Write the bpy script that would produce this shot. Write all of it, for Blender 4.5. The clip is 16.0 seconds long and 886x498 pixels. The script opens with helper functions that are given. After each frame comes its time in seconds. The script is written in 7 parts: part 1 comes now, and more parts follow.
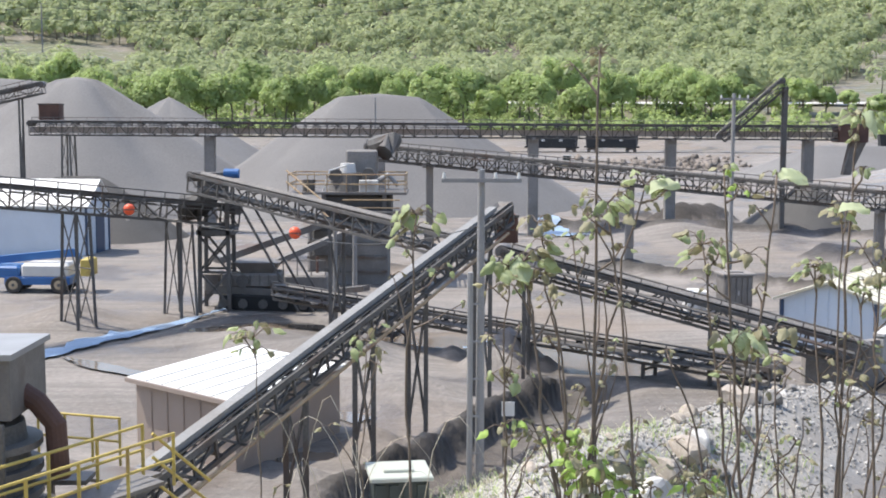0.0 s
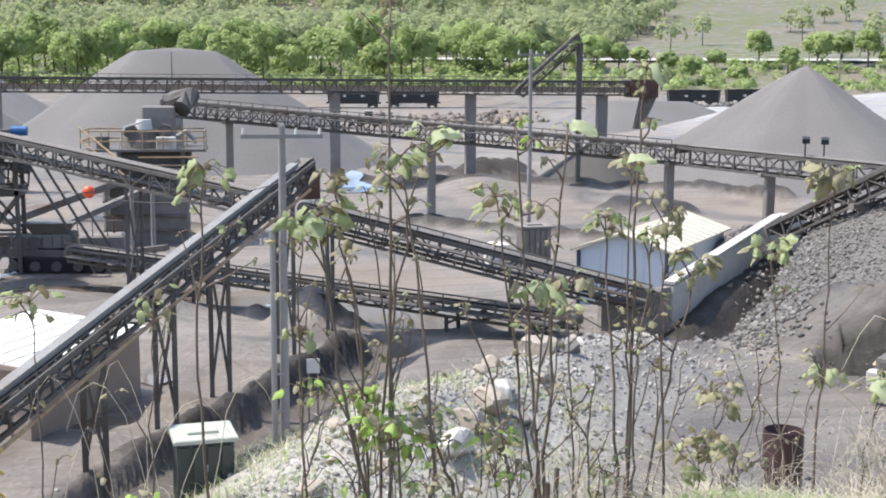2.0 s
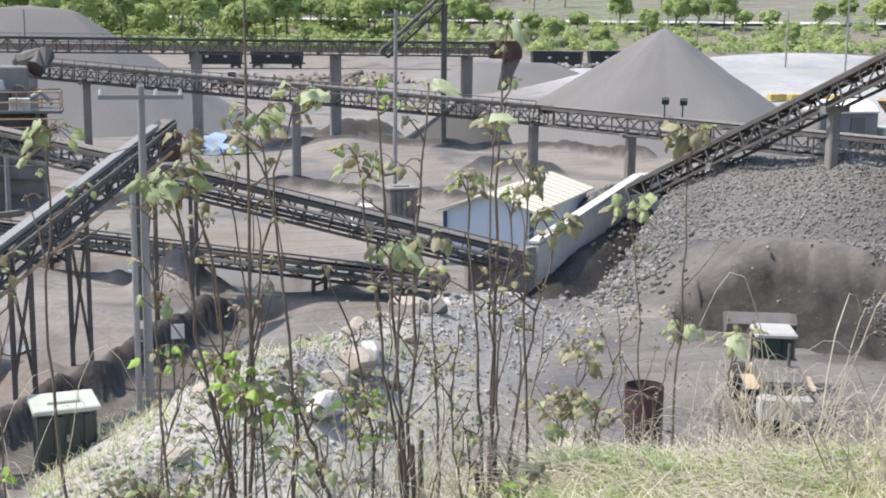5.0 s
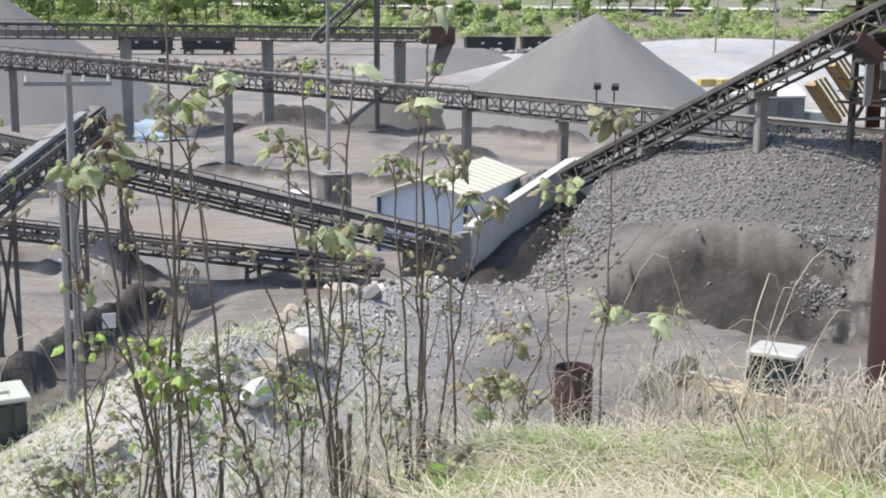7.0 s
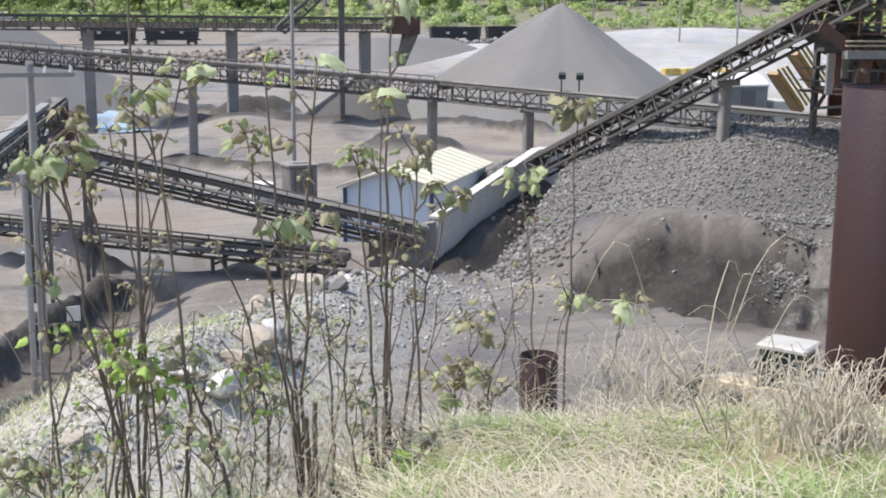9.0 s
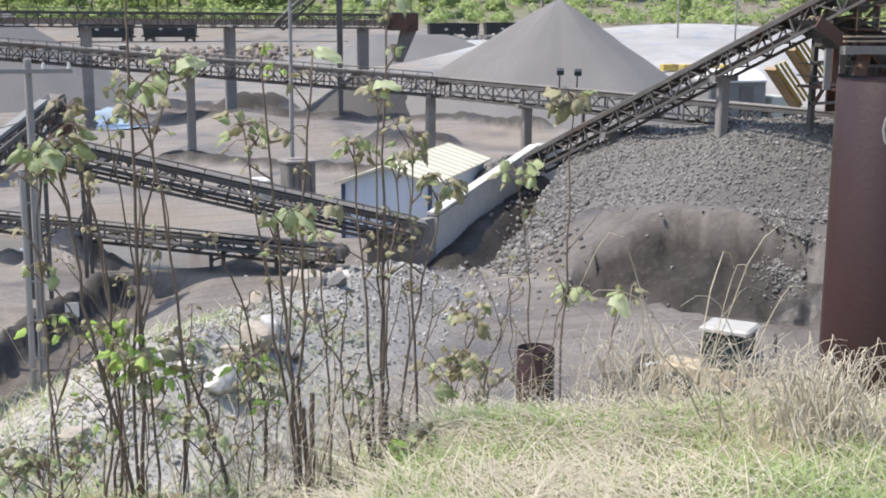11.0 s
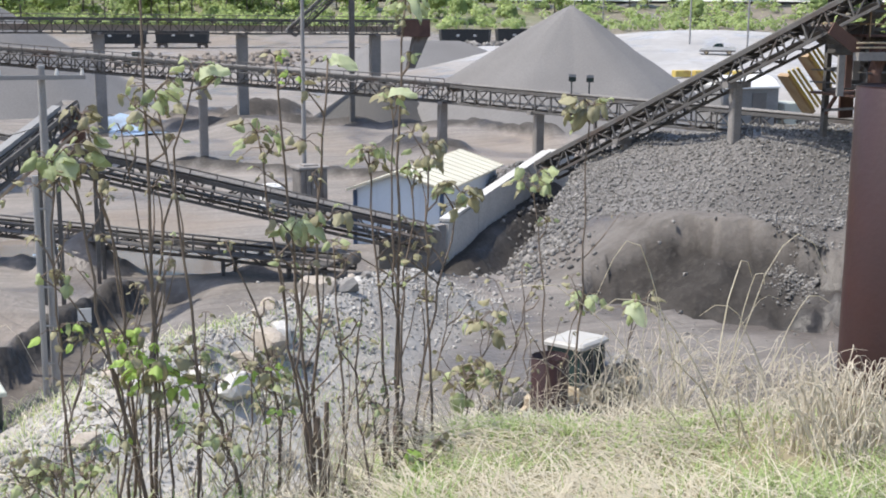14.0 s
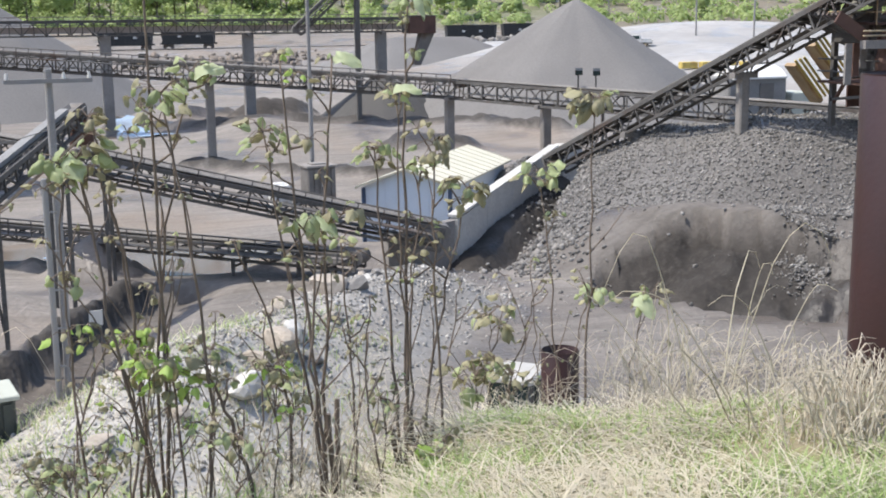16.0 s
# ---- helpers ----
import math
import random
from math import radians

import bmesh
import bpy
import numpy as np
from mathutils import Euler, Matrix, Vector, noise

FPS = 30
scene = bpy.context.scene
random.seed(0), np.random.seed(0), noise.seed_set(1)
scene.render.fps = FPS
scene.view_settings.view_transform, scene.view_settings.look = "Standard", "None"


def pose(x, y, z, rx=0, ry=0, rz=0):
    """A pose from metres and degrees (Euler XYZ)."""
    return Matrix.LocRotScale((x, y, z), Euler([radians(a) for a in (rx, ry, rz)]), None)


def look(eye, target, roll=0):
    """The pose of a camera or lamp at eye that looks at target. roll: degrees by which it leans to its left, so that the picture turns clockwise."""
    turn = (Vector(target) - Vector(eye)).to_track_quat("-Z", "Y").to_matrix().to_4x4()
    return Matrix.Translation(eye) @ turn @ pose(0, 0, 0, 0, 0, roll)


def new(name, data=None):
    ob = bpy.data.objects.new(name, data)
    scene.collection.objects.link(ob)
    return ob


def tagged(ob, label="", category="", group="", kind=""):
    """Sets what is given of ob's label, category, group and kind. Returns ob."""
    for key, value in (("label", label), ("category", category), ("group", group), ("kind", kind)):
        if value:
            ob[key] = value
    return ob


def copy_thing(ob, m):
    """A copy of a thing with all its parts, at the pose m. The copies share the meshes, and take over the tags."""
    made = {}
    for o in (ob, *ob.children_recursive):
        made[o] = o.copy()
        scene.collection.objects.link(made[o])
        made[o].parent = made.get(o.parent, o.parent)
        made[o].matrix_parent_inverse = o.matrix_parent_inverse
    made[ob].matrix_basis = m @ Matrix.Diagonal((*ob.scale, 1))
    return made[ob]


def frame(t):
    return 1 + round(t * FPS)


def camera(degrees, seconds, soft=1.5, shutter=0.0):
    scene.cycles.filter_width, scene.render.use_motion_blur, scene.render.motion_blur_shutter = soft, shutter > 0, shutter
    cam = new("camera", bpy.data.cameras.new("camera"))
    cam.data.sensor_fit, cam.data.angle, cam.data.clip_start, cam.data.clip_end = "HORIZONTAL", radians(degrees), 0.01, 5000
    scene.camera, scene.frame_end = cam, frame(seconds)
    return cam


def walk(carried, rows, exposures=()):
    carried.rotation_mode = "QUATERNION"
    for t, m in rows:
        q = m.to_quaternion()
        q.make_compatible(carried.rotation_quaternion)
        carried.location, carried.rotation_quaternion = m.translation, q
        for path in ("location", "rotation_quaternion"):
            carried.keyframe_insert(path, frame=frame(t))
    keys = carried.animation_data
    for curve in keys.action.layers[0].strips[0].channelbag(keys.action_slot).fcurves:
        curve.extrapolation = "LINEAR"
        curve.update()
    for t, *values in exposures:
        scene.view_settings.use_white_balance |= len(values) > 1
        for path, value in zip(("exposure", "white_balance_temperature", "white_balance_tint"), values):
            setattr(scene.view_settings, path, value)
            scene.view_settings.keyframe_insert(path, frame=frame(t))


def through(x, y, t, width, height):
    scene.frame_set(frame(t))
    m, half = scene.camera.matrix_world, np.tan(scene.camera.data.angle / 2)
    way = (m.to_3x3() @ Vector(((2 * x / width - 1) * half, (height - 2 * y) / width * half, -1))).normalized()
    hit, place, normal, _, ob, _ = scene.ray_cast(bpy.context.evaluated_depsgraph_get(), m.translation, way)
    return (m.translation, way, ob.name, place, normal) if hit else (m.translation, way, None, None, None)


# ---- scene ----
cam = camera(39.4, 16.0, soft=1.9)
PATH = [
    (0, (-0.16, -0.253, 10.458), (-0.159, 1.736, 10.248), 0.2),
    (0.5, (-0.148, -0.205, 10.458), (-0.048, 1.781, 10.243), 0.5),
    (1, (-0.146, -0.226, 10.454), (0.057, 1.75, 10.222), 0.5),
    (1.5, (-0.127, -0.182, 10.454), (0.147, 1.783, 10.199), 0.4),
    (2, (-0.108, -0.153, 10.441), (0.207, 1.802, 10.162), 0.3),
    (2.5, (-0.098, -0.115, 10.432), (0.253, 1.83, 10.128), 0.2),
    (3, (-0.092, -0.098, 10.429), (0.295, 1.838, 10.108), 0.3),
    (3.5, (-0.083, -0.102, 10.429), (0.341, 1.824, 10.098), 0.4),
    (4, (-0.081, -0.086, 10.434), (0.377, 1.832, 10.102), 0.6),
    (6.5, (-0.043, -0.116, 10.423), (0.559, 1.758, 10.068), 0.4),
    (7, (-0.039, -0.128, 10.426), (0.583, 1.739, 10.066), 0.6),
    (7.5, (-0.044, -0.144, 10.43), (0.6, 1.714, 10.065), 0.8),
    (8, (-0.036, -0.145, 10.426), (0.624, 1.706, 10.057), 0.6),
    (8.5, (-0.034, -0.15, 10.428), (0.631, 1.698, 10.054), 0.5),
    (9, (-0.042, -0.174, 10.429), (0.63, 1.672, 10.054), 0.5),
    (11.5, (-0.045, -0.214, 10.411), (0.628, 1.63, 10.03), 0.4),
    (12, (-0.055, -0.177, 10.421), (0.615, 1.669, 10.042), 0.4),
    (12.5, (-0.054, -0.189, 10.417), (0.615, 1.658, 10.044), 0.3),
    (13, (-0.055, -0.177, 10.422), (0.612, 1.671, 10.05), 0.3),
    (13.5, (-0.051, -0.186, 10.423), (0.612, 1.664, 10.051), 0.4),
    (14, (-0.048, -0.169, 10.416), (0.609, 1.683, 10.045), 0.4),
    (14.5, (-0.044, -0.156, 10.423), (0.607, 1.698, 10.05), 0.0),
    (15, (-0.046, -0.143, 10.422), (0.6, 1.712, 10.047), -0.3),
    (15.5, (-0.047, -0.171, 10.418), (0.597, 1.684, 10.042), -0.5),
    (16, (-0.042, -0.184, 10.415), (0.6, 1.672, 10.038), -0.7),
]
walk(cam, [(t, look(eye, aim, roll)) for t, eye, aim, roll in PATH], [(0.0, 0.93), (3.0, 0.9), (6.5, 0.8), (16.0, 0.78)])

# ---- world, sun, exposure ----
SUN = Vector((-0.55, 0.18, 1.0)).normalized()
world = bpy.data.worlds.new("sky")
scene.world = world
world.use_nodes = True
wn = world.node_tree.nodes
sky = wn.new("ShaderNodeTexSky")
sky.sky_type, sky.sun_disc = "NISHITA", False
sky.sun_elevation = math.asin(SUN.z)
sky.sun_rotation = math.atan2(SUN.x, SUN.y) % (2 * math.pi)
sky.air_density, sky.dust_density = 1.0, 1.5
wn["Background"].inputs["Strength"].default_value = 0.15
world.node_tree.links.new(sky.outputs["Color"], wn["Background"].inputs["Color"])
lamp = bpy.data.lights.new("sun", "SUN")
lamp.energy, lamp.angle, lamp.color = 3.0, radians(0.6), (1.0, 0.945, 0.865)
sun = new("sun", lamp)
sun.matrix_world = look(SUN * 100, (0, 0, 0))


# ---- materials ----
def grain(name, a, b, rough=0.8, scale=1.0, bump=0.3, metal=0.0, dark=None, fine=12.0, spread=0.5, world_space=False, vary=0.0, island=0.0):
    """A surface of two colours, mixed at a broad and a fine scale, with relief; dark adds stains; vary shifts piece by piece."""
    m = bpy.data.materials.new(name)
    m.use_nodes = True
    n, l = m.node_tree.nodes, m.node_tree.links
    bs = n["Principled BSDF"]
    bs.inputs["Metallic"].default_value = metal
    if world_space:
        co = n.new("ShaderNodeNewGeometry").outputs["Position"]
    else:
        co = n.new("ShaderNodeTexCoord").outputs["Object"]

    def tex(s, detail=5.0):
        t = n.new("ShaderNodeTexNoise")
        t.inputs["Scale"].default_value, t.inputs["Detail"].default_value = s, detail
        l.new(co, t.inputs["Vector"])
        return t.outputs["Fac"]

    def mix(f, x, y):
        q = n.new("ShaderNodeMix")
        q.data_type = "RGBA"
        for k, v in ((0, f), (6, x), (7, y)):
            if hasattr(v, "links"):
                l.new(v, q.inputs[k])
            else:
                q.inputs[k].default_value = v if k == 0 else (*v, 1)
        return q.outputs[2]

    def ramp(f, lo, hi):
        r = n.new("ShaderNodeMapRange")
        r.inputs[1].default_value, r.inputs[2].default_value = lo, hi
        l.new(f, r.inputs[0])
        return r.outputs[0]

    broad, small = tex(scale), tex(scale * fine, 3.0)
    c = mix(ramp(broad, 0.5 - spread / 2, 0.5 + spread / 2), a, b)
    c = mix(ramp(small, 0.35, 0.9), c, tuple(v * (0.9 if bump <= 0.15 else 0.62) for v in a))
    if dark:
        c = mix(ramp(tex(scale * 0.35, 6.0), 0.55, 0.72), c, dark)
    if vary:
        info = n.new("ShaderNodeObjectInfo")
        hue = n.new("ShaderNodeHueSaturation")
        v = n.new("ShaderNodeMapRange")
        v.inputs[3].default_value, v.inputs[4].default_value = 1 - vary, 1 + vary
        l.new(info.outputs["Random"], v.inputs[0])
        l.new(v.outputs[0], hue.inputs["Value"])
        l.new(c, hue.inputs["Color"])
        c = hue.outputs[0]
    if island:
        geo = n.new("ShaderNodeNewGeometry")
        hue = n.new("ShaderNodeHueSaturation")
        v = n.new("ShaderNodeMapRange")
        v.inputs[3].default_value, v.inputs[4].default_value = 1 - island, 1 + island
        l.new(geo.outputs["Random Per Island"], v.inputs[0])
        l.new(v.outputs[0], hue.inputs["Value"])
        l.new(c, hue.inputs["Color"])
        c = hue.outputs[0]
    l.new(c, bs.inputs["Base Color"])
    r = n.new("ShaderNodeMapRange")
    r.inputs[3].default_value, r.inputs[4].default_value = max(rough - 0.12, 0.02), min(rough + 0.12, 1)
    l.new(broad, r.inputs[0])
    l.new(r.outputs[0], bs.inputs["Roughness"])
    if bump:
        k = n.new("ShaderNodeBump")
        k.inputs["Strength"].default_value, k.inputs["Distance"].default_value = bump, 0.4 / (scale * fine)
        l.new(small, k.inputs["Height"])
        l.new(k.outputs[0], bs.inputs["Normal"])
    return m


def foliage(name, a, b, through=0.4):
    """Leaves: colour by island, and light that passes through."""
    m = bpy.data.materials.new(name)
    m.use_nodes = True
    n, l = m.node_tree.nodes, m.node_tree.links
    bs = n["Principled BSDF"]
    geo = n.new("ShaderNodeNewGeometry")
    info = n.new("ShaderNodeObjectInfo")
    noise_ = n.new("ShaderNodeTexNoise")
    noise_.inputs["Scale"].default_value = 0.09
    l.new(geo.outputs["Position"], noise_.inputs["Vector"])
    add = n.new("ShaderNodeMath")
    add.operation = "MULTIPLY_ADD"
    add.inputs[1].default_value = 0.45
    l.new(geo.outputs["Random Per Island"], add.inputs[0])
    broad = n.new("ShaderNodeMapRange")
    broad.inputs[1].default_value, broad.inputs[2].default_value = 0.3, 0.7
    broad.inputs[3].default_value, broad.inputs[4].default_value = -0.15, 0.55
    l.new(noise_.outputs["Fac"], broad.inputs[0])
    half = n.new("ShaderNodeMath")
    half.operation = "MULTIPLY_ADD"
    half.inputs[1].default_value = 0.35
    l.new(info.outputs["Random"], half.inputs[0])
    l.new(broad.outputs[0], half.inputs[2])
    l.new(half.outputs[0], add.inputs[2])
    q = n.new("ShaderNodeMix")
    q.data_type = "RGBA"
    q.inputs[6].default_value, q.inputs[7].default_value = (*a, 1), (*b, 1)
    l.new(add.outputs[0], q.inputs[0])
    l.new(q.outputs[2], bs.inputs["Base Color"])
    bs.inputs["Roughness"].default_value = 0.6
    tr = n.new("ShaderNodeBsdfTranslucent")
    l.new(q.outputs[2], tr.inputs["Color"])
    ms = n.new("ShaderNodeMixShader")
    ms.inputs[0].default_value = through
    l.new(bs.outputs[0], ms.inputs[1])
    l.new(tr.outputs[0], ms.inputs[2])
    l.new(ms.outputs[0], n["Material Output"].inputs["Surface"])
    return m


def plain(name, colour, rough=0.5, metal=0.0, transmission=0.0):
    m = bpy.data.materials.new(name)
    m.use_nodes = True
    bs = m.node_tree.nodes["Principled BSDF"]
    bs.inputs["Base Color"].default_value = (*colour, 1)
    bs.inputs["Roughness"].default_value, bs.inputs["Metallic"].default_value = rough, metal
    bs.inputs["Transmission Weight"].default_value = transmission
    return m


M = {
    "steel": grain("weathered_steel", (0.22, 0.205, 0.19), (0.14, 0.127, 0.118), 0.6, 1.5, 0.3, 0.2, (0.11, 0.07, 0.05)),
    "dark_steel": grain("dark_dusty_steel", (0.1, 0.095, 0.09), (0.17, 0.16, 0.148), 0.75, 1.2, 0.3, 0.1, (0.09, 0.06, 0.045)),
    "galv": grain("galvanised_plate", (0.36, 0.36, 0.36), (0.26, 0.26, 0.26), 0.5, 1.0, 0.15, 0.3),
    "cover": grain("dull_grey_sheet", (0.3, 0.295, 0.285), (0.22, 0.215, 0.21), 0.7, 1.0, 0.2, 0, (0.17, 0.15, 0.13)),
    # the sky's reflection in standing water, put into a blue surface colour
    "sky_blue": grain("painted_sky_reflection", (0.3, 0.42, 0.58), (0.4, 0.5, 0.62), 0.35, 0.8, 0.2, 0, (0.16, 0.17, 0.19)),
    "belt": grain("dusty_rubber_belt", (0.16, 0.15, 0.14), (0.26, 0.24, 0.22), 0.85, 0.8, 0.3),
    "rust": grain("rusty_steel", (0.16, 0.085, 0.062), (0.1, 0.056, 0.045), 0.75, 1.2, 0.35, 0.1, (0.06, 0.03, 0.028)),
    "pipe": grain("red_brown_rusted_pipe", (0.042, 0.0155, 0.014), (0.026, 0.0105, 0.01), 0.42, 3.0, 0.15, 0.0, (0.03, 0.012, 0.011)),
    "concrete": grain("grey_concrete", (0.3, 0.28, 0.26), (0.22, 0.2, 0.185), 0.9, 0.8, 0.4, 0, (0.15, 0.135, 0.12)),
    "white_concrete": grain("pale_concrete", (0.62, 0.6, 0.56), (0.48, 0.46, 0.43), 0.85, 0.7, 0.3),
    "pole": grain("grey_weathered_pole", (0.34, 0.33, 0.32), (0.25, 0.24, 0.235), 0.8, 2.0, 0.3),
    "white_sheet": grain("white_sheet_roof", (0.8, 0.79, 0.76), (0.72, 0.7, 0.66), 0.55, 0.5, 0.1),
    "cream_sheet": grain("cream_sheet_roof", (0.72, 0.68, 0.54), (0.6, 0.56, 0.44), 0.55, 0.6, 0.1),
    "blue_wall": grain("pale_blue_grey_siding", (0.6, 0.66, 0.73), (0.52, 0.58, 0.65), 0.6, 0.6, 0.1),
    "navy": plain("dark_blue_trim", (0.03, 0.06, 0.12), 0.5),
    "beige": grain("beige_siding", (0.36, 0.29, 0.24), (0.3, 0.24, 0.2), 0.75, 0.7, 0.15),
    "yellow": grain("yellow_rail_paint", (0.62, 0.48, 0.12), (0.5, 0.36, 0.1), 0.6, 2.0, 0.2, 0, (0.3, 0.2, 0.08)),
    "tan_rail": grain("faded_tan_rail_paint", (0.45, 0.34, 0.2), (0.32, 0.2, 0.11), 0.7, 2.0, 0.2, 0, (0.16, 0.08, 0.05)),
    "blue": grain("blue_machine_paint", (0.04, 0.16, 0.4), (0.03, 0.11, 0.3), 0.45, 1.0, 0.1),
    "white": grain("white_machine_paint", (0.68, 0.67, 0.64), (0.55, 0.53, 0.5), 0.5, 1.5, 0.1, 0, (0.35, 0.31, 0.27)),
    "dusty_white": grain("dusty_off_white_paint", (0.46, 0.45, 0.42), (0.38, 0.36, 0.33), 0.6, 1.5, 0.1, 0, (0.25, 0.22, 0.19)),
    "gallery": grain("pinkish_grey_sheet", (0.46, 0.41, 0.38), (0.34, 0.29, 0.265), 0.75, 0.6, 0.2, 0, (0.16, 0.12, 0.1)),
    "tan": grain("dusty_tan_paint", (0.52, 0.42, 0.27), (0.4, 0.32, 0.22), 0.65, 2.0, 0.15, 0, (0.2, 0.15, 0.11)),
    "green_box": grain("dark_green_cabinet_paint", (0.045, 0.06, 0.055), (0.06, 0.075, 0.07), 0.5, 1.0, 0.1),
    "pale_top": grain("pale_green_grey_paint", (0.5, 0.52, 0.45), (0.42, 0.43, 0.37), 0.6, 1.0, 0.1),
    "black": plain("black_rubber", (0.02, 0.02, 0.02), 0.85),
    "tyre": grain("dusty_tyre_rubber", (0.035, 0.033, 0.03), (0.1, 0.09, 0.08), 0.9, 2.0, 0.3),
    "orange": plain("orange_marker_plastic", (0.75, 0.1, 0.03), 0.45),
    "glass": plain("dark_cab_glass", (0.02, 0.04, 0.04), 0.05),
    "rail_car": grain("black_rail_car_paint", (0.02, 0.024, 0.028), (0.045, 0.045, 0.045), 0.6, 0.3, 0.1),
    "wire": plain("dark_wire", (0.06, 0.06, 0.06), 0.6),
    "pile": grain("grey_crushed_stone", (0.215, 0.206, 0.197), (0.172, 0.164, 0.158), 0.95, 0.07, 0.5, 0, (0.14, 0.133, 0.127), 90.0, 0.4, True),
    "stone": grain("broken_stone", (0.255, 0.242, 0.225), (0.145, 0.138, 0.131), 0.9, 2.0, 0.5, 0, None, 6.0, 0.5, True, island=0.5),
    "pale_stone": grain("pale_crushed_stone", (0.46, 0.44, 0.41), (0.29, 0.275, 0.255), 0.9, 2.5, 0.5, 0, None, 6.0, 0.5, True, island=0.35),
    "dark_pile": grain("dark_grey_pile", (0.1, 0.095, 0.09), (0.07, 0.066, 0.062), 0.95, 0.1, 0.5, 0, None, 90.0, 0.4, True),
    "rubble": grain("brown_grey_rubble", (0.24, 0.2, 0.165), (0.15, 0.135, 0.12), 0.9, 0.8, 0.5, 0, None, 6.0, 0.5, True, island=0.5),
    "pale_rock": grain("pale_tan_rock", (0.42, 0.36, 0.29), (0.3, 0.27, 0.24), 0.9, 1.5, 0.6, 0, None, 8.0, 0.5, island=0.4),
    "bark": grain("brown_bark", (0.22, 0.17, 0.135), (0.13, 0.1, 0.08), 0.9, 12.0, 0.4),
    "grey_twig": grain("dead_grey_twigs", (0.68, 0.61, 0.49), (0.46, 0.4, 0.31), 0.9, 8.0, 0.2),
    "far_bark": grain("grey_tree_bark", (0.2, 0.17, 0.14), (0.13, 0.11, 0.09), 0.9, 0.5, 0.2),
    "leaf": foliage("young_green_leaves", (0.17, 0.22, 0.085), (0.47, 0.53, 0.29), 0.4),
    "bronze": foliage("bronze_green_leaves", (0.15, 0.12, 0.075), (0.4, 0.38, 0.23), 0.3),
    "pale": foliage("full_grown_pale_leaves", (0.42, 0.5, 0.28), (0.6, 0.66, 0.44), 0.5),
    "lime": foliage("bright_lime_leaves", (0.3, 0.48, 0.08), (0.5, 0.66, 0.2), 0.5),
    "grass": foliage("green_grass", (0.2, 0.31, 0.09), (0.46, 0.54, 0.24), 0.4),
    "straw": foliage("dry_straw_grass", (0.42, 0.37, 0.27), (0.76, 0.7, 0.55), 0.3),
    "near_tree": foliage("bright_spring_foliage", (0.27, 0.36, 0.13), (0.53, 0.62, 0.27), 0.55),
    # distance haze is put into this leaf colour: paler and greyer
    "wood": foliage("haze_tinted_hillside_foliage", (0.245, 0.295, 0.16), (0.41, 0.455, 0.235), 0.55),
}

# still brown water in the puddles
M["water"] = grain("muddy_puddle_water", (0.2, 0.155, 0.115), (0.15, 0.125, 0.1), 0.1, 0.3, 0.0, 0, None, 4.0, 0.5, True)
M["water"].node_tree.nodes["Principled BSDF"].inputs["Specular IOR Level"].default_value = 0.9


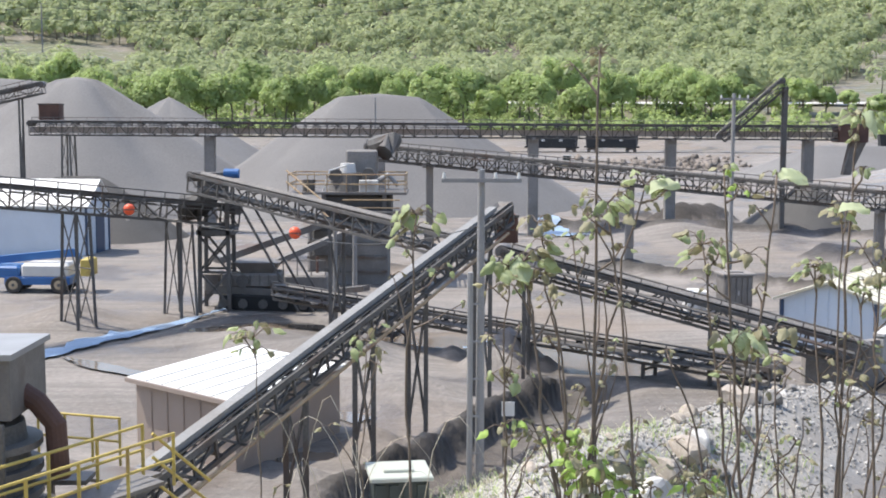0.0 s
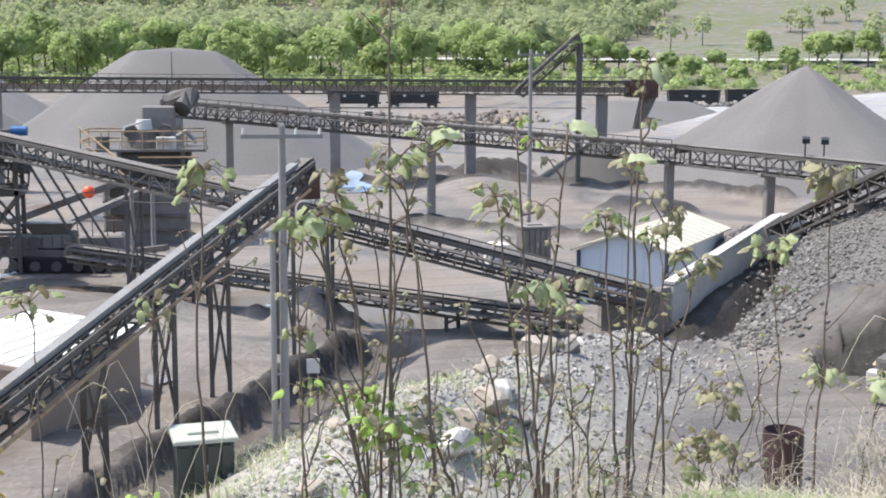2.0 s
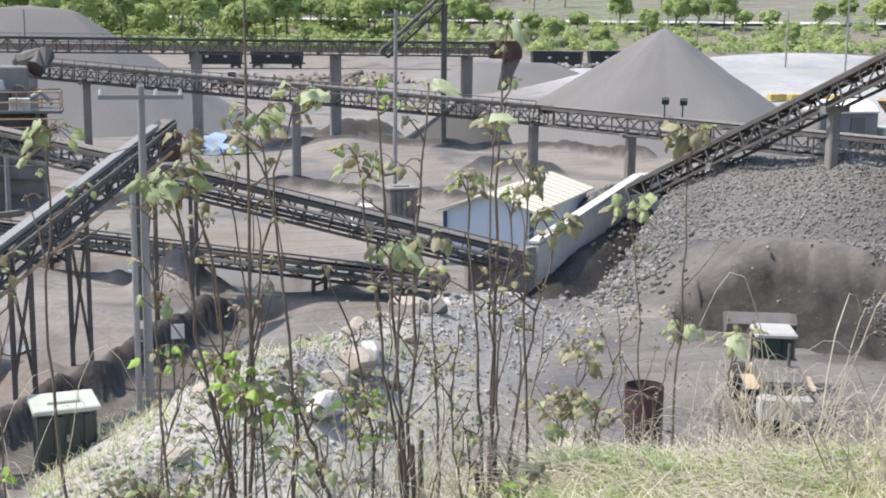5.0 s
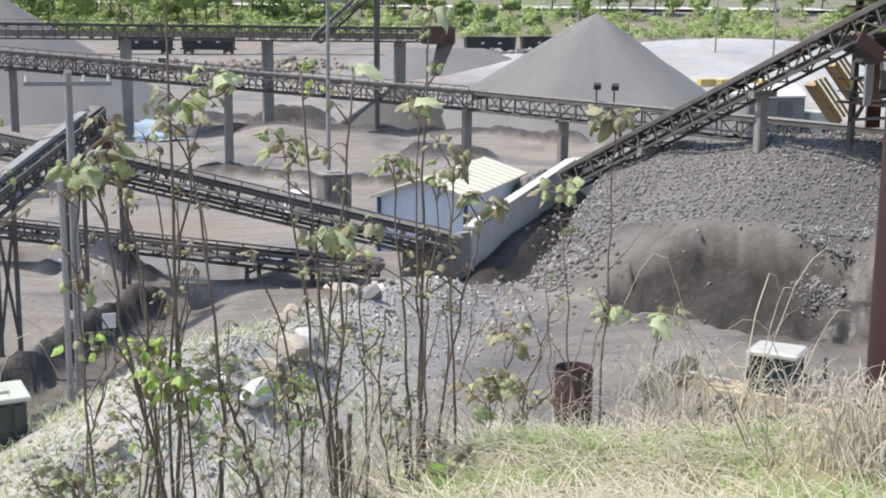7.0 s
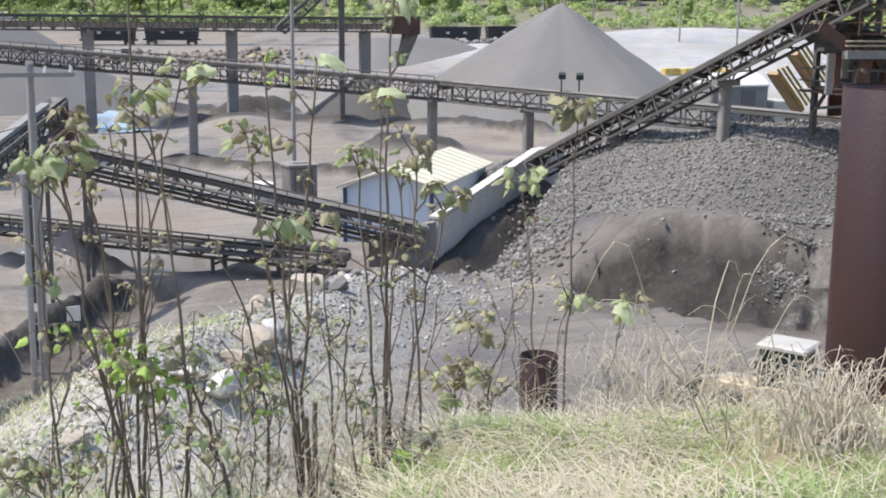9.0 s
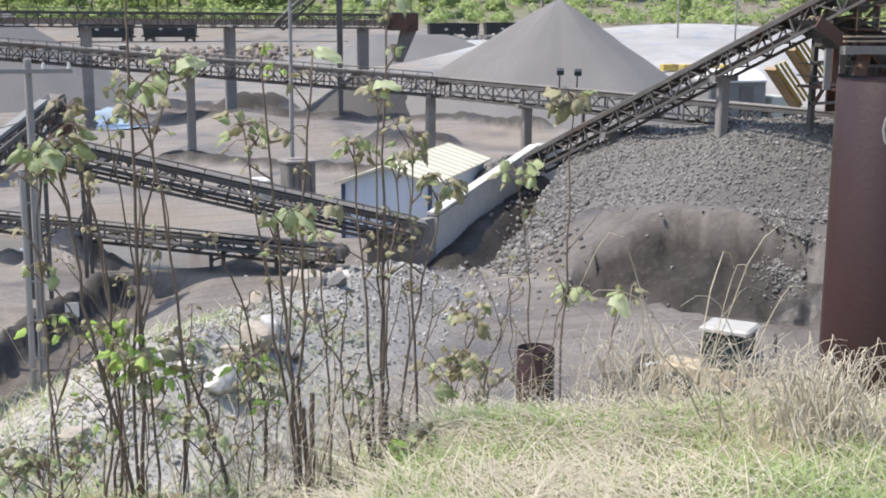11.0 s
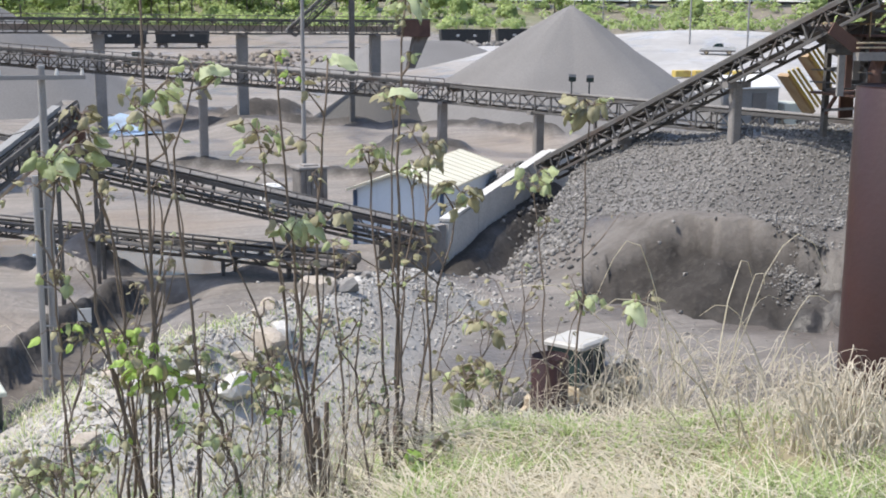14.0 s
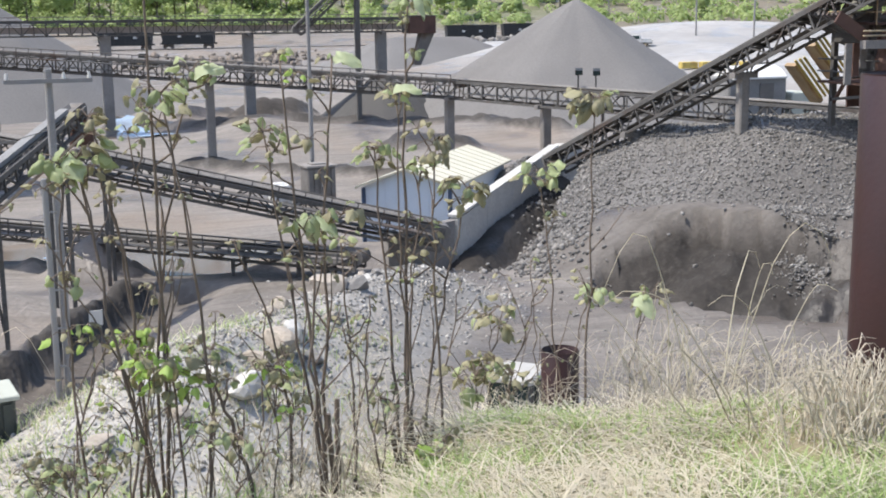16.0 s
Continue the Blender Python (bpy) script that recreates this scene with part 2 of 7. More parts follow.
# ---- mesh helpers ----
class Build:
    """Collects boxes, bars, tubes and sheets for one mesh."""

    def __init__(self):
        self.v, self.f = [], []

    def add(self, pts, faces):
        o = len(self.v)
        self.v += [tuple(p) for p in pts]
        self.f += [tuple(i + o for i in f) for f in faces]
        return self

    def box(self, x0, y0, z0, x1, y1, z1):
        p = [(x, y, z) for z in (z0, z1) for x, y in ((x0, y0), (x1, y0), (x1, y1), (x0, y1))]
        return self.add(p, BOX)

    def cut_box(self, x0, y0, z0, x1, y1, z1, c):
        """A box whose upright and top edges are chamfered by c."""
        ring = [(x0 + c, y0), (x1 - c, y0), (x1, y0 + c), (x1, y1 - c), (x1 - c, y1), (x0 + c, y1), (x0, y1 - c), (x0, y0 + c)]
        cx, cy = (x0 + x1) / 2, (y0 + y1) / 2
        p = [(x, y, z) for z in (z0, z1 - c) for x, y in ring]
        p += [(x + math.copysign(min(c, abs(cx - x)), cx - x), y + math.copysign(min(c, abs(cy - y)), cy - y), z1) for x, y in ring]
        f = [tuple(range(7, -1, -1)), tuple(range(16, 24))]
        f += [(k * 8 + i, k * 8 + (i + 1) % 8, k * 8 + 8 + (i + 1) % 8, k * 8 + 8 + i) for k in (0, 1) for i in range(8)]
        return self.add(p, f)

    def bar(self, a, b, w, h=None):
        """A square bar from a to b."""
        a, b = Vector(a), Vector(b)
        h = h or w
        d = (b - a).normalized()
        side = d.cross(Vector((0, 0, 1)))
        side = Vector((1, 0, 0)) if side.length < 1e-3 else side.normalized()
        up = side.cross(d)
        p = [c + side * (sx * w / 2) + up * (sy * h / 2) for c in (a, b) for sx, sy in ((-1, -1), (1, -1), (1, 1), (-1, 1))]
        return self.add(p, BOX)

    def tube(self, a, b, r0, r1=None, n=8, caps=True):
        a, b = Vector(a), Vector(b)
        r1 = r0 if r1 is None else r1
        d = (b - a).normalized()
        side = d.cross(Vector((0, 0, 1)))
        side = Vector((1, 0, 0)) if side.length < 1e-3 else side.normalized()
        up = side.cross(d)
        p = [c + (side * math.cos(2 * math.pi * i / n) + up * math.sin(2 * math.pi * i / n)) * r for c, r in ((a, r0), (b, r1)) for i in range(n)]
        f = [(i, (i + 1) % n, n + (i + 1) % n, n + i) for i in range(n)]
        if caps:
            f += [tuple(range(n - 1, -1, -1)), tuple(range(n, 2 * n))]
        return self.add(p, f)

    def path(self, pts, r0, r1, n=6):
        """A tapered tube along points."""
        pts = [Vector(p) for p in pts]
        m = len(pts)
        ring = []
        for k, c in enumerate(pts):
            d = (pts[min(k + 1, m - 1)] - pts[max(k - 1, 0)]).normalized()
            side = d.cross(Vector((0.3, 1, 0.1))).normalized()
            up = side.cross(d)
            r = r0 + (r1 - r0) * k / (m - 1)
            ring += [c + (side * math.cos(2 * math.pi * i / n) + up * math.sin(2 * math.pi * i / n)) * r for i in range(n)]
        f = [(k * n + i, k * n + (i + 1) % n, k * n + n + (i + 1) % n, k * n + n + i) for k in range(m - 1) for i in range(n)]
        f += [tuple(range(n - 1, -1, -1)), tuple(range((m - 1) * n, m * n))]
        return self.add(ring, f)

    def prism(self, outline, x0, x1):
        """An outline of (y, z), drawn out along x."""
        n = len(outline)
        p = [(x, y, z) for x in (x0, x1) for y, z in outline]
        f = [tuple(range(n - 1, -1, -1)), tuple(range(n, 2 * n))] + [(i, (i + 1) % n, n + (i + 1) % n, n + i) for i in range(n)]
        return self.add(p, f)

    def mesh(self, name, off=(0, 0, 0), smooth=False):
        me = bpy.data.meshes.new(name)
        me.from_pydata([(x - off[0], y - off[1], z - off[2]) for x, y, z in self.v], [], self.f)
        bm = bmesh.new()
        bm.from_mesh(me)
        bmesh.ops.recalc_face_normals(bm, faces=bm.faces)
        bm.to_mesh(me)
        bm.free()
        if smooth:
            me.shade_smooth()
        return me


BOX = [(3, 2, 1, 0), (4, 5, 6, 7), (0, 1, 5, 4), (1, 2, 6, 5), (2, 3, 7, 6), (3, 0, 4, 7)]


def thing(name, at, label, category, group="", kind=""):
    ob = new(name)
    ob.location = at
    ob.empty_display_size = 0.1
    return tagged(ob, label, category, group, kind)


def part(name, b, material, parent, label="", local=False, smooth=False):
    """One mesh under a thing; b is in world metres unless local."""
    top = parent
    while top.parent:
        top = top.parent
    ob = new(name, b.mesh(name, (0, 0, 0) if local else tuple(top.location), smooth))
    ob.data.materials.append(M[material])
    ob.parent = parent
    return tagged(ob, label)


def single(name, b, material, at, label, category, group="", kind="", smooth=False):
    ob = new(name, b.mesh(name, at, smooth))
    ob.location = at
    ob.data.materials.append(M[material])
    return tagged(ob, label, category, group, kind)


def sheet(name, pts, material, tri=False):
    """Many loose faces at once: an array of n x 3 or 4 corners x 3."""
    pts = np.asarray(pts, np.float32)
    n, k = pts.shape[:2]
    me = bpy.data.meshes.new(name)
    me.vertices.add(n * k)
    me.vertices.foreach_set("co", pts.ravel())
    me.loops.add(n * k)
    me.loops.foreach_set("vertex_index", np.arange(n * k, dtype=np.int32))
    me.polygons.add(n)
    me.polygons.foreach_set("loop_start", np.arange(0, n * k, k, dtype=np.int32))
    me.update(calc_edges=True)
    me.validate()
    me.materials.append(M[material])
    return me


# ---- the lie of the land ----
def value_noise(x, y, seed):
    """Smooth noise from 0 to 1 on a unit grid."""
    xi, yi = np.floor(x), np.floor(y)
    u, v = x - xi, y - yi
    u, v = u * u * (3 - 2 * u), v * v * (3 - 2 * v)

    def h(a, b):
        s = np.sin(a * 127.1 + b * 311.7 + seed * 74.7) * 43758.5453
        return s - np.floor(s)

    return (h(xi, yi) * (1 - u) + h(xi + 1, yi) * u) * (1 - v) + (h(xi, yi + 1) * (1 - u) + h(xi + 1, yi + 1) * u) * v


def fbm(x, y, size, seed, octaves=4):
    out, amp = 0.0, 0.5
    for k in range(octaves):
        out = out + amp * (value_noise(x / size, y / size, seed + k) - 0.5)
        size, amp = size / 2.1, amp * 0.5
    return out


def step(a, b, x):
    t = np.clip((x - a) / (b - a), 0, 1)
    return t * t * (3 - 2 * t)


def ridge(x, y, line, flat, slope):
    """The height of a ridge along points (x, y, z), falling off to both sides."""
    best = np.full_like(x, -50.0)
    for (ax, ay, az), (bx, by, bz) in zip(line, line[1:]):
        l2 = (bx - ax) ** 2 + (by - ay) ** 2
        t = np.clip(((x - ax) * (bx - ax) + (y - ay) * (by - ay)) / l2, 0, 1)
        d = np.hypot(x - ax - t * (bx - ax), y - ay - t * (by - ay))
        best = np.maximum(best, az + t * (bz - az) - slope * np.maximum(d - flat, 0))
    return best


def soft_max(a, b, k):
    h = np.clip(0.5 + 0.5 * (a - b) / k, 0, 1)
    return b * (1 - h) + a * h + k * h * (1 - h)


SPUR = [(14.5, 43.5, 0.6), (13.0, 41.0, 1.3), (9.2, 36.7, 1.9), (6.0, 33.2, 2.0), (3.4, 29.2, 2.3), (0.6, 25.5, 1.6), (-3, 20, 1.2)]
HEAP = [(26.5, 59.0, 2.6), (29.8, 50.5, 5.0), (31.8, 46.5, 5.7), (36, 43.5, 6.0), (48, 42, 6.4)]
FINES = [(21.2, 47.2, 0.9), (23.4, 45.2, 2.2), (25.3, 42.6, 2.7), (26.5, 40.6, 2.8), (28.6, 38.2, 2.8), (34, 34, 3.0)]
SHADED_WALL_FINES = [(17.9, 48.3, 0.3), (22.4, 53.6, 1.0), (27.4, 59.6, 1.7)]
ROWS = [[(9, 118, 1.2), (18, 112, 1.1), (29, 107, 1.2), (38, 101, 1.1), (42, 92, 0.9)], [(11, 85, 0.7), (16, 81, 0.8), (21, 77, 0.7), (25, 74, 0.6)], [(-14, 86, 0.4), (-2, 84, 0.4)], [(23, 123, 2.2), (28, 126, 1.6)], [(34, 125, 2.2), (40, 126, 1.4)], [(17, 127, 1.3), (21, 128, 1.0)], [(46, 118, 1.3), (40, 117, 0.8)], [(28, 91, 1.2), (33, 89, 0.8)]]
PUDDLES = ((-0.6, 60.2, 3.6, 2.6, 0.0, -0.45), (6.3, 54.6, 5.8, 3.5, -0.35, -0.36), (-15.2, 59.4, 0.75, 8.2, 0.0, -0.05), (-9.4, 61.5, 3.6, 1.7, 0.2, -0.1), (-4.4, 37.6, 1.1, 0.6, 0.3, -0.1), (-13.8, 50.6, 0.5, 3.6, 0.9, 0.02), (-9.8, 47.5, 0.4, 2.6, 1.0, 0.02), (-3.4, 43.2, 0.8, 1.6, 0.4, 0.0), (-5.0, 61.5, 2.6, 1.6, 0.2, -0.2), (11.6, 51.6, 2.0, 1.2, -0.5, -0.38), (9.5, 112, 2.6, 3.0, 0.0, 0.0))
BERM = [(-7.0, 27.0, 0.0), (-4.9, 30.8, -0.1), (-3.4, 34.0, 0.1), (-0.7, 38.4, 0.3), (1.4, 42.6, 0.4), (3.4, 46.4, 0.5), (4.4, 48.6, 0.1)]


def lay(x, y):
    """Height of the ground, and how far each kind of cover takes over: gravel, grass, fines (with painted shade), pale.
    """
    x, y = np.asarray(x, float), np.asarray(y, float)
    r, az = np.hypot(x, y), np.degrees(np.arctan2(x, y))
    rough = fbm(x, y, 9.0, 3)
    z = 0.5 * fbm(x, y, 30.0, 1) * step(15, 40, r) + 0.25 * rough
    # wheel-rutted yard, lower near the pond
    z = z - 0.5 * np.exp(-(((x - 4) / 7) ** 2 + ((y - 56) / 6) ** 2))
    for px, py, pa, pb, turn, level in PUDDLES:
        c, s = math.cos(turn), math.sin(turn)
        if pb > 5:
            s, c = math.sin(-0.4), math.cos(-0.4)
        u, v = (x - px) * c + (y - py) * s, (y - py) * c - (x - px) * s
        q = np.sqrt((u / pa) ** 2 + (v / pb) ** 2)
        z = z + (level - 0.12 - z) * (1 - step(0.75, 1.25, q))
    # yard tips upward beyond the railway
    z = z + 2.4 * step(255, 285, r) + 5.6 * step(300, 370, r)
    pale = np.exp(-(((x - 125) / 38) ** 2 + ((y - 205) / 34) ** 2))
    z = z + 5.5 * pale + 2.6 * step(60, 100, x) * step(70, 120, y) * (1 - step(260, 300, r))
    # mounds of tipped material between the conveyor legs
    for mx, my, mh, mw in ((-10, 92, 1.2, 7), (20, 106, 1.5, 5), (27, 102, 0.9, 5), (36, 98, 1.0, 5), (43, 92, 1.0, 5), (-4.5, 54, 1.2, 2.6), (-9, 57, 0.7, 2.4), (-1.4, 45.5, 0.8, 2.2), (-19.3, 62.5, 0.9, 2.5), (-5.0, 47, 0.5, 3)):
        z = z + mh * np.exp(-((x - mx) ** 2 + (y - my) ** 2) / (2 * (mw / 1.6) ** 2))
    # steep tipped cones at the pond
    for mx, my, mh, slope in ((2.7, 52.8, 2.0, 0.85), (4.3, 51.6, 0.9, 0.8), (9.7, 50.0, 1.25, 0.8), (0.4, 55.4, 0.7, 0.6), (-2.3, 38.6, 1.1, 0.55), (-4.0, 35.2, 0.7, 0.4)):
        z = soft_max(mh - 0.4 - slope * np.hypot(x - mx, y - my) + 0.4 * fbm(x, y, 1.2, 59), z, 0.12)
    hill = 8.0 + 0.18 * np.clip(r - 365, 0, 40) + np.maximum(r - 405, 0) * 0.08 + np.maximum(r - 560, 0) * 0.125 + 18 * fbm(x, y, 260.0, 8) * step(450, 800, r)
    z = np.where(r > 368, hill + 0.25 * rough, z)
    spur = ridge(x, y, SPUR, 0.6, 0.55) + 1.1 * fbm(x, y, 3.4, 11, 6)
    gravel = step(-0.5, 0.5, spur - z) * (y > 8)
    z = soft_max(spur, z, 0.5)
    heap = ridge(x, y, HEAP, 1.5, 0.62) + 0.9 * fbm(x, y, 6.0, 14)
    stony = step(-0.2, 0.4, heap - z)
    z = soft_max(heap, z, 0.4)
    fines = ridge(x, y, FINES, 0.7, 0.62) + 0.6 * fbm(x, y, 3.0, 17)
    bench = step(-0.3, 0.3, fines - z)
    stony = stony * (1 - bench)
    z = soft_max(fines, z, 0.4)
    # a dark cut face in the bench, partly painted shade, and spilled pale rubble
    u, v = (x - 23.9) * 0.6 - (y - 38.3) * 0.8, (x - 23.9) * 0.8 + (y - 38.3) * 0.6
    cut = step(1.06, 0.99, np.hypot((u - 0.3) / 5.0, (v - 0.3) / 2.1) + 0.8 * fbm(x, y, 2.4, 31))
    fine = cut * (z > 0.2)
    z = z + cut * bench * (-0.9 + 1.8 * fbm(x, y, 1.3, 37))
    stony = np.maximum(stony, step(1.2, 0.7, np.hypot((x - 28.4) / 1.7, (y - 39.2) / 1.9) + 0.6 * fbm(x, y, 1.5, 33)))
    # dark crumbling flank of the spur
    fine = np.maximum(fine, 0.7 * np.exp(-(((x - 13.6) / 1.5) ** 2 + ((y - 41.0) / 4.5) ** 2)) * step(-0.15, 0.1, fbm(x, y, 1.2, 57)))
    # the ground is lowered along the retaining wall's foot, the wall's shade painted dark
    wx, wy = 0.647, 0.763
    run, off = (x - 17.3) * wx + (y - 48.6) * wy, (x - 17.3) * wy - (y - 48.6) * wx
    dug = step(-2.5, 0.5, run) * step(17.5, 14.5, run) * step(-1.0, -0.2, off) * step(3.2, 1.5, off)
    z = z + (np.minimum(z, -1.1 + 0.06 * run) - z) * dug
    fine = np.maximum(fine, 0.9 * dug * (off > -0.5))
    stony = stony * (1 - dug)
    fine = np.maximum(fine, 0.48 * bench)
    fine = np.maximum(fine, 0.3 * step(5, 12, x) * step(46, 40, y) * step(14, 20, r))
    # dark fines against the wall, its cast shade put into their cover
    shade = ridge(x, y, SHADED_WALL_FINES, 0.35, 0.95) + 0.5 * fbm(x, y, 1.5, 35)
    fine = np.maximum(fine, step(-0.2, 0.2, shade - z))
    z = soft_max(shade, z, 0.2)
    # low rows of earth, the shadow lines along them painted as dark cover
    for row in ROWS:
        heaped = np.maximum(ridge(x, y, row, 0.2, 0.75) + 0.8 * fbm(x, y, 3.0, 41), 0)
        fine = np.maximum(fine, 0.9 * step(0.05, 0.4, heaped))
        z = z + heaped
    # berm of dark earth, with its shadowed face put into the same cover
    berm = ridge(x, y, BERM, 0.3, 1.3) + 0.9 * fbm(x, y, 2.5, 21) + 0.6 * fbm(x, y, 0.9, 22)
    fine = np.maximum(fine, step(-0.2, 0.3, berm - z) * (x < 8))
    z = soft_max(berm, z, 0.3)
    # a trench with a steep side runs along the berm, its shade painted dark
    trench = np.zeros_like(x)
    for (ax, ay, _), (bx, by, _) in zip(BERM, BERM[1:]):
        long_ = math.hypot(bx - ax, by - ay)
        ux, uy = (bx - ax) / long_, (by - ay) / long_
        on, off = (x - ax) * ux + (y - ay) * uy, (x - ax) * uy - (y - ay) * ux + 0.9 * fbm(x, y, 2.0, 47)
        trench = np.maximum(trench, step(-0.4, 0.2, on) * step(long_ + 0.4, long_ - 0.2, on) * step(0.1, 0.5, off) * step(4.2, 1.4, off))
    z = z - 0.75 * trench
    fine = np.maximum(fine, 0.6 * trench)
    mud = np.exp(-(((x + 1) / 15) ** 2 + ((y - 51) / 15) ** 2))
    fine = np.maximum(fine, 0.4 * mud * step(-0.06, 0.12, fbm(x, y, 7.0, 45)))
    # the bank on which the camera stands
    side = step(14, 21.5, az)
    edge = 3.1 + 2.1 * side
    top = 8.86 + 0.2 * step(26, 40, az) - 0.05 * np.minimum(r, edge)
    first, shelf = 0.2 + 0.18 * side, 2.2 + 2.4 * side
    bank = top - first * np.clip(r - edge, 0, shelf) - 0.85 * np.maximum(r - edge - shelf, 0) + 0.25 * fbm(x, y, 1.6, 25)
    behind = (y < 1) | (az > 60) | (az < -60)
    bank = np.where(behind & (r < 60), np.maximum(bank, 8.6), bank)
    grass = step(-0.3, 0.5, bank - z)
    z = soft_max(bank, z, 0.4)
    return z, gravel * (1 - grass), grass, fine, stony, np.clip(pale * 1.3 + step(60, 100, x) * step(70, 120, y) * (1 - step(250, 320, r)), 0, 1)


def ground(x, y):
    return float(lay(np.array([x]), np.array([y]))[0][0])


def make_ground():
    angles = np.radians(np.concatenate([np.arange(-180, -32, 4.0), np.arange(-32, 48, 0.22), np.arange(48, 180, 4.0)]))
    radii = np.concatenate([[0.0], np.geomspace(0.5, 9, 70), np.geomspace(9, 75, 230)[1:], np.geomspace(75, 330, 150)[1:], np.geomspace(330, 4500, 60)[1:]])
    na, nr = len(angles), len(radii)
    rr, aa = np.meshgrid(radii, angles, indexing="ij")
    x, y = rr * np.sin(aa), rr * np.cos(aa)
    z, gravel, grass, fine, stony, pale = lay(x, y)
    co = np.stack([x, y, z], -1).reshape(-1, 3)
    i, j = np.meshgrid(np.arange(nr - 1), np.arange(na), indexing="ij")
    k = (j + 1) % na
    quads = np.stack([i * na + j, (i + 1) * na + j, (i + 1) * na + k, i * na + k], -1).reshape(-1, 4)
    me = bpy.data.meshes.new("ground")
    me.vertices.add(len(co))
    me.vertices.foreach_set("co", co.astype(np.float32).ravel())
    me.loops.add(quads.size)
    me.loops.foreach_set("vertex_index", quads[:, ::-1].astype(np.int32).ravel())
    me.polygons.add(len(quads))
    me.polygons.foreach_set("loop_start", np.arange(0, quads.size, 4, dtype=np.int32))
    me.update(calc_edges=True)
    me.validate()
    far = step(325, 365, rr)
    for name, cols in (("cover", (gravel, grass, fine)), ("reach", (stony, pale, far))):
        at = me.attributes.new(name, "FLOAT_COLOR", "POINT")
        at.data.foreach_set("color", np.stack([*cols, np.ones_like(rr)], -1).astype(np.float32).ravel())
    me.shade_smooth()
    me.materials.append(ground_material())
    ob = new("ground", me)
    tagged(ob, "dusty grey quarry yard, gravel banks and grassy edge", "ground", kind="structure")


def ground_material():
    m = bpy.data.materials.new("quarry_ground")
    m.use_nodes = True
    n, l = m.node_tree.nodes, m.node_tree.links
    bs = n["Principled BSDF"]
    pos = n.new("ShaderNodeNewGeometry").outputs["Position"]

    def tex(s, detail=6.0):
        t = n.new("ShaderNodeTexNoise")
        t.inputs["Scale"].default_value, t.inputs["Detail"].default_value = s, detail
        l.new(pos, t.inputs["Vector"])
        return t.outputs["Fac"]

    def ramp(f, lo, hi):
        r = n.new("ShaderNodeMapRange")
        r.inputs[1].default_value, r.inputs[2].default_value = lo, hi
        l.new(f, r.inputs[0])
        return r.outputs[0]

    def mix(f, x, y):
        q = n.new("ShaderNodeMix")
        q.data_type = "RGBA"
        for k, v in ((0, f), (6, x), (7, y)):
            if hasattr(v, "links"):
                l.new(v, q.inputs[k])
            else:
                q.inputs[k].default_value = v if k == 0 else (*v, 1)
        return q.outputs[2]

    def split(name):
        a = n.new("ShaderNodeAttribute")
        a.attribute_name = name
        s = n.new("ShaderNodeSeparateColor")
        l.new(a.outputs["Color"], s.inputs[0])
        return s.outputs

    def times(a, b):
        q = n.new("ShaderNodeMath")
        q.operation = "MULTIPLY"
        l.new(a, q.inputs[0])
        if hasattr(b, "links"):
            l.new(b, q.inputs[1])
        else:
            q.inputs[1].default_value = b
        return q.outputs[0]

    cover, reach = split("cover"), split("reach")
    big, mid, small, tiny = tex(0.07), tex(0.5), tex(4.0), tex(22.0, 3.0)
    yard = mix(ramp(big, 0.35, 0.65), (0.19, 0.166, 0.145), (0.275, 0.25, 0.228))
    yard = mix(ramp(mid, 0.43, 0.7), yard, (0.19, 0.175, 0.16))
    yard = mix(ramp(small, 0.45, 0.9), yard, (0.33, 0.3, 0.27))
    # long tyre tracks and scraped streaks
    for turn, long_, wide, lo in ((0.5, 0.03, 0.5, 0.5), (-0.25, 0.02, 0.8, 0.53)):
        mp = n.new("ShaderNodeMapping")
        mp.inputs["Rotation"].default_value = (0, 0, turn)
        mp.inputs["Scale"].default_value = (long_, wide, 0.3)
        l.new(pos, mp.inputs["Vector"])
        tr = n.new("ShaderNodeTexNoise")
        tr.inputs["Scale"].default_value, tr.inputs["Detail"].default_value, tr.inputs["Distortion"].default_value = 1.0, 6.0, 2.5
        l.new(mp.outputs[0], tr.inputs["Vector"])
        yard = mix(times(ramp(tr.outputs["Fac"], lo, lo + 0.16), 0.5), yard, (0.135, 0.12, 0.106))
    wet = ramp(tex(0.16, 5.0), 0.5, 0.62)
    yard = mix(times(wet, 0.7), yard, (0.125, 0.105, 0.09))
    yard = mix(times(ramp(tex(0.045, 5.0), 0.52, 0.6), 0.45), yard, (0.22, 0.17, 0.125))
    grav = mix(ramp(small, 0.3, 0.7), (0.47, 0.45, 0.415), (0.34, 0.322, 0.295))
    grav = mix(ramp(mid, 0.45, 0.65), grav, (0.36, 0.33, 0.29))
    grav = mix(ramp(tiny, 0.45, 0.7), grav, (0.42, 0.41, 0.39))
    dry = mix(ramp(mid, 0.4, 0.6), (0.3, 0.24, 0.15), (0.16, 0.19, 0.075))
    dry = mix(ramp(small, 0.4, 0.7), dry, (0.25, 0.21, 0.15))
    # dark earth, also the colour for shade painted along wall, berm and rows
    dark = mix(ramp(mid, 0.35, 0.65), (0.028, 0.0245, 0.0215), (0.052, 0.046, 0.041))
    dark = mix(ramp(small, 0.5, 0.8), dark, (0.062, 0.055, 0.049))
    stones = mix(ramp(tex(9.0, 2.0), 0.4, 0.6), (0.175, 0.166, 0.157), (0.105, 0.099, 0.094))
    light = mix(ramp(big, 0.35, 0.65), (0.41, 0.4, 0.39), (0.31, 0.3, 0.29))
    light = mix(ramp(mid, 0.5, 0.7), light, (0.3, 0.29, 0.28))
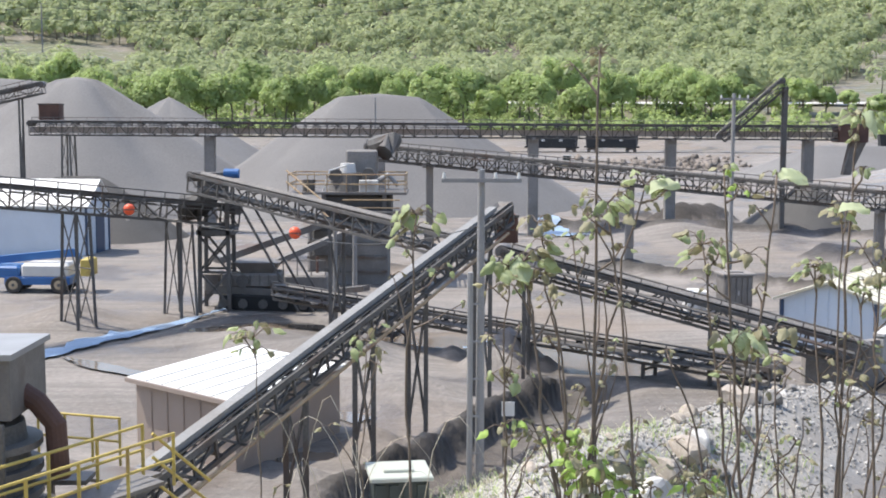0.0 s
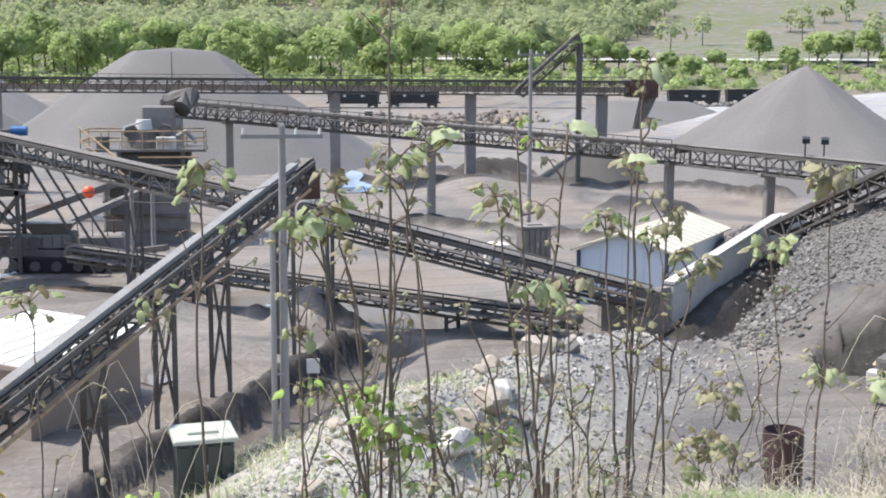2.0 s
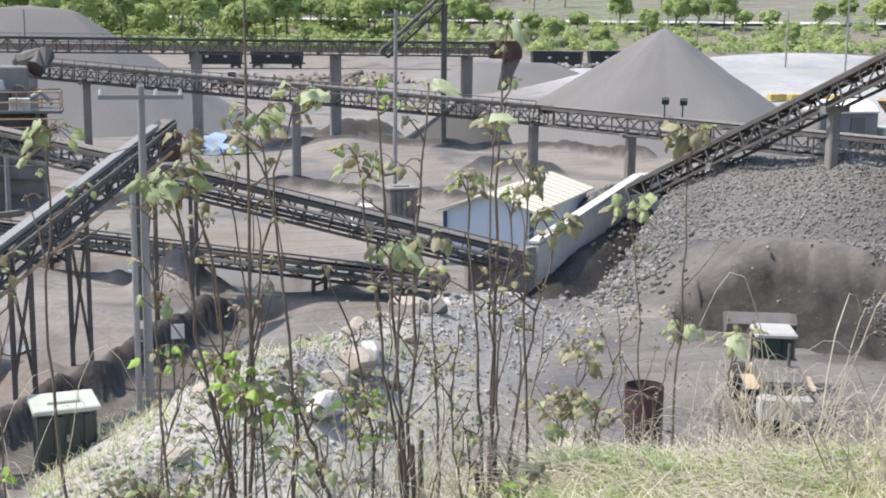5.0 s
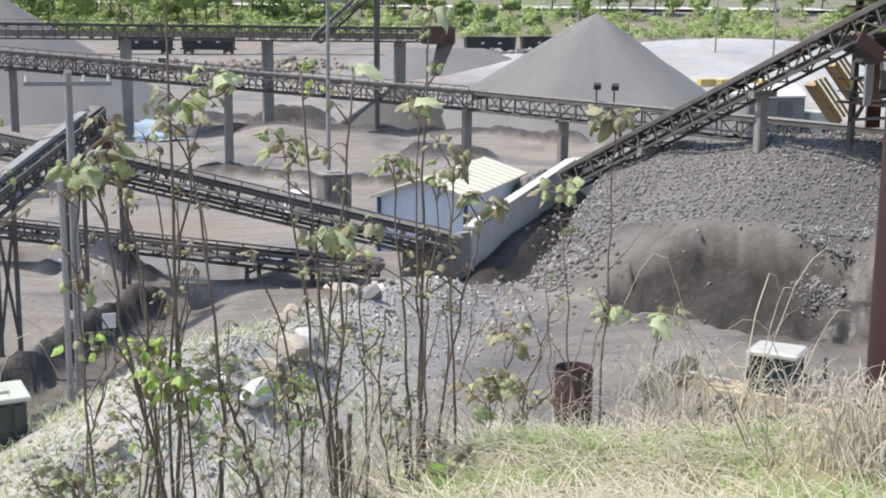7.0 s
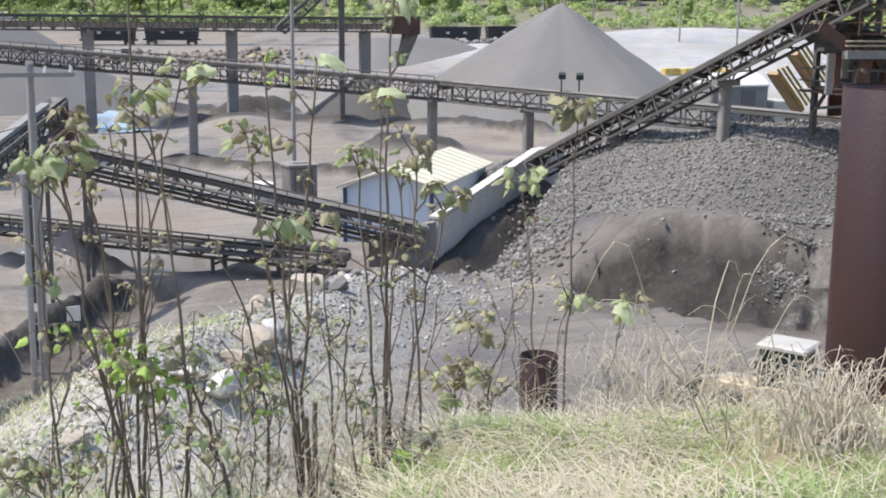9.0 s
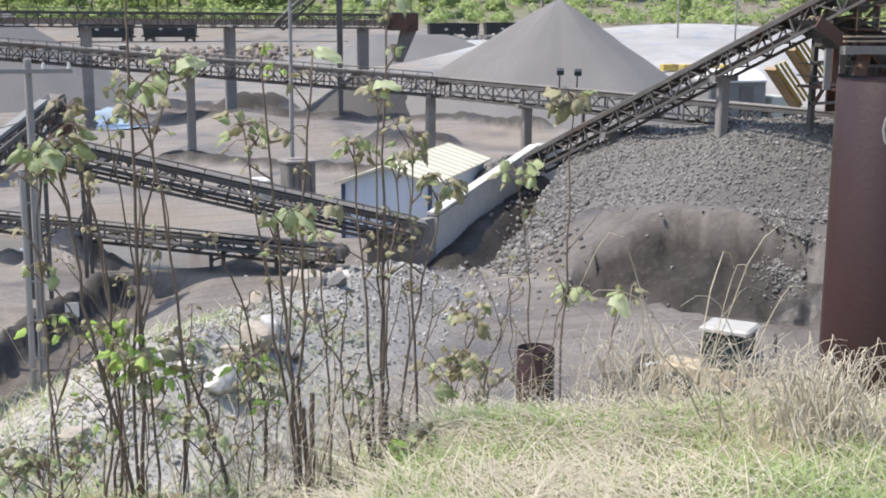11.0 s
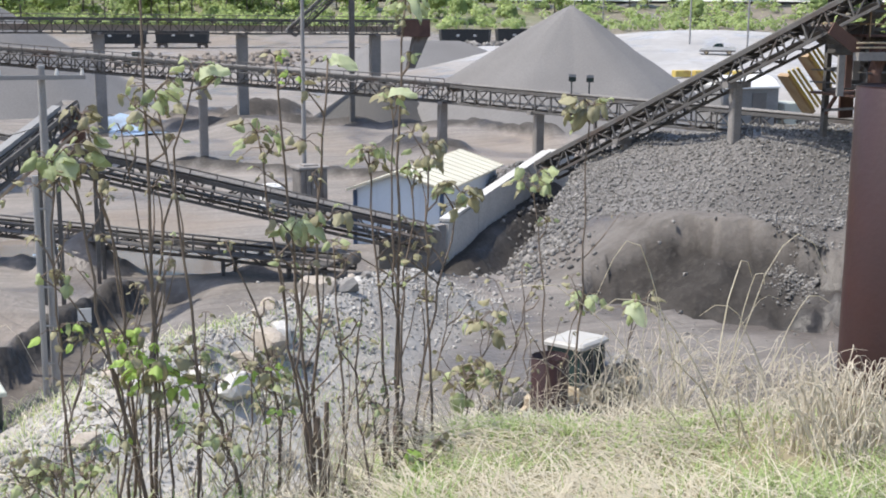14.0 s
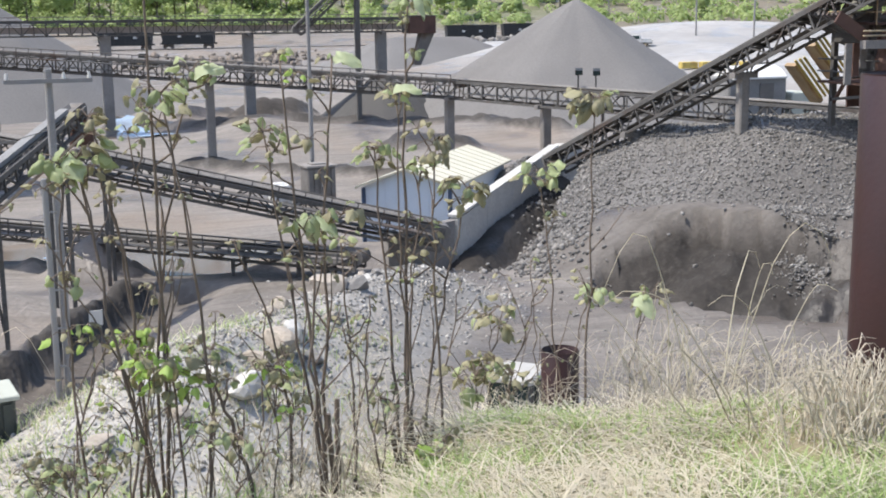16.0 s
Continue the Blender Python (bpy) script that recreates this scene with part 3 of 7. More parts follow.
    field = mix(ramp(tex(0.012), 0.4, 0.62), (0.19, 0.165, 0.13), (0.15, 0.16, 0.085))
    field = mix(ramp(tex(0.05), 0.5, 0.7), field, (0.21, 0.185, 0.155))
    c = mix(reach[1], yard, light)
    c = mix(cover[0], c, grav)
    c = mix(reach[0], c, stones)
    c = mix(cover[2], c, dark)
    c = mix(cover[1], c, dry)
    c = mix(reach[2], c, field)
    l.new(c, bs.inputs["Base Color"])
    ro = n.new("ShaderNodeMapRange")
    ro.inputs[3].default_value, ro.inputs[4].default_value = 0.95, 0.34
    l.new(wet, ro.inputs[0])
    l.new(ro.outputs[0], bs.inputs["Roughness"])
    bs.inputs["Specular IOR Level"].default_value = 0.4
    b1 = n.new("ShaderNodeBump")
    b1.inputs["Strength"].default_value, b1.inputs["Distance"].default_value = 0.6, 0.12
    l.new(small, b1.inputs["Height"])
    b2 = n.new("ShaderNodeBump")
    b2.inputs["Strength"].default_value, b2.inputs["Distance"].default_value = 0.5, 0.03
    l.new(tiny, b2.inputs["Height"])
    l.new(b1.outputs[0], b2.inputs["Normal"])
    l.new(b2.outputs[0], bs.inputs["Normal"])
    return m


make_ground()


# ---- stockpiles ----
def stockpile(x, y, top, slope=0.66, along=0.0, turn=0.0, label="", seed=1, base=None, rough=0.3, material="pile"):
    """A cone of crushed stone; along stretches its top into a ridge."""
    n, rings = 72, 26
    base = -0.4 if base is None else base
    height = top - base
    reach = height / slope
    co, faces = [(0, 0, height - 0.25)], []
    for k in range(1, rings + 1):
        q = k / rings
        for i in range(n):
            a = 2 * math.pi * i / n
            wob = 1 + 0.05 * math.sin(3 * a + seed) + 0.03 * math.sin(7 * a + 2 * seed) + 0.012 * math.sin(23 * a + seed)
            px, py = math.cos(a) * q * reach * wob, math.sin(a) * q * reach * wob
            px += along * math.copysign(min(1, abs(math.cos(a)) * 2.5), math.cos(a))
            h = height * (1 - q) - 0.25 * math.exp(-q * 14)
            h += 1.1 * max(0, q - 0.86) * (1 - q) * 6
            h += 0.035 * height * q * (1 - q) * 4 * math.sin(5 * a + 2.3 * seed + 1.5 * math.sin(2 * a + seed)) * rough
            c, s = math.cos(turn), math.sin(turn)
            co.append((px * c - py * s, px * s + py * c, h))
    faces += [(0, 1 + i, 1 + (i + 1) % n) for i in range(n)]
    for k in range(rings - 1):
        o = 1 + k * n
        faces += [(o + i, o + n + i, o + n + (i + 1) % n, o + (i + 1) % n) for i in range(n)]
    arr = np.array(co)
    arr[:, 2] += 0.5 * fbm(arr[:, 0] + seed * 31, arr[:, 1], 4.0, seed) * np.clip((height - arr[:, 2]) / 3, 0.2, 1)
    b = Build().add(arr.tolist(), faces)
    ob = new("stockpile", b.mesh("stockpile", smooth=True))
    ob.location = (x, y, base)
    ob.data.materials.append(M[material])
    return tagged(ob, label, "stockpile", "stockpiles")


stockpile(-7.8, 148, 13.6, 0.66, 4.0, 0.1, "broad grey crushed stone stockpile with a flattened top", 1)
stockpile(-43, 146, 15.4, 0.64, 1.5, 0.4, "tall grey crushed stone stockpile behind a conveyor", 2, rough=2.0)
stockpile(-57, 158, 15.6, 0.62, 5.0, 0.2, "grey crushed stone stockpile beside a taller one", 3, rough=2.2)
stockpile(-38, 172, 13.5, 0.62, 0, 0, "distant grey crushed stone stockpile", 4)
stockpile(-32, 108, 5.6, 0.7, 1.5, 0.3, "low dark grey stockpile behind the white shed", 5, rough=1.5, material="dark_pile")
stockpile(51.2, 108.5, 11.7, 0.68, 0, 0, "tall conical stockpile of grey crushed stone", 6)
stockpile(33, 112, 5.0, 0.7, 0, 0, "small dark grey stockpile under a conveyor head", 7, rough=1.0, material="dark_pile")
stockpile(75, 225, 6.0, 0.4, 8, 0.2, "low grey stockpile near the rail cars", 8)


# ---- conveyors ----
def conveyor(p0, p1, width, depth, label, legs=(), rail="steel", panel=1.5, cover=None, frame_mat="dark_steel", walkway=True, leg_mat="concrete", leg_w=0.8, guard=None, pipe=None, panelling=None):
    """A truss conveyor from p0 to p1 (top of its belt). legs: fractions of its length with a kind, post or trestle."""
    a, b = Vector(p0), Vector(p1)
    d = (b - a).normalized()
    side = d.cross(Vector((0, 0, 1))).normalized()
    up = side.cross(d)
    length = (b - a).length
    n = max(int(length / panel), 2)
    ob = thing("conveyor", (a.x, a.y, ground(a.x, a.y)), label, "conveyor", "conveyors of the plant")
    w = width / 2

    def at(s, across, h):
        return a + d * s + side * across + up * h

    belt = Build()
    belt.add([at(s, x, h) for s in (0, length) for x, h in ((-w * 0.8, 0.06), (-w * 0.35, -0.06), (w * 0.35, -0.06), (w * 0.8, 0.06), (w * 0.8, 0.02), (w * 0.35, -0.1), (-w * 0.35, -0.1), (-w * 0.8, 0.02))],
             [(i, (i + 1) % 8, 8 + (i + 1) % 8, 8 + i) for i in range(8)] + [tuple(range(7, -1, -1)), tuple(range(8, 16))])
    part("belt", belt, "belt", ob, "dusty grey rubber belt")
    low = Build()
    low.bar(at(0.3, 0, -depth * 0.72), at(length - 0.3, 0, -depth * 0.72), width * 0.7, 0.03)
    part("return_belt", low, "belt", ob)
    for sgn in (-1, 1):
        t = Build()
        x = sgn * w
        t.bar(at(0, x, -0.12), at(length, x, -0.12), 0.12, 0.16)
        t.bar(at(0, x, -depth), at(length, x, -depth), 0.1, 0.12)
        for k in range(n + 1):
            s = length * k / n
            t.bar(at(s, x, -depth), at(s, x, -0.12), 0.07)
            if k < n:
                e = length * (k + 1) / n
                t.bar(at(s, x, -depth if k % 2 else -0.12), at(e, x, -0.12 if k % 2 else -depth), 0.06)
        part("truss", t, frame_mat, ob)
    rollers = Build()
    step_ = max(1.2, length / 60)
    s = 0.4
    while s < length:
        rollers.tube(at(s, -w * 0.75, -0.16), at(s, w * 0.75, -0.16), 0.07, n=6)
        rollers.bar(at(s, -w, -0.3), at(s, w, -0.3), 0.06)
        rollers.bar(at(s, -w, -depth), at(s, w, -depth), 0.06)
        s += step_
    tagged(part("idler_roller", rollers, frame_mat, ob, "row of idler rollers"), kind="stuff")
    for nm, s in (("head_drum", length), ("tail_drum", 0)):
        part(nm, Build().tube(at(s, -w * 0.85, -0.22), at(s, w * 0.85, -0.22), 0.28, n=14), "steel", ob)
    if walkway:
        deck = Build()
        x = w + 0.35
        deck.bar(at(0.5, x, -0.35), at(length - 0.5, x, -0.35), 0.6, 0.05)
        part("walkway", deck, frame_mat, ob)
        for h in (0.34,):
            hr = Build()
            hr.tube(at(0.5, w + 0.62, h), at(length - 0.5, w + 0.62, h), 0.035, n=6)
            hr.tube(at(0.5, w + 0.62, h - 0.3), at(length - 0.5, w + 0.62, h - 0.3), 0.03, n=6)
            for k in range(n + 1):
                s = 0.5 + (length - 1) * k / n
                hr.bar(at(s, w + 0.62, -0.35), at(s, w + 0.62, h), 0.045)
            part("handrail", hr, rail, ob)
    if guard:
        g = Build()
        g.bar(at(0, -w - 0.05, 0.12), at(length - 1, -w - 0.05, 0.12), 0.05, 0.55)
        part("side_guard", g, guard, ob, "grey steel side plate")
    if panelling:
        for k in range(0, n, 5):
            s0, s1 = length * k / n + 0.03, length * min(k + 5, n) / n - 0.03
            part("side_panel", Build().bar(at(s0, w - 0.12, -depth * 0.62), at(s1, w - 0.12, -depth * 0.62), 0.04, 0.55), panelling, ob)
    if pipe:
        part("pipe_rail", Build().tube(at(0.4, w + 0.36, -0.72), at(length - 1.5, w + 0.36, -0.72), 0.055, n=8), pipe, ob, "faded tan pipe rail beside the truss")
        for k in range(1, n, 2):
            s = length * k / n
            part("outrigger", Build().bar(at(s, w, -depth), at(s, w + 0.36, -0.76), 0.06), frame_mat, ob)
        lid = Build()
        lid.bar(at(0, 0, 0.12), at(length - 1.2, 0, 0.12), w * 1.0, 0.16)
        part("dust_cover", lid, "cover", ob, "dull grey sheet dust cover")
    if cover:
        c0, c1 = cover
        hood = Build()
        seg = 8
        ring = [(math.cos(math.pi * i / seg) * w, math.sin(math.pi * i / seg) * w * 0.7) for i in range(seg + 1)]
        pts = [at(length * q, x, h + 0.1) for q in (c0, c1) for x, h in ring] + [at(length * q, x * 0.96, h * 0.95 + 0.1) for q in (c0, c1) for x, h in ring]
        m = seg + 1
        fs = [(i, i + 1, m + i + 1, m + i) for i in range(seg)] + [(2 * m + i, 2 * m + i + 1, 3 * m + i + 1, 3 * m + i) for i in range(seg)]
        part("hood", hood.add(pts, fs), "galv", ob)
    for frac, kind in legs:
        c = at(length * frac, 0, -depth)
        g = ground(c.x, c.y)
        if kind == "post":
            q = Build().cut_box(c.x - leg_w / 2, c.y - leg_w / 2, g - 0.3, c.x + leg_w / 2, c.y + leg_w / 2, c.z + 0.05, 0.06)
            q.bar(c + side * (w + 0.2) - up * 0.05, c - side * (w + 0.2) - up * 0.05, 0.3, 0.25)
            part("support_post", q, leg_mat, ob)
        elif kind == "pair":
            for sgn in (-1, 1):
                f = c + side * sgn * w
                part("support_post", Build().bar((f.x, f.y, g - 0.3), f, 0.15), "dark_steel", ob)
            e, f = c + side * w, c - side * w
            part("brace", Build().bar((e.x, e.y, g + 0.4), (f.x, f.y, c.z - 0.3), 0.07), "dark_steel", ob)
            part("brace", Build().bar((f.x, f.y, g + 0.4), (e.x, e.y, c.z - 0.3), 0.07), "dark_steel", ob)
        else:
            flat = Vector((d.x, d.y, 0)).normalized()
            h = c.z - g
            feet = [(sx, sy) for sx in (-1, 1) for sy in (-1, 1)]
            for sx, sy in feet:
                top = c + side * (sx * w) + flat * (sy * 0.35)
                foot = c + side * (sx * (w + 0.1 * h / 4)) + flat * (sy * 0.5)
                part("support_leg", Build().bar((foot.x, foot.y, g - 0.3), top, 0.13), "dark_steel", ob)
            m = max(int(h / 2.6), 1)
            for sy in (-0.42, 0.42):
                for k in range(m):
                    z0, z1 = g + h * k / m, g + h * (k + 1) / m
                    e, f = c + side * w + flat * sy, c - side * w + flat * sy
                    for p, q in (((e.x, e.y, z0), (f.x, f.y, z1)), ((f.x, f.y, z0), (e.x, e.y, z1)), ((e.x, e.y, z1), (f.x, f.y, z1))):
                        part("brace", Build().bar(p, q, 0.05), "dark_steel", ob)
    return ob


high = conveyor((-38, 114.2, 10.1), (36.5, 114.2, 9.9), 1.6, 1.3, "long level conveyor gallery on tall concrete posts", [(0.045, "trestle"), (0.22, "post"), (0.43, "post"), (0.62, "post"), (0.79, "post"), (0.96, "post")], "steel", 1.0, leg_w=0.95, panelling="gallery")
mid = conveyor((-5.7, 95.0, 8.5), (27.4, 75.0, 6.1), 1.3, 1.2, "dark truss conveyor falling across the yard on posts", [(0.14, "post"), (0.555, "post"), (0.98, "post")], "dark_steel", 0.95, leg_w=0.55, leg_mat="concrete")
mid_two = conveyor((27.4, 75.0, 6.1), (38.5, 47.0, 5.7), 1.3, 1.2, "dark truss conveyor continuing past the stone heap", [(0.25, "post"), (0.42, "pair")], "dark_steel", 1.3, leg_w=0.55, walkway=False)
cross = conveyor((-13.2, 65.0, 7.6), (1.6, 52.0, 5.3), 0.9, 1.0, "dark inclined conveyor with a pale belt, leaving the transfer tower", [(0.55, "pair")], "dark_steel", 1.2, walkway=False)
left_low = conveyor((-24.5, 53.5, 8.0), (-11.6, 67.2, 5.7), 1.3, 1.1, "truss conveyor on steel trestles before the white shed", [(0.5, "trestle"), (0.82, "trestle")], "dark_steel", 1.2)
near = conveyor((-7.3, 25.2, 2.3), (2.2, 46.8, 7.25), 0.62, 0.75, "near inclined conveyor with grey side plates and faded yellow pipe rail", [(0.33, "pair"), (0.5, "pair"), (0.66, "pair"), (0.9, "pair")], "tan_rail", 0.9, walkway=False, pipe="tan_rail")
fall = conveyor((2.4, 50.0, 5.3), (16.2, 46.6, 1.9), 1.2, 1.0, "inclined conveyor running down to the feed wall", [(0.08, "pair"), (0.6, "pair")], "dark_steel", 1.1)
ground_belt = conveyor((-8.5, 63.0, 1.9), (12.5, 46.0, 1.2), 1.0, 0.7, "low ground conveyor with open truss and dark belt", [(0.3, "pair"), (0.55, "pair"), (0.8, "pair"), (0.95, "pair")], "dark_steel", 1.2)
climb = conveyor((25.6, 57.0, 3.2), (31.9, 40.0, 11.8), 1.2, 1.0, "steep conveyor rising from the stone heap to the rusty bin", [(0.28, "post"), (0.62, "post")], "dark_steel", 1.1, guard="cover", leg_w=0.45, walkway=False)
stack = conveyor((23.5, 106.8, 9.2), (28.6, 106.2, 13.9), 1.0, 0.9, "short steep stacking conveyor against the trees", [(0.97, "post")], "dark_steel", 1.2, leg_w=0.45, leg_mat="dark_steel")
old = conveyor((-58, 112, 8.5), (-36.6, 113.0, 13.6), 1.1, 1.0, "dark inclined conveyor feeding the long gallery", [(0.9, "pair")], "dark_steel", 1.2)


def chute(p, w, h, mat, label, spout=True):
    """A discharge box with a sloping spout under it."""
    ob = thing("discharge_chute", p, label, "chute", "discharge chutes")
    x, y, z = p
    part("box", Build().cut_box(x - w, y - w * 0.7, z, x + w * 0.7, y + w * 0.7, z + h, 0.08), mat, ob)
    sp = Build()
    sp.add([(x - 0.2, y - 0.6, z), (x + w * 0.7, y - 0.6, z), (x + w * 0.7, y + 0.6, z), (x - 0.2, y + 0.6, z), (x - 0.9, y - 0.4, z - 3), (x - 0.2, y - 0.4, z - 3), (x - 0.2, y + 0.4, z - 3), (x - 0.9, y + 0.4, z - 3)], BOX)
    if spout:
        part("spout", sp, "steel", ob)
    part("flange", Build().box(x - w - 0.06, y - w * 0.75, z + h - 0.12, x + w * 0.75, y + w * 0.75, z + h - 0.02), "dark_steel", ob)


chute((37.6, 114.2, 8.4), 1.6, 1.7, "rust", "rusty brown discharge chute at the gallery's end")
chute((-36.0, 114.2, 10.2), 1.1, 1.5, "rust", "rusty flared hopper over the gallery's tail", False)
chute((2.4, 47.4, 5.7), 0.5, 1.1, "rust", "rusty head chute of the near conveyor", False)


def transfer_tower():
    """Steel tower in which three conveyors meet."""
    x, y = -12.4, 66.6
    g = ground(x, y)
    ob = thing("transfer_tower", (x, y, g), "dark steel transfer tower with curved chute and bracing", "tower")
    for sx in (-0.8, 0.8):
        for sy in (-0.9, 0.9):
            part("leg", Build().bar((x + sx, y + sy, g - 0.3), (x + sx * 0.9, y + sy, 7.2), 0.2), "dark_steel", ob)
    for sy in (-0.9, 0.9):
        for z0, z1 in ((0.4, 2.2), (2.2, 4.2)):
            for p, q in (((x - 0.8, z0), (x + 0.8, z1)), ((x + 0.8, z0), (x - 0.8, z1)), ((x - 0.8, z1), (x + 0.8, z1))):
                part("brace", Build().bar((p[0], y + sy, p[1]), (q[0], y + sy, q[1]), 0.12), "dark_steel", ob)
    body = Build().cut_box(x - 0.95, y - 1, 4.2, x + 1.05, y + 1, 4.55, 0.1)
    part("box", body, "dark_steel", ob)
    curve = Build()
    pts = [(x - 1.6 + 1.5 * math.sin(a), y - 0.2, 5.6 + 1.7 * (1 - math.cos(a))) for a in np.linspace(-0.2, 1.7, 9)]
    curve.path(pts[::-1], 0.55, 0.75, 10)
    part("chute", curve, "dark_steel", ob, "curved dark chute")
    for k in range(3):
        part("strut", Build().bar((x + 1.0 + k * 0.9, y - 0.5 - k * 0.4, 6.4 - k * 0.2), (x + 4.6 + k * 0.8, y - 1.5, g + 0.2), 0.11), "dark_steel", ob)
    part("motor", Build().tube((x + 0.6, y - 0.9, 7.5), (x + 1.4, y - 0.9, 7.5), 0.25, n=12), "blue", ob, "small blue drive motor")


transfer_tower()


def crusher_house():
    x, y = -6.0, 79.0
    g = ground(x, y)
    ob = thing("crusher", (x, y, g), "tall grey crusher on a concrete base with railed platform", "crusher")
    part("base", Build().cut_box(x - 2.6, y - 2.2, g - 0.3, x + 2.4, y + 2.4, 3.9, 0.12), "concrete", ob, "dusty concrete base")
    part("body", Build().cut_box(x - 1.7, y - 1.6, 3.9, x + 2.6, y + 1.8, 5.7, 0.15), "dark_steel", ob)
    part("deck", Build().box(x - 3.9, y - 2.2, 5.7, x + 3.6, y + 2.2, 5.85), "steel", ob)
    part("crusher_bowl", Build().tube((x - 0.2, y - 0.4, 5.85), (x - 0.2, y - 0.4, 7.0), 1.3, 0.9, 20), "dark_steel", ob)
    part("crusher_head", Build().tube((x - 0.2, y - 0.4, 7.0), (x - 0.2, y - 0.4, 7.6), 0.55, 0.45, 16), "white", ob, "pale rounded crusher head")
    for dx in (-0.95, 1.15):
        part("motor", Build().tube((x + dx, y - 1.3, 6.9), (x + dx, y - 0.3, 6.9), 0.42, n=16), "dark_steel", ob)
    part("feed_box", Build().cut_box(x - 0.4, y + 0.6, 6.3, x + 1.6, y + 2.2, 8.4, 0.1), "concrete", ob)
    part("lower_platform", Build().box(x - 0.6, y - 3.0, 4.6, x + 3.4, y - 1.7, 4.7), "steel", ob)
    part("guard", Build().cut_box(x + 0.6, y - 1.7, 5.85, x + 1.8, y - 1.35, 6.6, 0.06), "white", ob, "pale belt guard")
    part("tank", Build().tube((x - 2.6, y - 1.2, 5.85), (x - 2.6, y - 1.2, 6.6), 0.4, n=14), "dark_steel", ob)
    part("duct", Build().path([(x + 1.2, y - 0.6, 6.2), (x + 2.4, y - 0.8, 6.9), (x + 3.0, y - 0.6, 6.2)], 0.16, 0.16, 8), "galv", ob)
    part("pipe", Build().path([(x - 1.6, y - 2.0, 5.9), (x - 1.2, y - 2.0, 7.2), (x - 0.2, y - 1.6, 7.5)], 0.06, 0.06, 6), "white", ob)
    part("screen_box", Build().cut_box(x - 2.2, y - 3.1, 2.0, x + 0.2, y - 2.3, 3.6, 0.1), "dark_steel", ob)
    for k in range(4):
        part("cross_beam", Build().bar((x - 2.6, y - 2.25, 0.9 + k * 0.9), (x + 2.4, y - 2.25, 0.9 + k * 0.9), 0.14), "steel", ob)
    part("hood", Build().path([(x + 2.0, y + 1.6, 8.2), (x + 2.6, y + 2.6, 9.0), (x + 1.6, y + 6, 8.8), (x + 0.8, y + 12, 8.6)], 0.6, 0.5, 8), "dark_steel", ob)
    for z0 in (6.35, 6.95):
        for q, (a, b) in enumerate((((-3.8, -2.1), (3.5, -2.1)), ((-3.8, 2.1), (3.5, 2.1)), ((-3.8, -2.1), (-3.8, 2.1)), ((3.5, -2.1), (3.5, 2.1)))):
            part("handrail", Build().tube((x + a[0], y + a[1], z0), (x + b[0], y + b[1], z0), 0.05, n=6), "tan_rail", ob)
    for k in range(7):
        for sy in (-2.1, 2.1):
            part("rail_post", Build().bar((x - 3.8 + k * 1.216, y + sy, 5.85), (x - 3.8 + k * 1.216, y + sy, 6.97), 0.06), "tan_rail", ob)
    for z0 in (4.9, 5.4):
        part("lower_rail", Build().tube((x - 0.4, y - 2.5, z0), (x + 3.2, y - 2.5, z0), 0.05, n=6), "tan_rail", ob)
    part("ramp", Build().bar((x - 1.2, y - 3.0, 4.2), (x - 7.3, y - 7.5, 2.2), 1.1, 0.4), "steel", ob)
    for s in (0.5, 1.2):
        part("stair_rail", Build().tube((x - 3.9, y - 2.1, 6.0 + s), (x - 0.4, y - 5.6, 3.6 + s), 0.05, n=6), "tan_rail", ob)
    for sx in (-1.6, 2.2):
        for sy in (-1.9, 1.9):
            part("column", Build().bar((x + sx, y + sy, 3.9), (x + sx, y + sy, 5.8), 0.25), "steel", ob)


crusher_house()


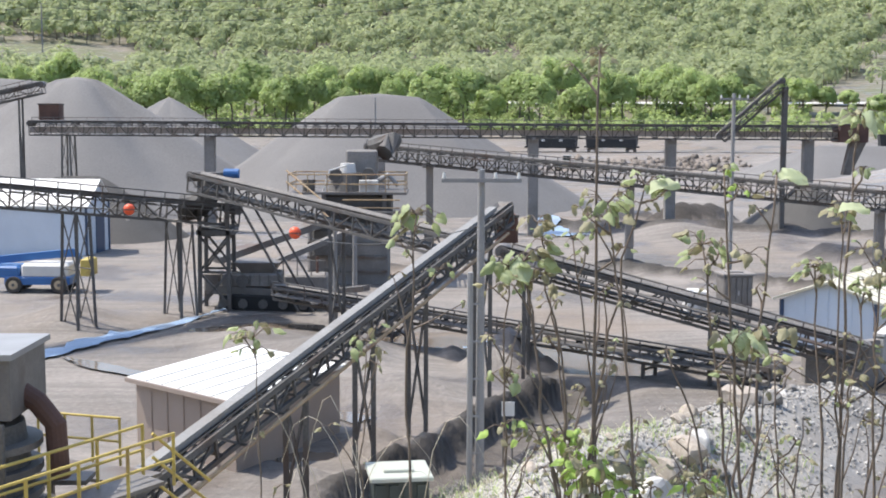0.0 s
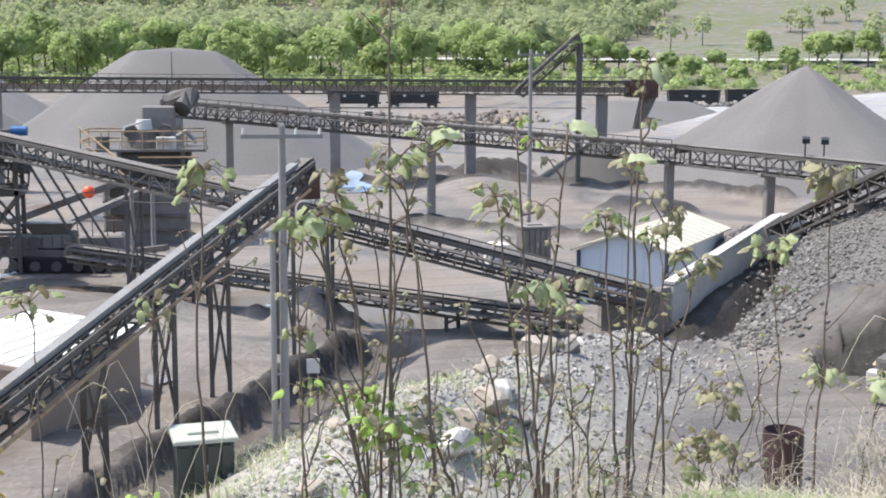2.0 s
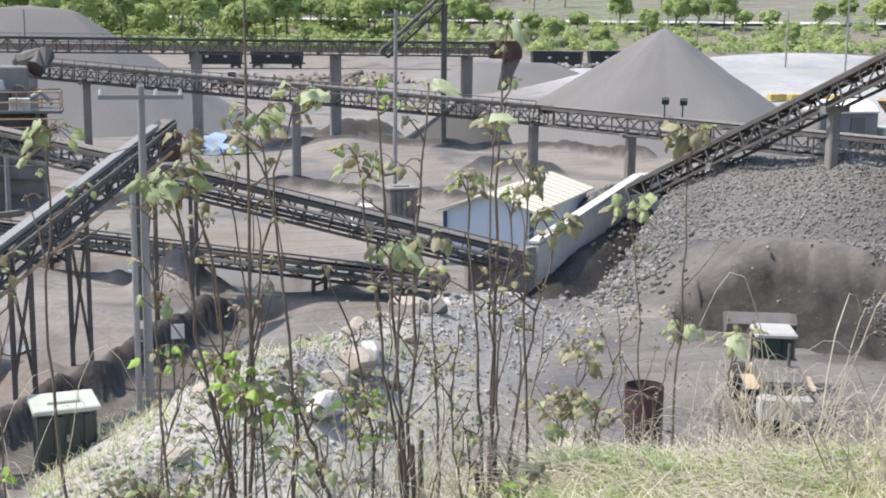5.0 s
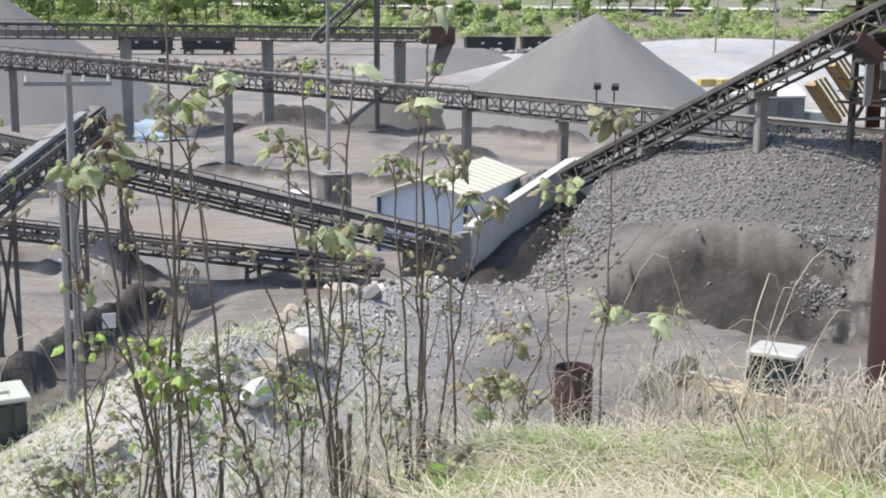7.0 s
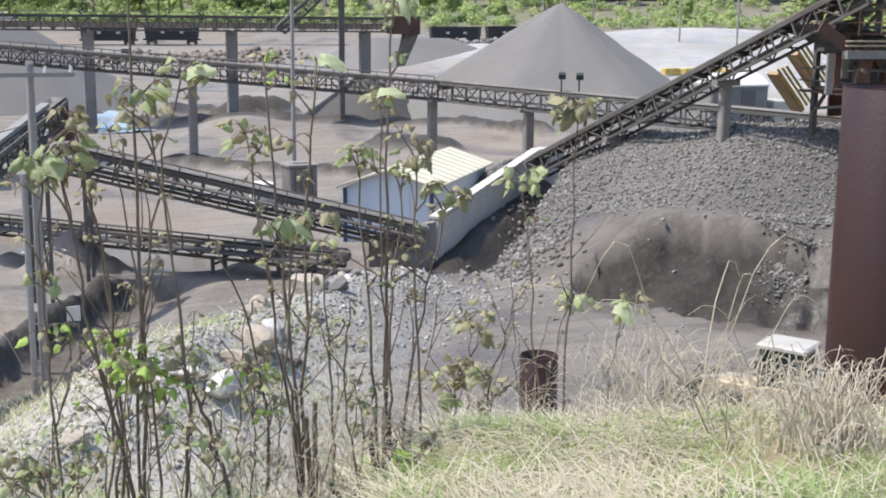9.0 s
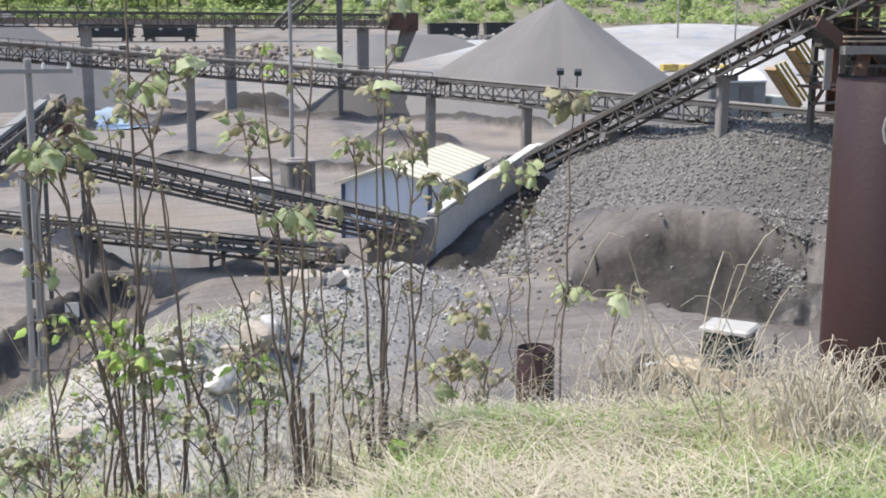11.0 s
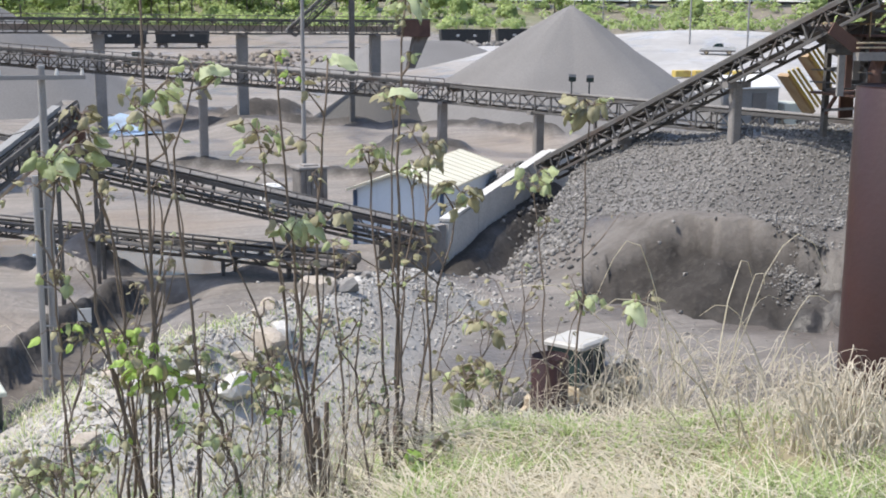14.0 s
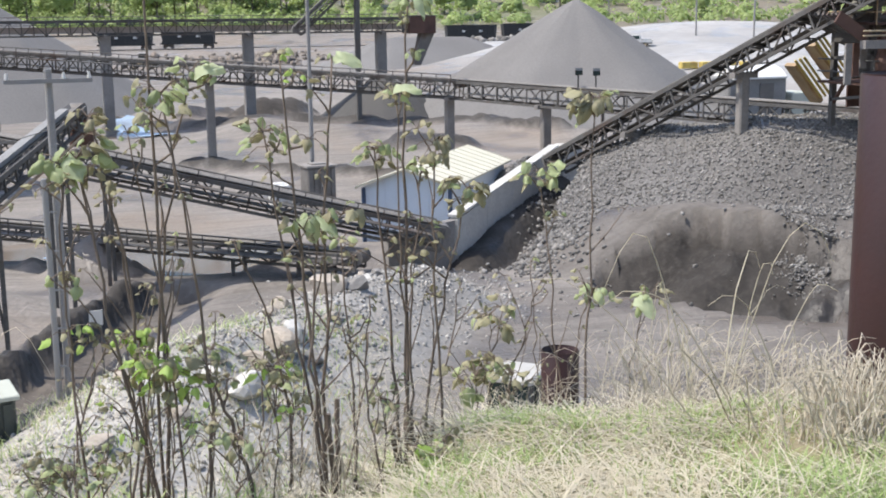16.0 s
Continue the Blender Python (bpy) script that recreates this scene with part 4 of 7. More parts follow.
def screening_plant():
    x, y = -9.6, 67.6
    g = ground(x, y)
    ob = thing("screening_plant", (x, y, g), "dark low screening machine with grey feed box and conveyor", "machine")
    part("frame", Build().bar((x - 3.3, y, g + 1.0), (x + 3.6, y - 1.2, g + 0.7), 1.7, 0.5), "steel", ob)
    part("screen_box", Build().cut_box(x - 2.6, y - 1.1, g + 1.2, x + 0.6, y + 1.0, g + 1.9, 0.12), "concrete", ob)
    part("feed_hopper", Build().add([(x - 1.5, y - 0.9, g + 1.9), (x + 0.2, y - 0.9, g + 1.9), (x + 0.2, y + 0.9, g + 1.9), (x - 1.5, y + 0.9, g + 1.9), (x - 1.9, y - 1.2, g + 2.5), (x + 0.6, y - 1.2, g + 2.5), (x + 0.6, y + 1.2, g + 2.5), (x - 1.9, y + 1.2, g + 2.5)], BOX), "steel", ob)
    part("engine_box", Build().cut_box(x + 0.9, y - 1.8, g + 0.9, x + 3.2, y - 0.1, g + 1.9, 0.1), "concrete", ob)
    part("discharge_arm", Build().bar((x - 0.2, y + 0.4, g + 2.2), (x + 4.4, y + 1.4, g + 4.1), 0.9, 0.3), "belt", ob)
    part("track", Build().bar((x - 2.6, y - 1.3, g + 0.4), (x + 2.2, y - 2.0, g + 0.35), 0.5, 0.75), "black", ob)
    for k in range(5):
        part("track_roller", Build().tube((x - 2.4 + k * 1.1, y - 1.75 - k * 0.15, g + 0.35), (x - 2.4 + k * 1.1, y - 1.5 - k * 0.15, g + 0.35), 0.26, n=12), "dark_steel", ob)
    part("side_chute", Build().cut_box(x - 3.6, y - 0.8, g + 0.9, x - 2.7, y + 0.8, g + 1.9, 0.1), "steel", ob)
    for k in range(7):
        part("side_rib", Build().bar((x - 2.5 + k * 0.5, y - 1.14, g + 1.25), (x - 2.5 + k * 0.5, y - 1.14, g + 1.85), 0.07), "steel", ob)
    for k in range(4):
        part("handrail_post", Build().bar((x + 0.9 + k * 0.75, y - 1.85, g + 1.9), (x + 0.9 + k * 0.75, y - 1.85, g + 2.7), 0.05), "steel", ob)
    part("handrail", Build().tube((x + 0.9, y - 1.85, g + 2.7), (x + 3.15, y - 1.85, g + 2.7), 0.035, n=6), "steel", ob)
    part("exhaust", Build().tube((x + 2.6, y - 0.6, g + 1.9), (x + 2.6, y - 0.6, g + 2.8), 0.07, n=8), "rust", ob)
    part("drive_wheel", Build().tube((x - 1.4, y - 1.3, g + 1.5), (x - 1.4, y - 1.15, g + 1.5), 0.35, n=16), "dark_steel", ob)
    part("tail_conveyor", Build().bar((x + 3.0, y - 1.2, g + 0.9), (x + 5.4, y - 2.4, g + 1.3), 0.7, 0.3), "steel", ob)


screening_plant()


# ---- buildings ----
def gable_shed(name, corner, along, across, w, length, eave, peak, wall, roof, label, base, overhang=0.25, door=None):
    """A shed with one corner at corner; w runs along the gable end, length behind it."""
    c, u, v = Vector((*corner, base)), Vector((*along, 0)).normalized(), Vector((*across, 0)).normalized()
    ob = thing(name, c, label, "shed")

    def at(a, b, z):
        return c + u * a + v * b + Vector((0, 0, z - base))

    th = 0.12
    for k in (0, length):
        e = k + (th if k == 0 else -th)
        p = [at(a, b, z) for b in (k, e) for a, z in ((0, base - 0.3), (w, base - 0.3), (w, eave), (w / 2, peak), (0, eave))]
        part("gable_wall", Build().add(p, [(0, 1, 2, 3, 4), (9, 8, 7, 6, 5)] + [(i, (i + 1) % 5, 5 + (i + 1) % 5, 5 + i) for i in range(5)]), wall, ob)
    for a0, a1 in ((0, th), (w - th, w)):
        p = [at(a, b, z) for z in (base - 0.3, eave) for a, b in ((a0, th), (a1, th), (a1, length - th), (a0, length - th))]
        part("side_wall", Build().add(p, BOX), wall, ob)
    for s in (-1, 1):
        edge = -overhang if s < 0 else w + overhang
        drop = (peak - eave) * overhang / (w / 2)
        q = [at(w / 2, -overhang, peak + 0.03), at(edge, -overhang, eave - drop + 0.03), at(edge, length + overhang, eave - drop + 0.03), at(w / 2, length + overhang, peak + 0.03)]
        p = q + [x + Vector((0, 0, 0.09)) for x in q]
        part("roof_slope", Build().add(p, BOX), roof, ob)
        nrib = int(length / 0.9)
        ribs = Build()
        for k in range(nrib + 1):
            b = -overhang + (length + 2 * overhang) * k / nrib
            ribs.bar(at(w / 2, b, peak + 0.13), at(edge, b, eave - drop + 0.13), 0.05, 0.04)
        part("roof_seams", ribs, roof, ob)
    for a in (0, w):
        part("corner_trim", Build().bar(at(a, -0.02, base), at(a, -0.02, eave - 0.05), 0.16), "navy", ob)
    for k in range(1, int(w / 1.0)):
        a = k * 1.0
        h = eave + (peak - eave) * (1 - abs(a - w / 2) / (w / 2))
        part("siding_seam", Build().bar(at(a, -0.012, base), at(a, -0.012, h - 0.1), 0.03), wall, ob)
    if door:
        a0, a1, h = door
        p = [at(a, b, z) for z in (base, base + h) for a, b in ((a0, -0.06), (a1, -0.06), (a1, 0.02), (a0, 0.02))]
        part("door", Build().add(p, BOX), "navy", ob)
    return ob


gable_shed("storage_shed", (-27.0, 92.6), (0.1, 1.0), (-1, 0.1), 4.6, 16, 3.9, 5.6, "blue_wall", "white_sheet", "white-roofed metal shed with pale blue walls", 0.0, 0.3, (1.9, 3.6, 3.0))
gable_shed("pump_shed", (15.0, 54.4), (0.9, -0.38), (0.55, 0.75), 4.0, 10.0, 2.55, 3.25, "blue_wall", "cream_sheet", "pale blue metal shed with a cream roof", -0.4, 0.3)


def site_box():
    """Beige hut beside the near conveyor."""
    c = Vector((-10.0, 38.9, 0))
    ob = thing("site_hut", c, "beige windowless hut with a flat white roof", "hut")
    u, v = Vector((0.76, -0.65, 0)), Vector((0.5, 0.866, 0))
    h0, h1, w, l = 2.06, 2.16, 4.9, 5.4
    g = ground(-8, 38) - 0.3

    def at(a, b, z):
        return c + u * a + v * b + Vector((0, 0, z))

    part("wall", Build().add([at(0, 0, g), at(w, 0, g), at(w, l, g), at(0, l, g), at(0, 0, h0), at(w, 0, h0), at(w, l, h1), at(0, l, h1)], BOX), "beige", ob)
    q = [at(-0.2, -0.25, h0 + 0.02), at(w + 0.2, -0.25, h0 + 0.02), at(w + 0.2, l + 0.2, h1 + 0.04), at(-0.2, l + 0.2, h1 + 0.04)]
    part("roof", Build().add(q + [x + Vector((0, 0, 0.1)) for x in q], BOX), "white_sheet", ob)
    part("roof_edge", Build().bar(at(-0.22, -0.29, h0 + 0.03), at(w + 0.2, -0.29, h0 + 0.03), 0.06, 0.14), "beige", ob)
    for k in range(1, 6):
        part("roof_seam", Build().bar(at(w * k / 6, -0.25, h0 + 0.14), at(w * k / 6, l + 0.2, h1 + 0.16), 0.04, 0.03), "white_sheet", ob)
        part("siding_seam", Build().bar(at(w * k / 6, -0.015, g), at(w * k / 6, -0.015, h0), 0.03), "beige", ob)


site_box()


def feed_wall():
    """Concrete retaining wall, bent once, with a sloping top."""
    line = [(14.2, 48.2, 1.35), (17.3, 48.6, 1.75), (27.3, 60.4, 3.1)]
    ob = thing("retaining_wall", (14.2, 48.2, -1.5), "pale concrete retaining wall beside the feed hopper", "wall", kind="structure")
    for k, (a, b) in enumerate(zip(line, line[1:])):
        A, B = Vector(a), Vector(b)
        d = Vector((B.x - A.x, B.y - A.y, 0)).normalized()
        s = Vector((-d.y, d.x, 0)) * 0.2
        m = 2 if k == 0 else 4
        for i in range(m):
            p, q = A.lerp(B, i / m) + d * 0.012, A.lerp(B, (i + 1) / m) - d * 0.012
            lift = Vector((0, 0, 0.1 * (i % 2) if k else 0))
            pts = [Vector((p.x, p.y, -2)) - s, Vector((q.x, q.y, -2)) - s, Vector((q.x, q.y, -2)) + s, Vector((p.x, p.y, -2)) + s, p - s + lift, q - s + lift, q + s + lift, p + s + lift]
            part("panel", Build().add(pts, BOX), "white_concrete" if k else "concrete", ob)
    part("coping", Build().bar(Vector(line[1]) + Vector((0, 0, 0.14)), Vector(line[2]) + Vector((0, 0, 0.17)), 0.5, 0.12), "white_concrete", ob)
    part("end_block", Build().cut_box(27.6, 60.0, 0, 28.8, 61.2, 3.3, 0.05), "white_concrete", ob)


feed_wall()


def rusty_bin():
    """Steel bin house at the head of the steep conveyor."""
    x, y = 33.9, 42.3
    g = ground(x, y)
    ob = thing("bin_house", (x, y, g), "rusty steel bin structure with platforms", "bin")
    for sx in (-1.4, 1.6):
        for sy in (-1.2, 1.4):
            part("column", Build().bar((x + sx, y + sy, g - 0.3), (x + sx, y + sy, 12.5), 0.22), "dark_steel", ob)
    part("bin", Build().add([(x - 0.7, y - 0.8, 7.6), (x + 0.8, y - 0.8, 7.6), (x + 0.8, y + 0.9, 7.6), (x - 0.7, y + 0.9, 7.6), (x - 1.3, y - 1.3, 9.6), (x + 1.5, y - 1.3, 9.6), (x + 1.5, y + 1.4, 9.6), (x - 1.3, y + 1.4, 9.6)], BOX), "dark_steel", ob)
    for z in (7.3, 9.7, 11.2):
        part("deck", Build().box(x - 1.9, y - 1.8, z, x + 2.4, y + 1.8, z + 0.1), "rust", ob)
        rr = Build()
        for h in (0.5, 1.0):
            rr.tube((x - 1.9, y - 1.8, z + h), (x + 2.4, y - 1.8, z + h), 0.035, n=6)
            rr.tube((x - 1.9, y - 1.8, z + h), (x - 1.9, y + 1.8, z + h), 0.035, n=6)
        for k in range(5):
            rr.bar((x - 1.9 + k * 1.07, y - 1.8, z), (x - 1.9 + k * 1.07, y - 1.8, z + 1.0), 0.04)
        part("handrail", rr, "tan_rail" if z > 9 else "dark_steel", ob)
    for z0, z1 in ((6.4, 9.6), (9.8, 12.4)):
        for p, q in (((x - 1.4, y - 1.2, z0), (x + 1.6, y - 1.2, z1)), ((x + 1.6, y - 1.2, z0), (x - 1.4, y - 1.2, z1)), ((x - 1.4, y - 1.2, z1), (x - 1.4, y + 1.4, z0))):
            part("brace", Build().bar(p, q, 0.12), "rust", ob)
    part("screen_box", Build().add([(x - 1.6, y - 1.0, 9.0), (x + 0.8, y - 1.0, 8.2), (x + 0.8, y + 1.2, 8.2), (x - 1.6, y + 1.2, 9.0), (x - 1.6, y - 1.0, 10.2), (x + 0.8, y - 1.0, 9.4), (x + 0.8, y + 1.2, 9.4), (x - 1.6, y + 1.2, 10.2)], BOX), "dark_steel", ob)
    part("motor", Build().tube((x - 1.6, y - 1.0, 10.7), (x - 0.9, y - 1.0, 10.7), 0.3, n=12), "dark_steel", ob)
    # stair with yellow rails
    for x0, z0, x1, z1 in ((-1.7, 8.15, -0.28, 6.5), (-0.75, 9.0, 0.55, 7.5)):
        for s in (0, 0.22, 0.44):
            part("stair_rail", Build().tube((x + x0 + s, y + 3.7, z0 + s * 0.3), (x + x1 + s, y + 3.7, z1 + s * 0.3), 0.06, n=6), "yellow", ob, "yellow stair rail")
        part("stair_flight", Build().bar((x + x0 + 0.2, y + 4.3, z0 - 0.2), (x + x1 + 0.2, y + 4.3, z1 - 0.2), 0.8, 0.2), "tan_rail", ob)
    # pale front beam with its rails, and a tilted screen deck of bars
    part("front_beam", Build().box(x - 2.7, y - 2.25, 8.8, x + 2.4, y - 1.9, 9.12), "concrete", ob, "pale concrete front beam")
    for h in (0.18, 0.36):
        part("beam_rail", Build().tube((x - 2.7, y - 2.1, 9.12 + h), (x + 2.4, y - 2.1, 9.12 + h), 0.04, n=6), "tan", ob)
    for k in range(9):
        part("screen_bar", Build().bar((x - 3.7 + k * 0.05, y - 1.7 + k * 0.35, 10.15), (x - 2.4 + k * 0.05, y - 1.7 + k * 0.35, 9.4), 0.1), "steel", ob)
    part("screen_side", Build().bar((x - 3.75, y - 1.85, 10.05), (x - 2.35, y - 1.85, 9.2), 0.08, 0.5), "rust", ob)
    for k in range(3):
        part("hanging_plate", Build().box(x - 3.1 + k * 0.5, y - 1.6 + 0.2 * k, 7.4 + 0.3 * k, x - 2.8 + k * 0.5, y - 1.5 + 0.2 * k, 9.0), "rust" if k % 2 else "concrete", ob)
    for k in range(7):
        z = 6.6 + k * 0.85
        part("cross_beam", Build().bar((x - 1.5, y - 1.3, z), (x + 1.7, y - 1.3, z + 0.25 * (k % 2)), 0.13), "rust" if k % 2 else "dark_steel", ob)
        part("side_beam", Build().bar((x - 1.45, y - 1.3, z + 0.3), (x - 1.45, y + 1.5, z), 0.12), "dark_steel", ob)
    part("discharge_duct", Build().path([(x - 1.0, y - 1.5, 9.4), (x - 1.5, y - 1.7, 8.2), (x - 1.2, y - 1.7, 6.6)], 0.3, 0.25, 10), "rust", ob)
    part("hopper_lip", Build().box(x - 2.2, y - 1.6, 11.5, x + 1.8, y + 1.6, 11.9), "dark_steel", ob)
    part("panel", Build().box(x - 0.2, y + 2.0, 6.2, x + 0.5, y + 2.1, 9.2), "rust", ob)


rusty_bin()


def tank_house():
    x, y = 40.5, 62.0
    g = ground(x, y)
    ob = thing("tank_shelter", (x, y, g), "small grey tank shelter with a white rounded roof", "shelter")
    part("body", Build().cut_box(x - 2.4, y - 1.4, g - 0.3, x + 1.4, y + 1.4, 6.6, 0.1), "cover", ob)
    cap = Build()
    arc = [(y - 1.55 + 3.1 * k / 10, 6.55 + 0.62 * math.sin(math.pi * k / 10) ** 0.7) for k in range(11)]
    cap.prism([(y - 1.55, 6.45)] + arc + [(y + 1.55, 6.45)], x - 2.2, x + 1.3)
    part("roof", cap, "white_sheet", ob)
    part("door", Build().box(x - 0.4, y - 1.46, g, x + 0.5, y - 1.38, 6.2), "steel", ob)
    part("cabinet", Build().cut_box(x + 1.9, y - 1.2, g - 0.3, x + 3.2, y + 0.6, 5.6, 0.06), "pale_top", ob)


tank_house()


def near_platform():
    """Railed platform and hopper at the foot of the near conveyor."""
    ob = thing("platform", (-8.2, 23.6, 0), "yellow-railed steel walkway beside a grey hopper", "platform")
    part("deck", Build().bar((-10.5, 20.0, 2.55), (-6.3, 25.0, 2.95), 1.1, 0.08), "steel", ob)
    part("landing", Build().bar((-8.9, 26.6, 2.75), (-6.4, 25.2, 2.85), 1.0, 0.08), "steel", ob)
    a, b = Vector((-10.3, 19.6, 2.55)), Vector((-6.0, 24.8, 2.95))
    for off in (Vector((0.35, -0.3, 0)), Vector((-0.45, 0.4, 0))):
        for h in (0.55, 1.08):
            part("handrail", Build().tube(a + off + Vector((0, 0, h)), b + off + Vector((0, 0, h)), 0.035, n=8), "yellow", ob)
        for k in range(7):
            p = a.lerp(b, k / 6) + off
            part("rail_post", Build().bar(p, p + Vector((0, 0, 1.1)), 0.06), "yellow", ob)
    c, d = Vector((-9.3, 27.2, 2.75)), Vector((-7.3, 26.6, 2.75))
    for h in (0.55, 1.08):
        part("handrail", Build().tube(c + Vector((0, 0, h)), d + Vector((0, 0, h)), 0.03, n=8), "yellow", ob)
    for k in range(4):
        p = c.lerp(d, k / 3)
        part("rail_post", Build().bar(p, p + Vector((0, 0, 1.1)), 0.05), "yellow", ob)
    for h in (0.0, 0.5, 1.0):
        part("stair_rail", Build().tube((-6.2, 25.0, 2.9 + h), (-5.2, 26.0, 1.6 + h), 0.035, n=8), "yellow", ob)
    for p in ((-10, 20.4), (-8.4, 22.4), (-6.6, 24.8), (-8.8, 26.4)):
        part("column", Build().bar((*p, ground(*p) - 0.3), (*p, 2.7), 0.14), "steel", ob)
    ob = thing("hopper", (-9.2, 24.4, 0), "grey steel hopper with a brown elbow pipe and dusty crusher", "hopper")
    part("box", Build().cut_box(-11.0, 23.2, 4.6, -8.5, 25.4, 5.9, 0.04), "steel", ob)
    part("rim", Build().box(-11.1, 23.1, 5.8, -8.42, 25.5, 5.92), "galv", ob)
    part("crusher_body", Build().tube((-9.5, 24.0, 2.6), (-9.5, 24.0, 4.4), 1.2, 0.95, 22), "dark_steel", ob)
    for z in (2.9, 3.4, 3.9):
        part("ring", Build().tube((-9.5, 24.0, z), (-9.5, 24.0, z + 0.14), 1.3, n=24), "steel", ob)
    part("base", Build().cut_box(-10.8, 22.8, -0.3, -8.3, 25.3, 2.6, 0.1), "concrete", ob)
    part("elbow_pipe", Build().path([(-8.7, 24.2, 5.0), (-8.3, 24.2, 4.75), (-7.95, 24.2, 4.3), (-7.9, 24.2, 3.2)], 0.22, 0.22, 14), "rust", ob, "brown elbow pipe")
    part("grate", Build().box(-8.5, 24.3, 3.0, -7.4, 25.0, 3.1), "steel", ob)
    part("post", Build().bar((-8.6, 22.9, 0), (-8.6, 22.9, 4.6), 0.12), "dark_steel", ob)


near_platform()


# ---- poles, cabinets, lamps ----
def utility_pole(x, y, top, arm, label, twin=False, turn=0.0, r=0.14):
    g = ground(x, y)
    ob = thing("utility_pole", (x, y, g), label, "utility pole", "utility poles")
    part("pole", Build().tube((x, y, g - 0.5), (x, y, top), r, r * 0.72, 12), "pole", ob, smooth=False)
    if arm:
        dx, dy = math.cos(turn) * arm / 2, math.sin(turn) * arm / 2
        part("crossarm", Build().bar((x - dx, y - dy - 0.16, top - 0.25), (x + dx, y + dy - 0.16, top - 0.25), 0.1, 0.12), "pole", ob)
        for q in (-0.93, 0.35, 0.93):
            part("insulator", Build().tube((x + dx * q, y + dy * q - 0.16, top - 0.2), (x + dx * q, y + dy * q - 0.16, top - 0.02), 0.06, 0.035, 8), "white", ob)
        part("cap", Build().tube((x, y, top), (x, y, top + 0.06), r * 0.76, n=10), "galv", ob)
    if twin:
        part("conduit", Build().tube((x - 0.3, y - 0.1, g - 0.3), (x - 0.3, y - 0.1, top - 2.9), 0.085, n=10), "galv", ob)
        for k in range(5):
            part("bracket", Build().bar((x - 0.36, y - 0.1, g + 1 + k * 1.1), (x, y - 0.1, g + 1 + k * 1.1), 0.05), "galv", ob)
    return ob


utility_pole(0.95, 35.2, 8.95, 2.3, "grey utility pole with crossarm and pale conduit", True, 0.05)
utility_pole(15.6, 67.2, 11.8, 1.6, "tall grey utility pole beside a cabinet", False, 0.1)
utility_pole(110, 186, 15, 0, "slim yard pole on pale gravel", r=0.16)
utility_pole(107, 164, 17, 0, "slim yard pole on pale gravel", r=0.16)
utility_pole(152, 320, 17, 0, "distant slim pole among shrubs", r=0.2)
utility_pole(160, 318, 17, 2.4, "distant pole with crossarm among shrubs", r=0.2)
utility_pole(-5.5, 61.0, 5.2, 0, "short grey post beside the low conveyor", r=0.13)
utility_pole(-5.2, 70.5, 5.0, 0, "short grey post with a white cap by the crusher", r=0.15)
utility_pole(-6.5, 116.6, 12.4, 0, "thin grey post beside the gallery", r=0.1)
utility_pole(-183, 571, 62, 5, "distant transmission pole on the clearing", r=0.4)


def cabinet(name, x, y, w, d, h, mat, top, label, turn=0.0, doors=2):
    g = ground(x, y)
    ob = thing(name, (x, y, g), label, "cabinet")
    ob.rotation_euler = (0, 0, turn)
    part("body", Build().cut_box(-w / 2, -d / 2, -0.2, w / 2, d / 2, h, 0.04), mat, ob, local=True)
    part("lid", Build().cut_box(-w / 2 - 0.1, -d / 2 - 0.12, h, w / 2 + 0.1, d / 2 + 0.1, h + 0.12, 0.03), top, ob, local=True)
    part("lid_panel", Build().cut_box(-w * 0.3, -d * 0.25, h + 0.12, w * 0.25, d * 0.3, h + 0.2, 0.02), top, ob, local=True)
    n = max(int(w / 0.3), doors)
    for k in range(n):
        part("fin", Build().box(-w / 2 + w * (k + 0.12) / n, -d / 2 - 0.06, 0.1, -w / 2 + w * (k + 0.75) / n, -d / 2 - 0.002, h - 0.1), mat, ob, local=True)
    part("latch", Build().box(-0.04, -d / 2 - 0.09, h * 0.5, 0.04, -d / 2 - 0.06, h * 0.62), "galv", ob, local=True)
    return ob


cabinet("transformer", -1.3, 31.8, 1.45, 1.4, 1.5, "green_box", "pale_top", "dark green transformer cabinet with a pale lid", 0.15)
cabinet("control_cabinet", 15.6, 65.9, 1.6, 1.3, 2.1, "steel", "concrete", "grey-brown control cabinet at a pole's foot", 0.1)
cabinet("utility_box", 13.6, 66.6, 1.1, 0.9, 1.0, "white", "white_sheet", "small white utility box in the yard", 0.1, 1)


def sign(x, y, z):
    g = ground(x, y)
    ob = thing("sign", (x, y, g), "blank white notice board on two posts", "sign")
    part("board", Build().box(x - 0.2, y - 0.02, z - 0.35, x + 0.2, y + 0.02, z + 0.1), "white", ob)
    for s in (-0.14, 0.14):
        part("post", Build().bar((x + s, y + 0.03, g - 0.3), (x + s, y + 0.03, z + 0.1), 0.05), "steel", ob)


sign(1.9, 37.5, 1.6)


def floodlight(x, y, z, turn):
    ob = thing("floodlight", (x, y, z), "small black floodlight on a conveyor rail post", "floodlight", "floodlights on the conveyor")
    part("post", Build().tube((x, y, z - 0.8), (x, y, z + 0.7), 0.05, n=8), "wire", ob)
    part("head", Build().bar((x - 0.1, y - 0.3, z + 0.72), (x + 0.1, y + 0.1, z + 0.85), 0.42, 0.28), "rail_car", ob)
    part("lens", Build().bar((x - 0.11, y - 0.34, z + 0.71), (x - 0.1, y - 0.31, z + 0.72), 0.34, 0.22), "glass", ob)


floodlight(31.33, 66.0, 6.1, 0)
floodlight(31.98, 65.0, 6.1, 0.4)


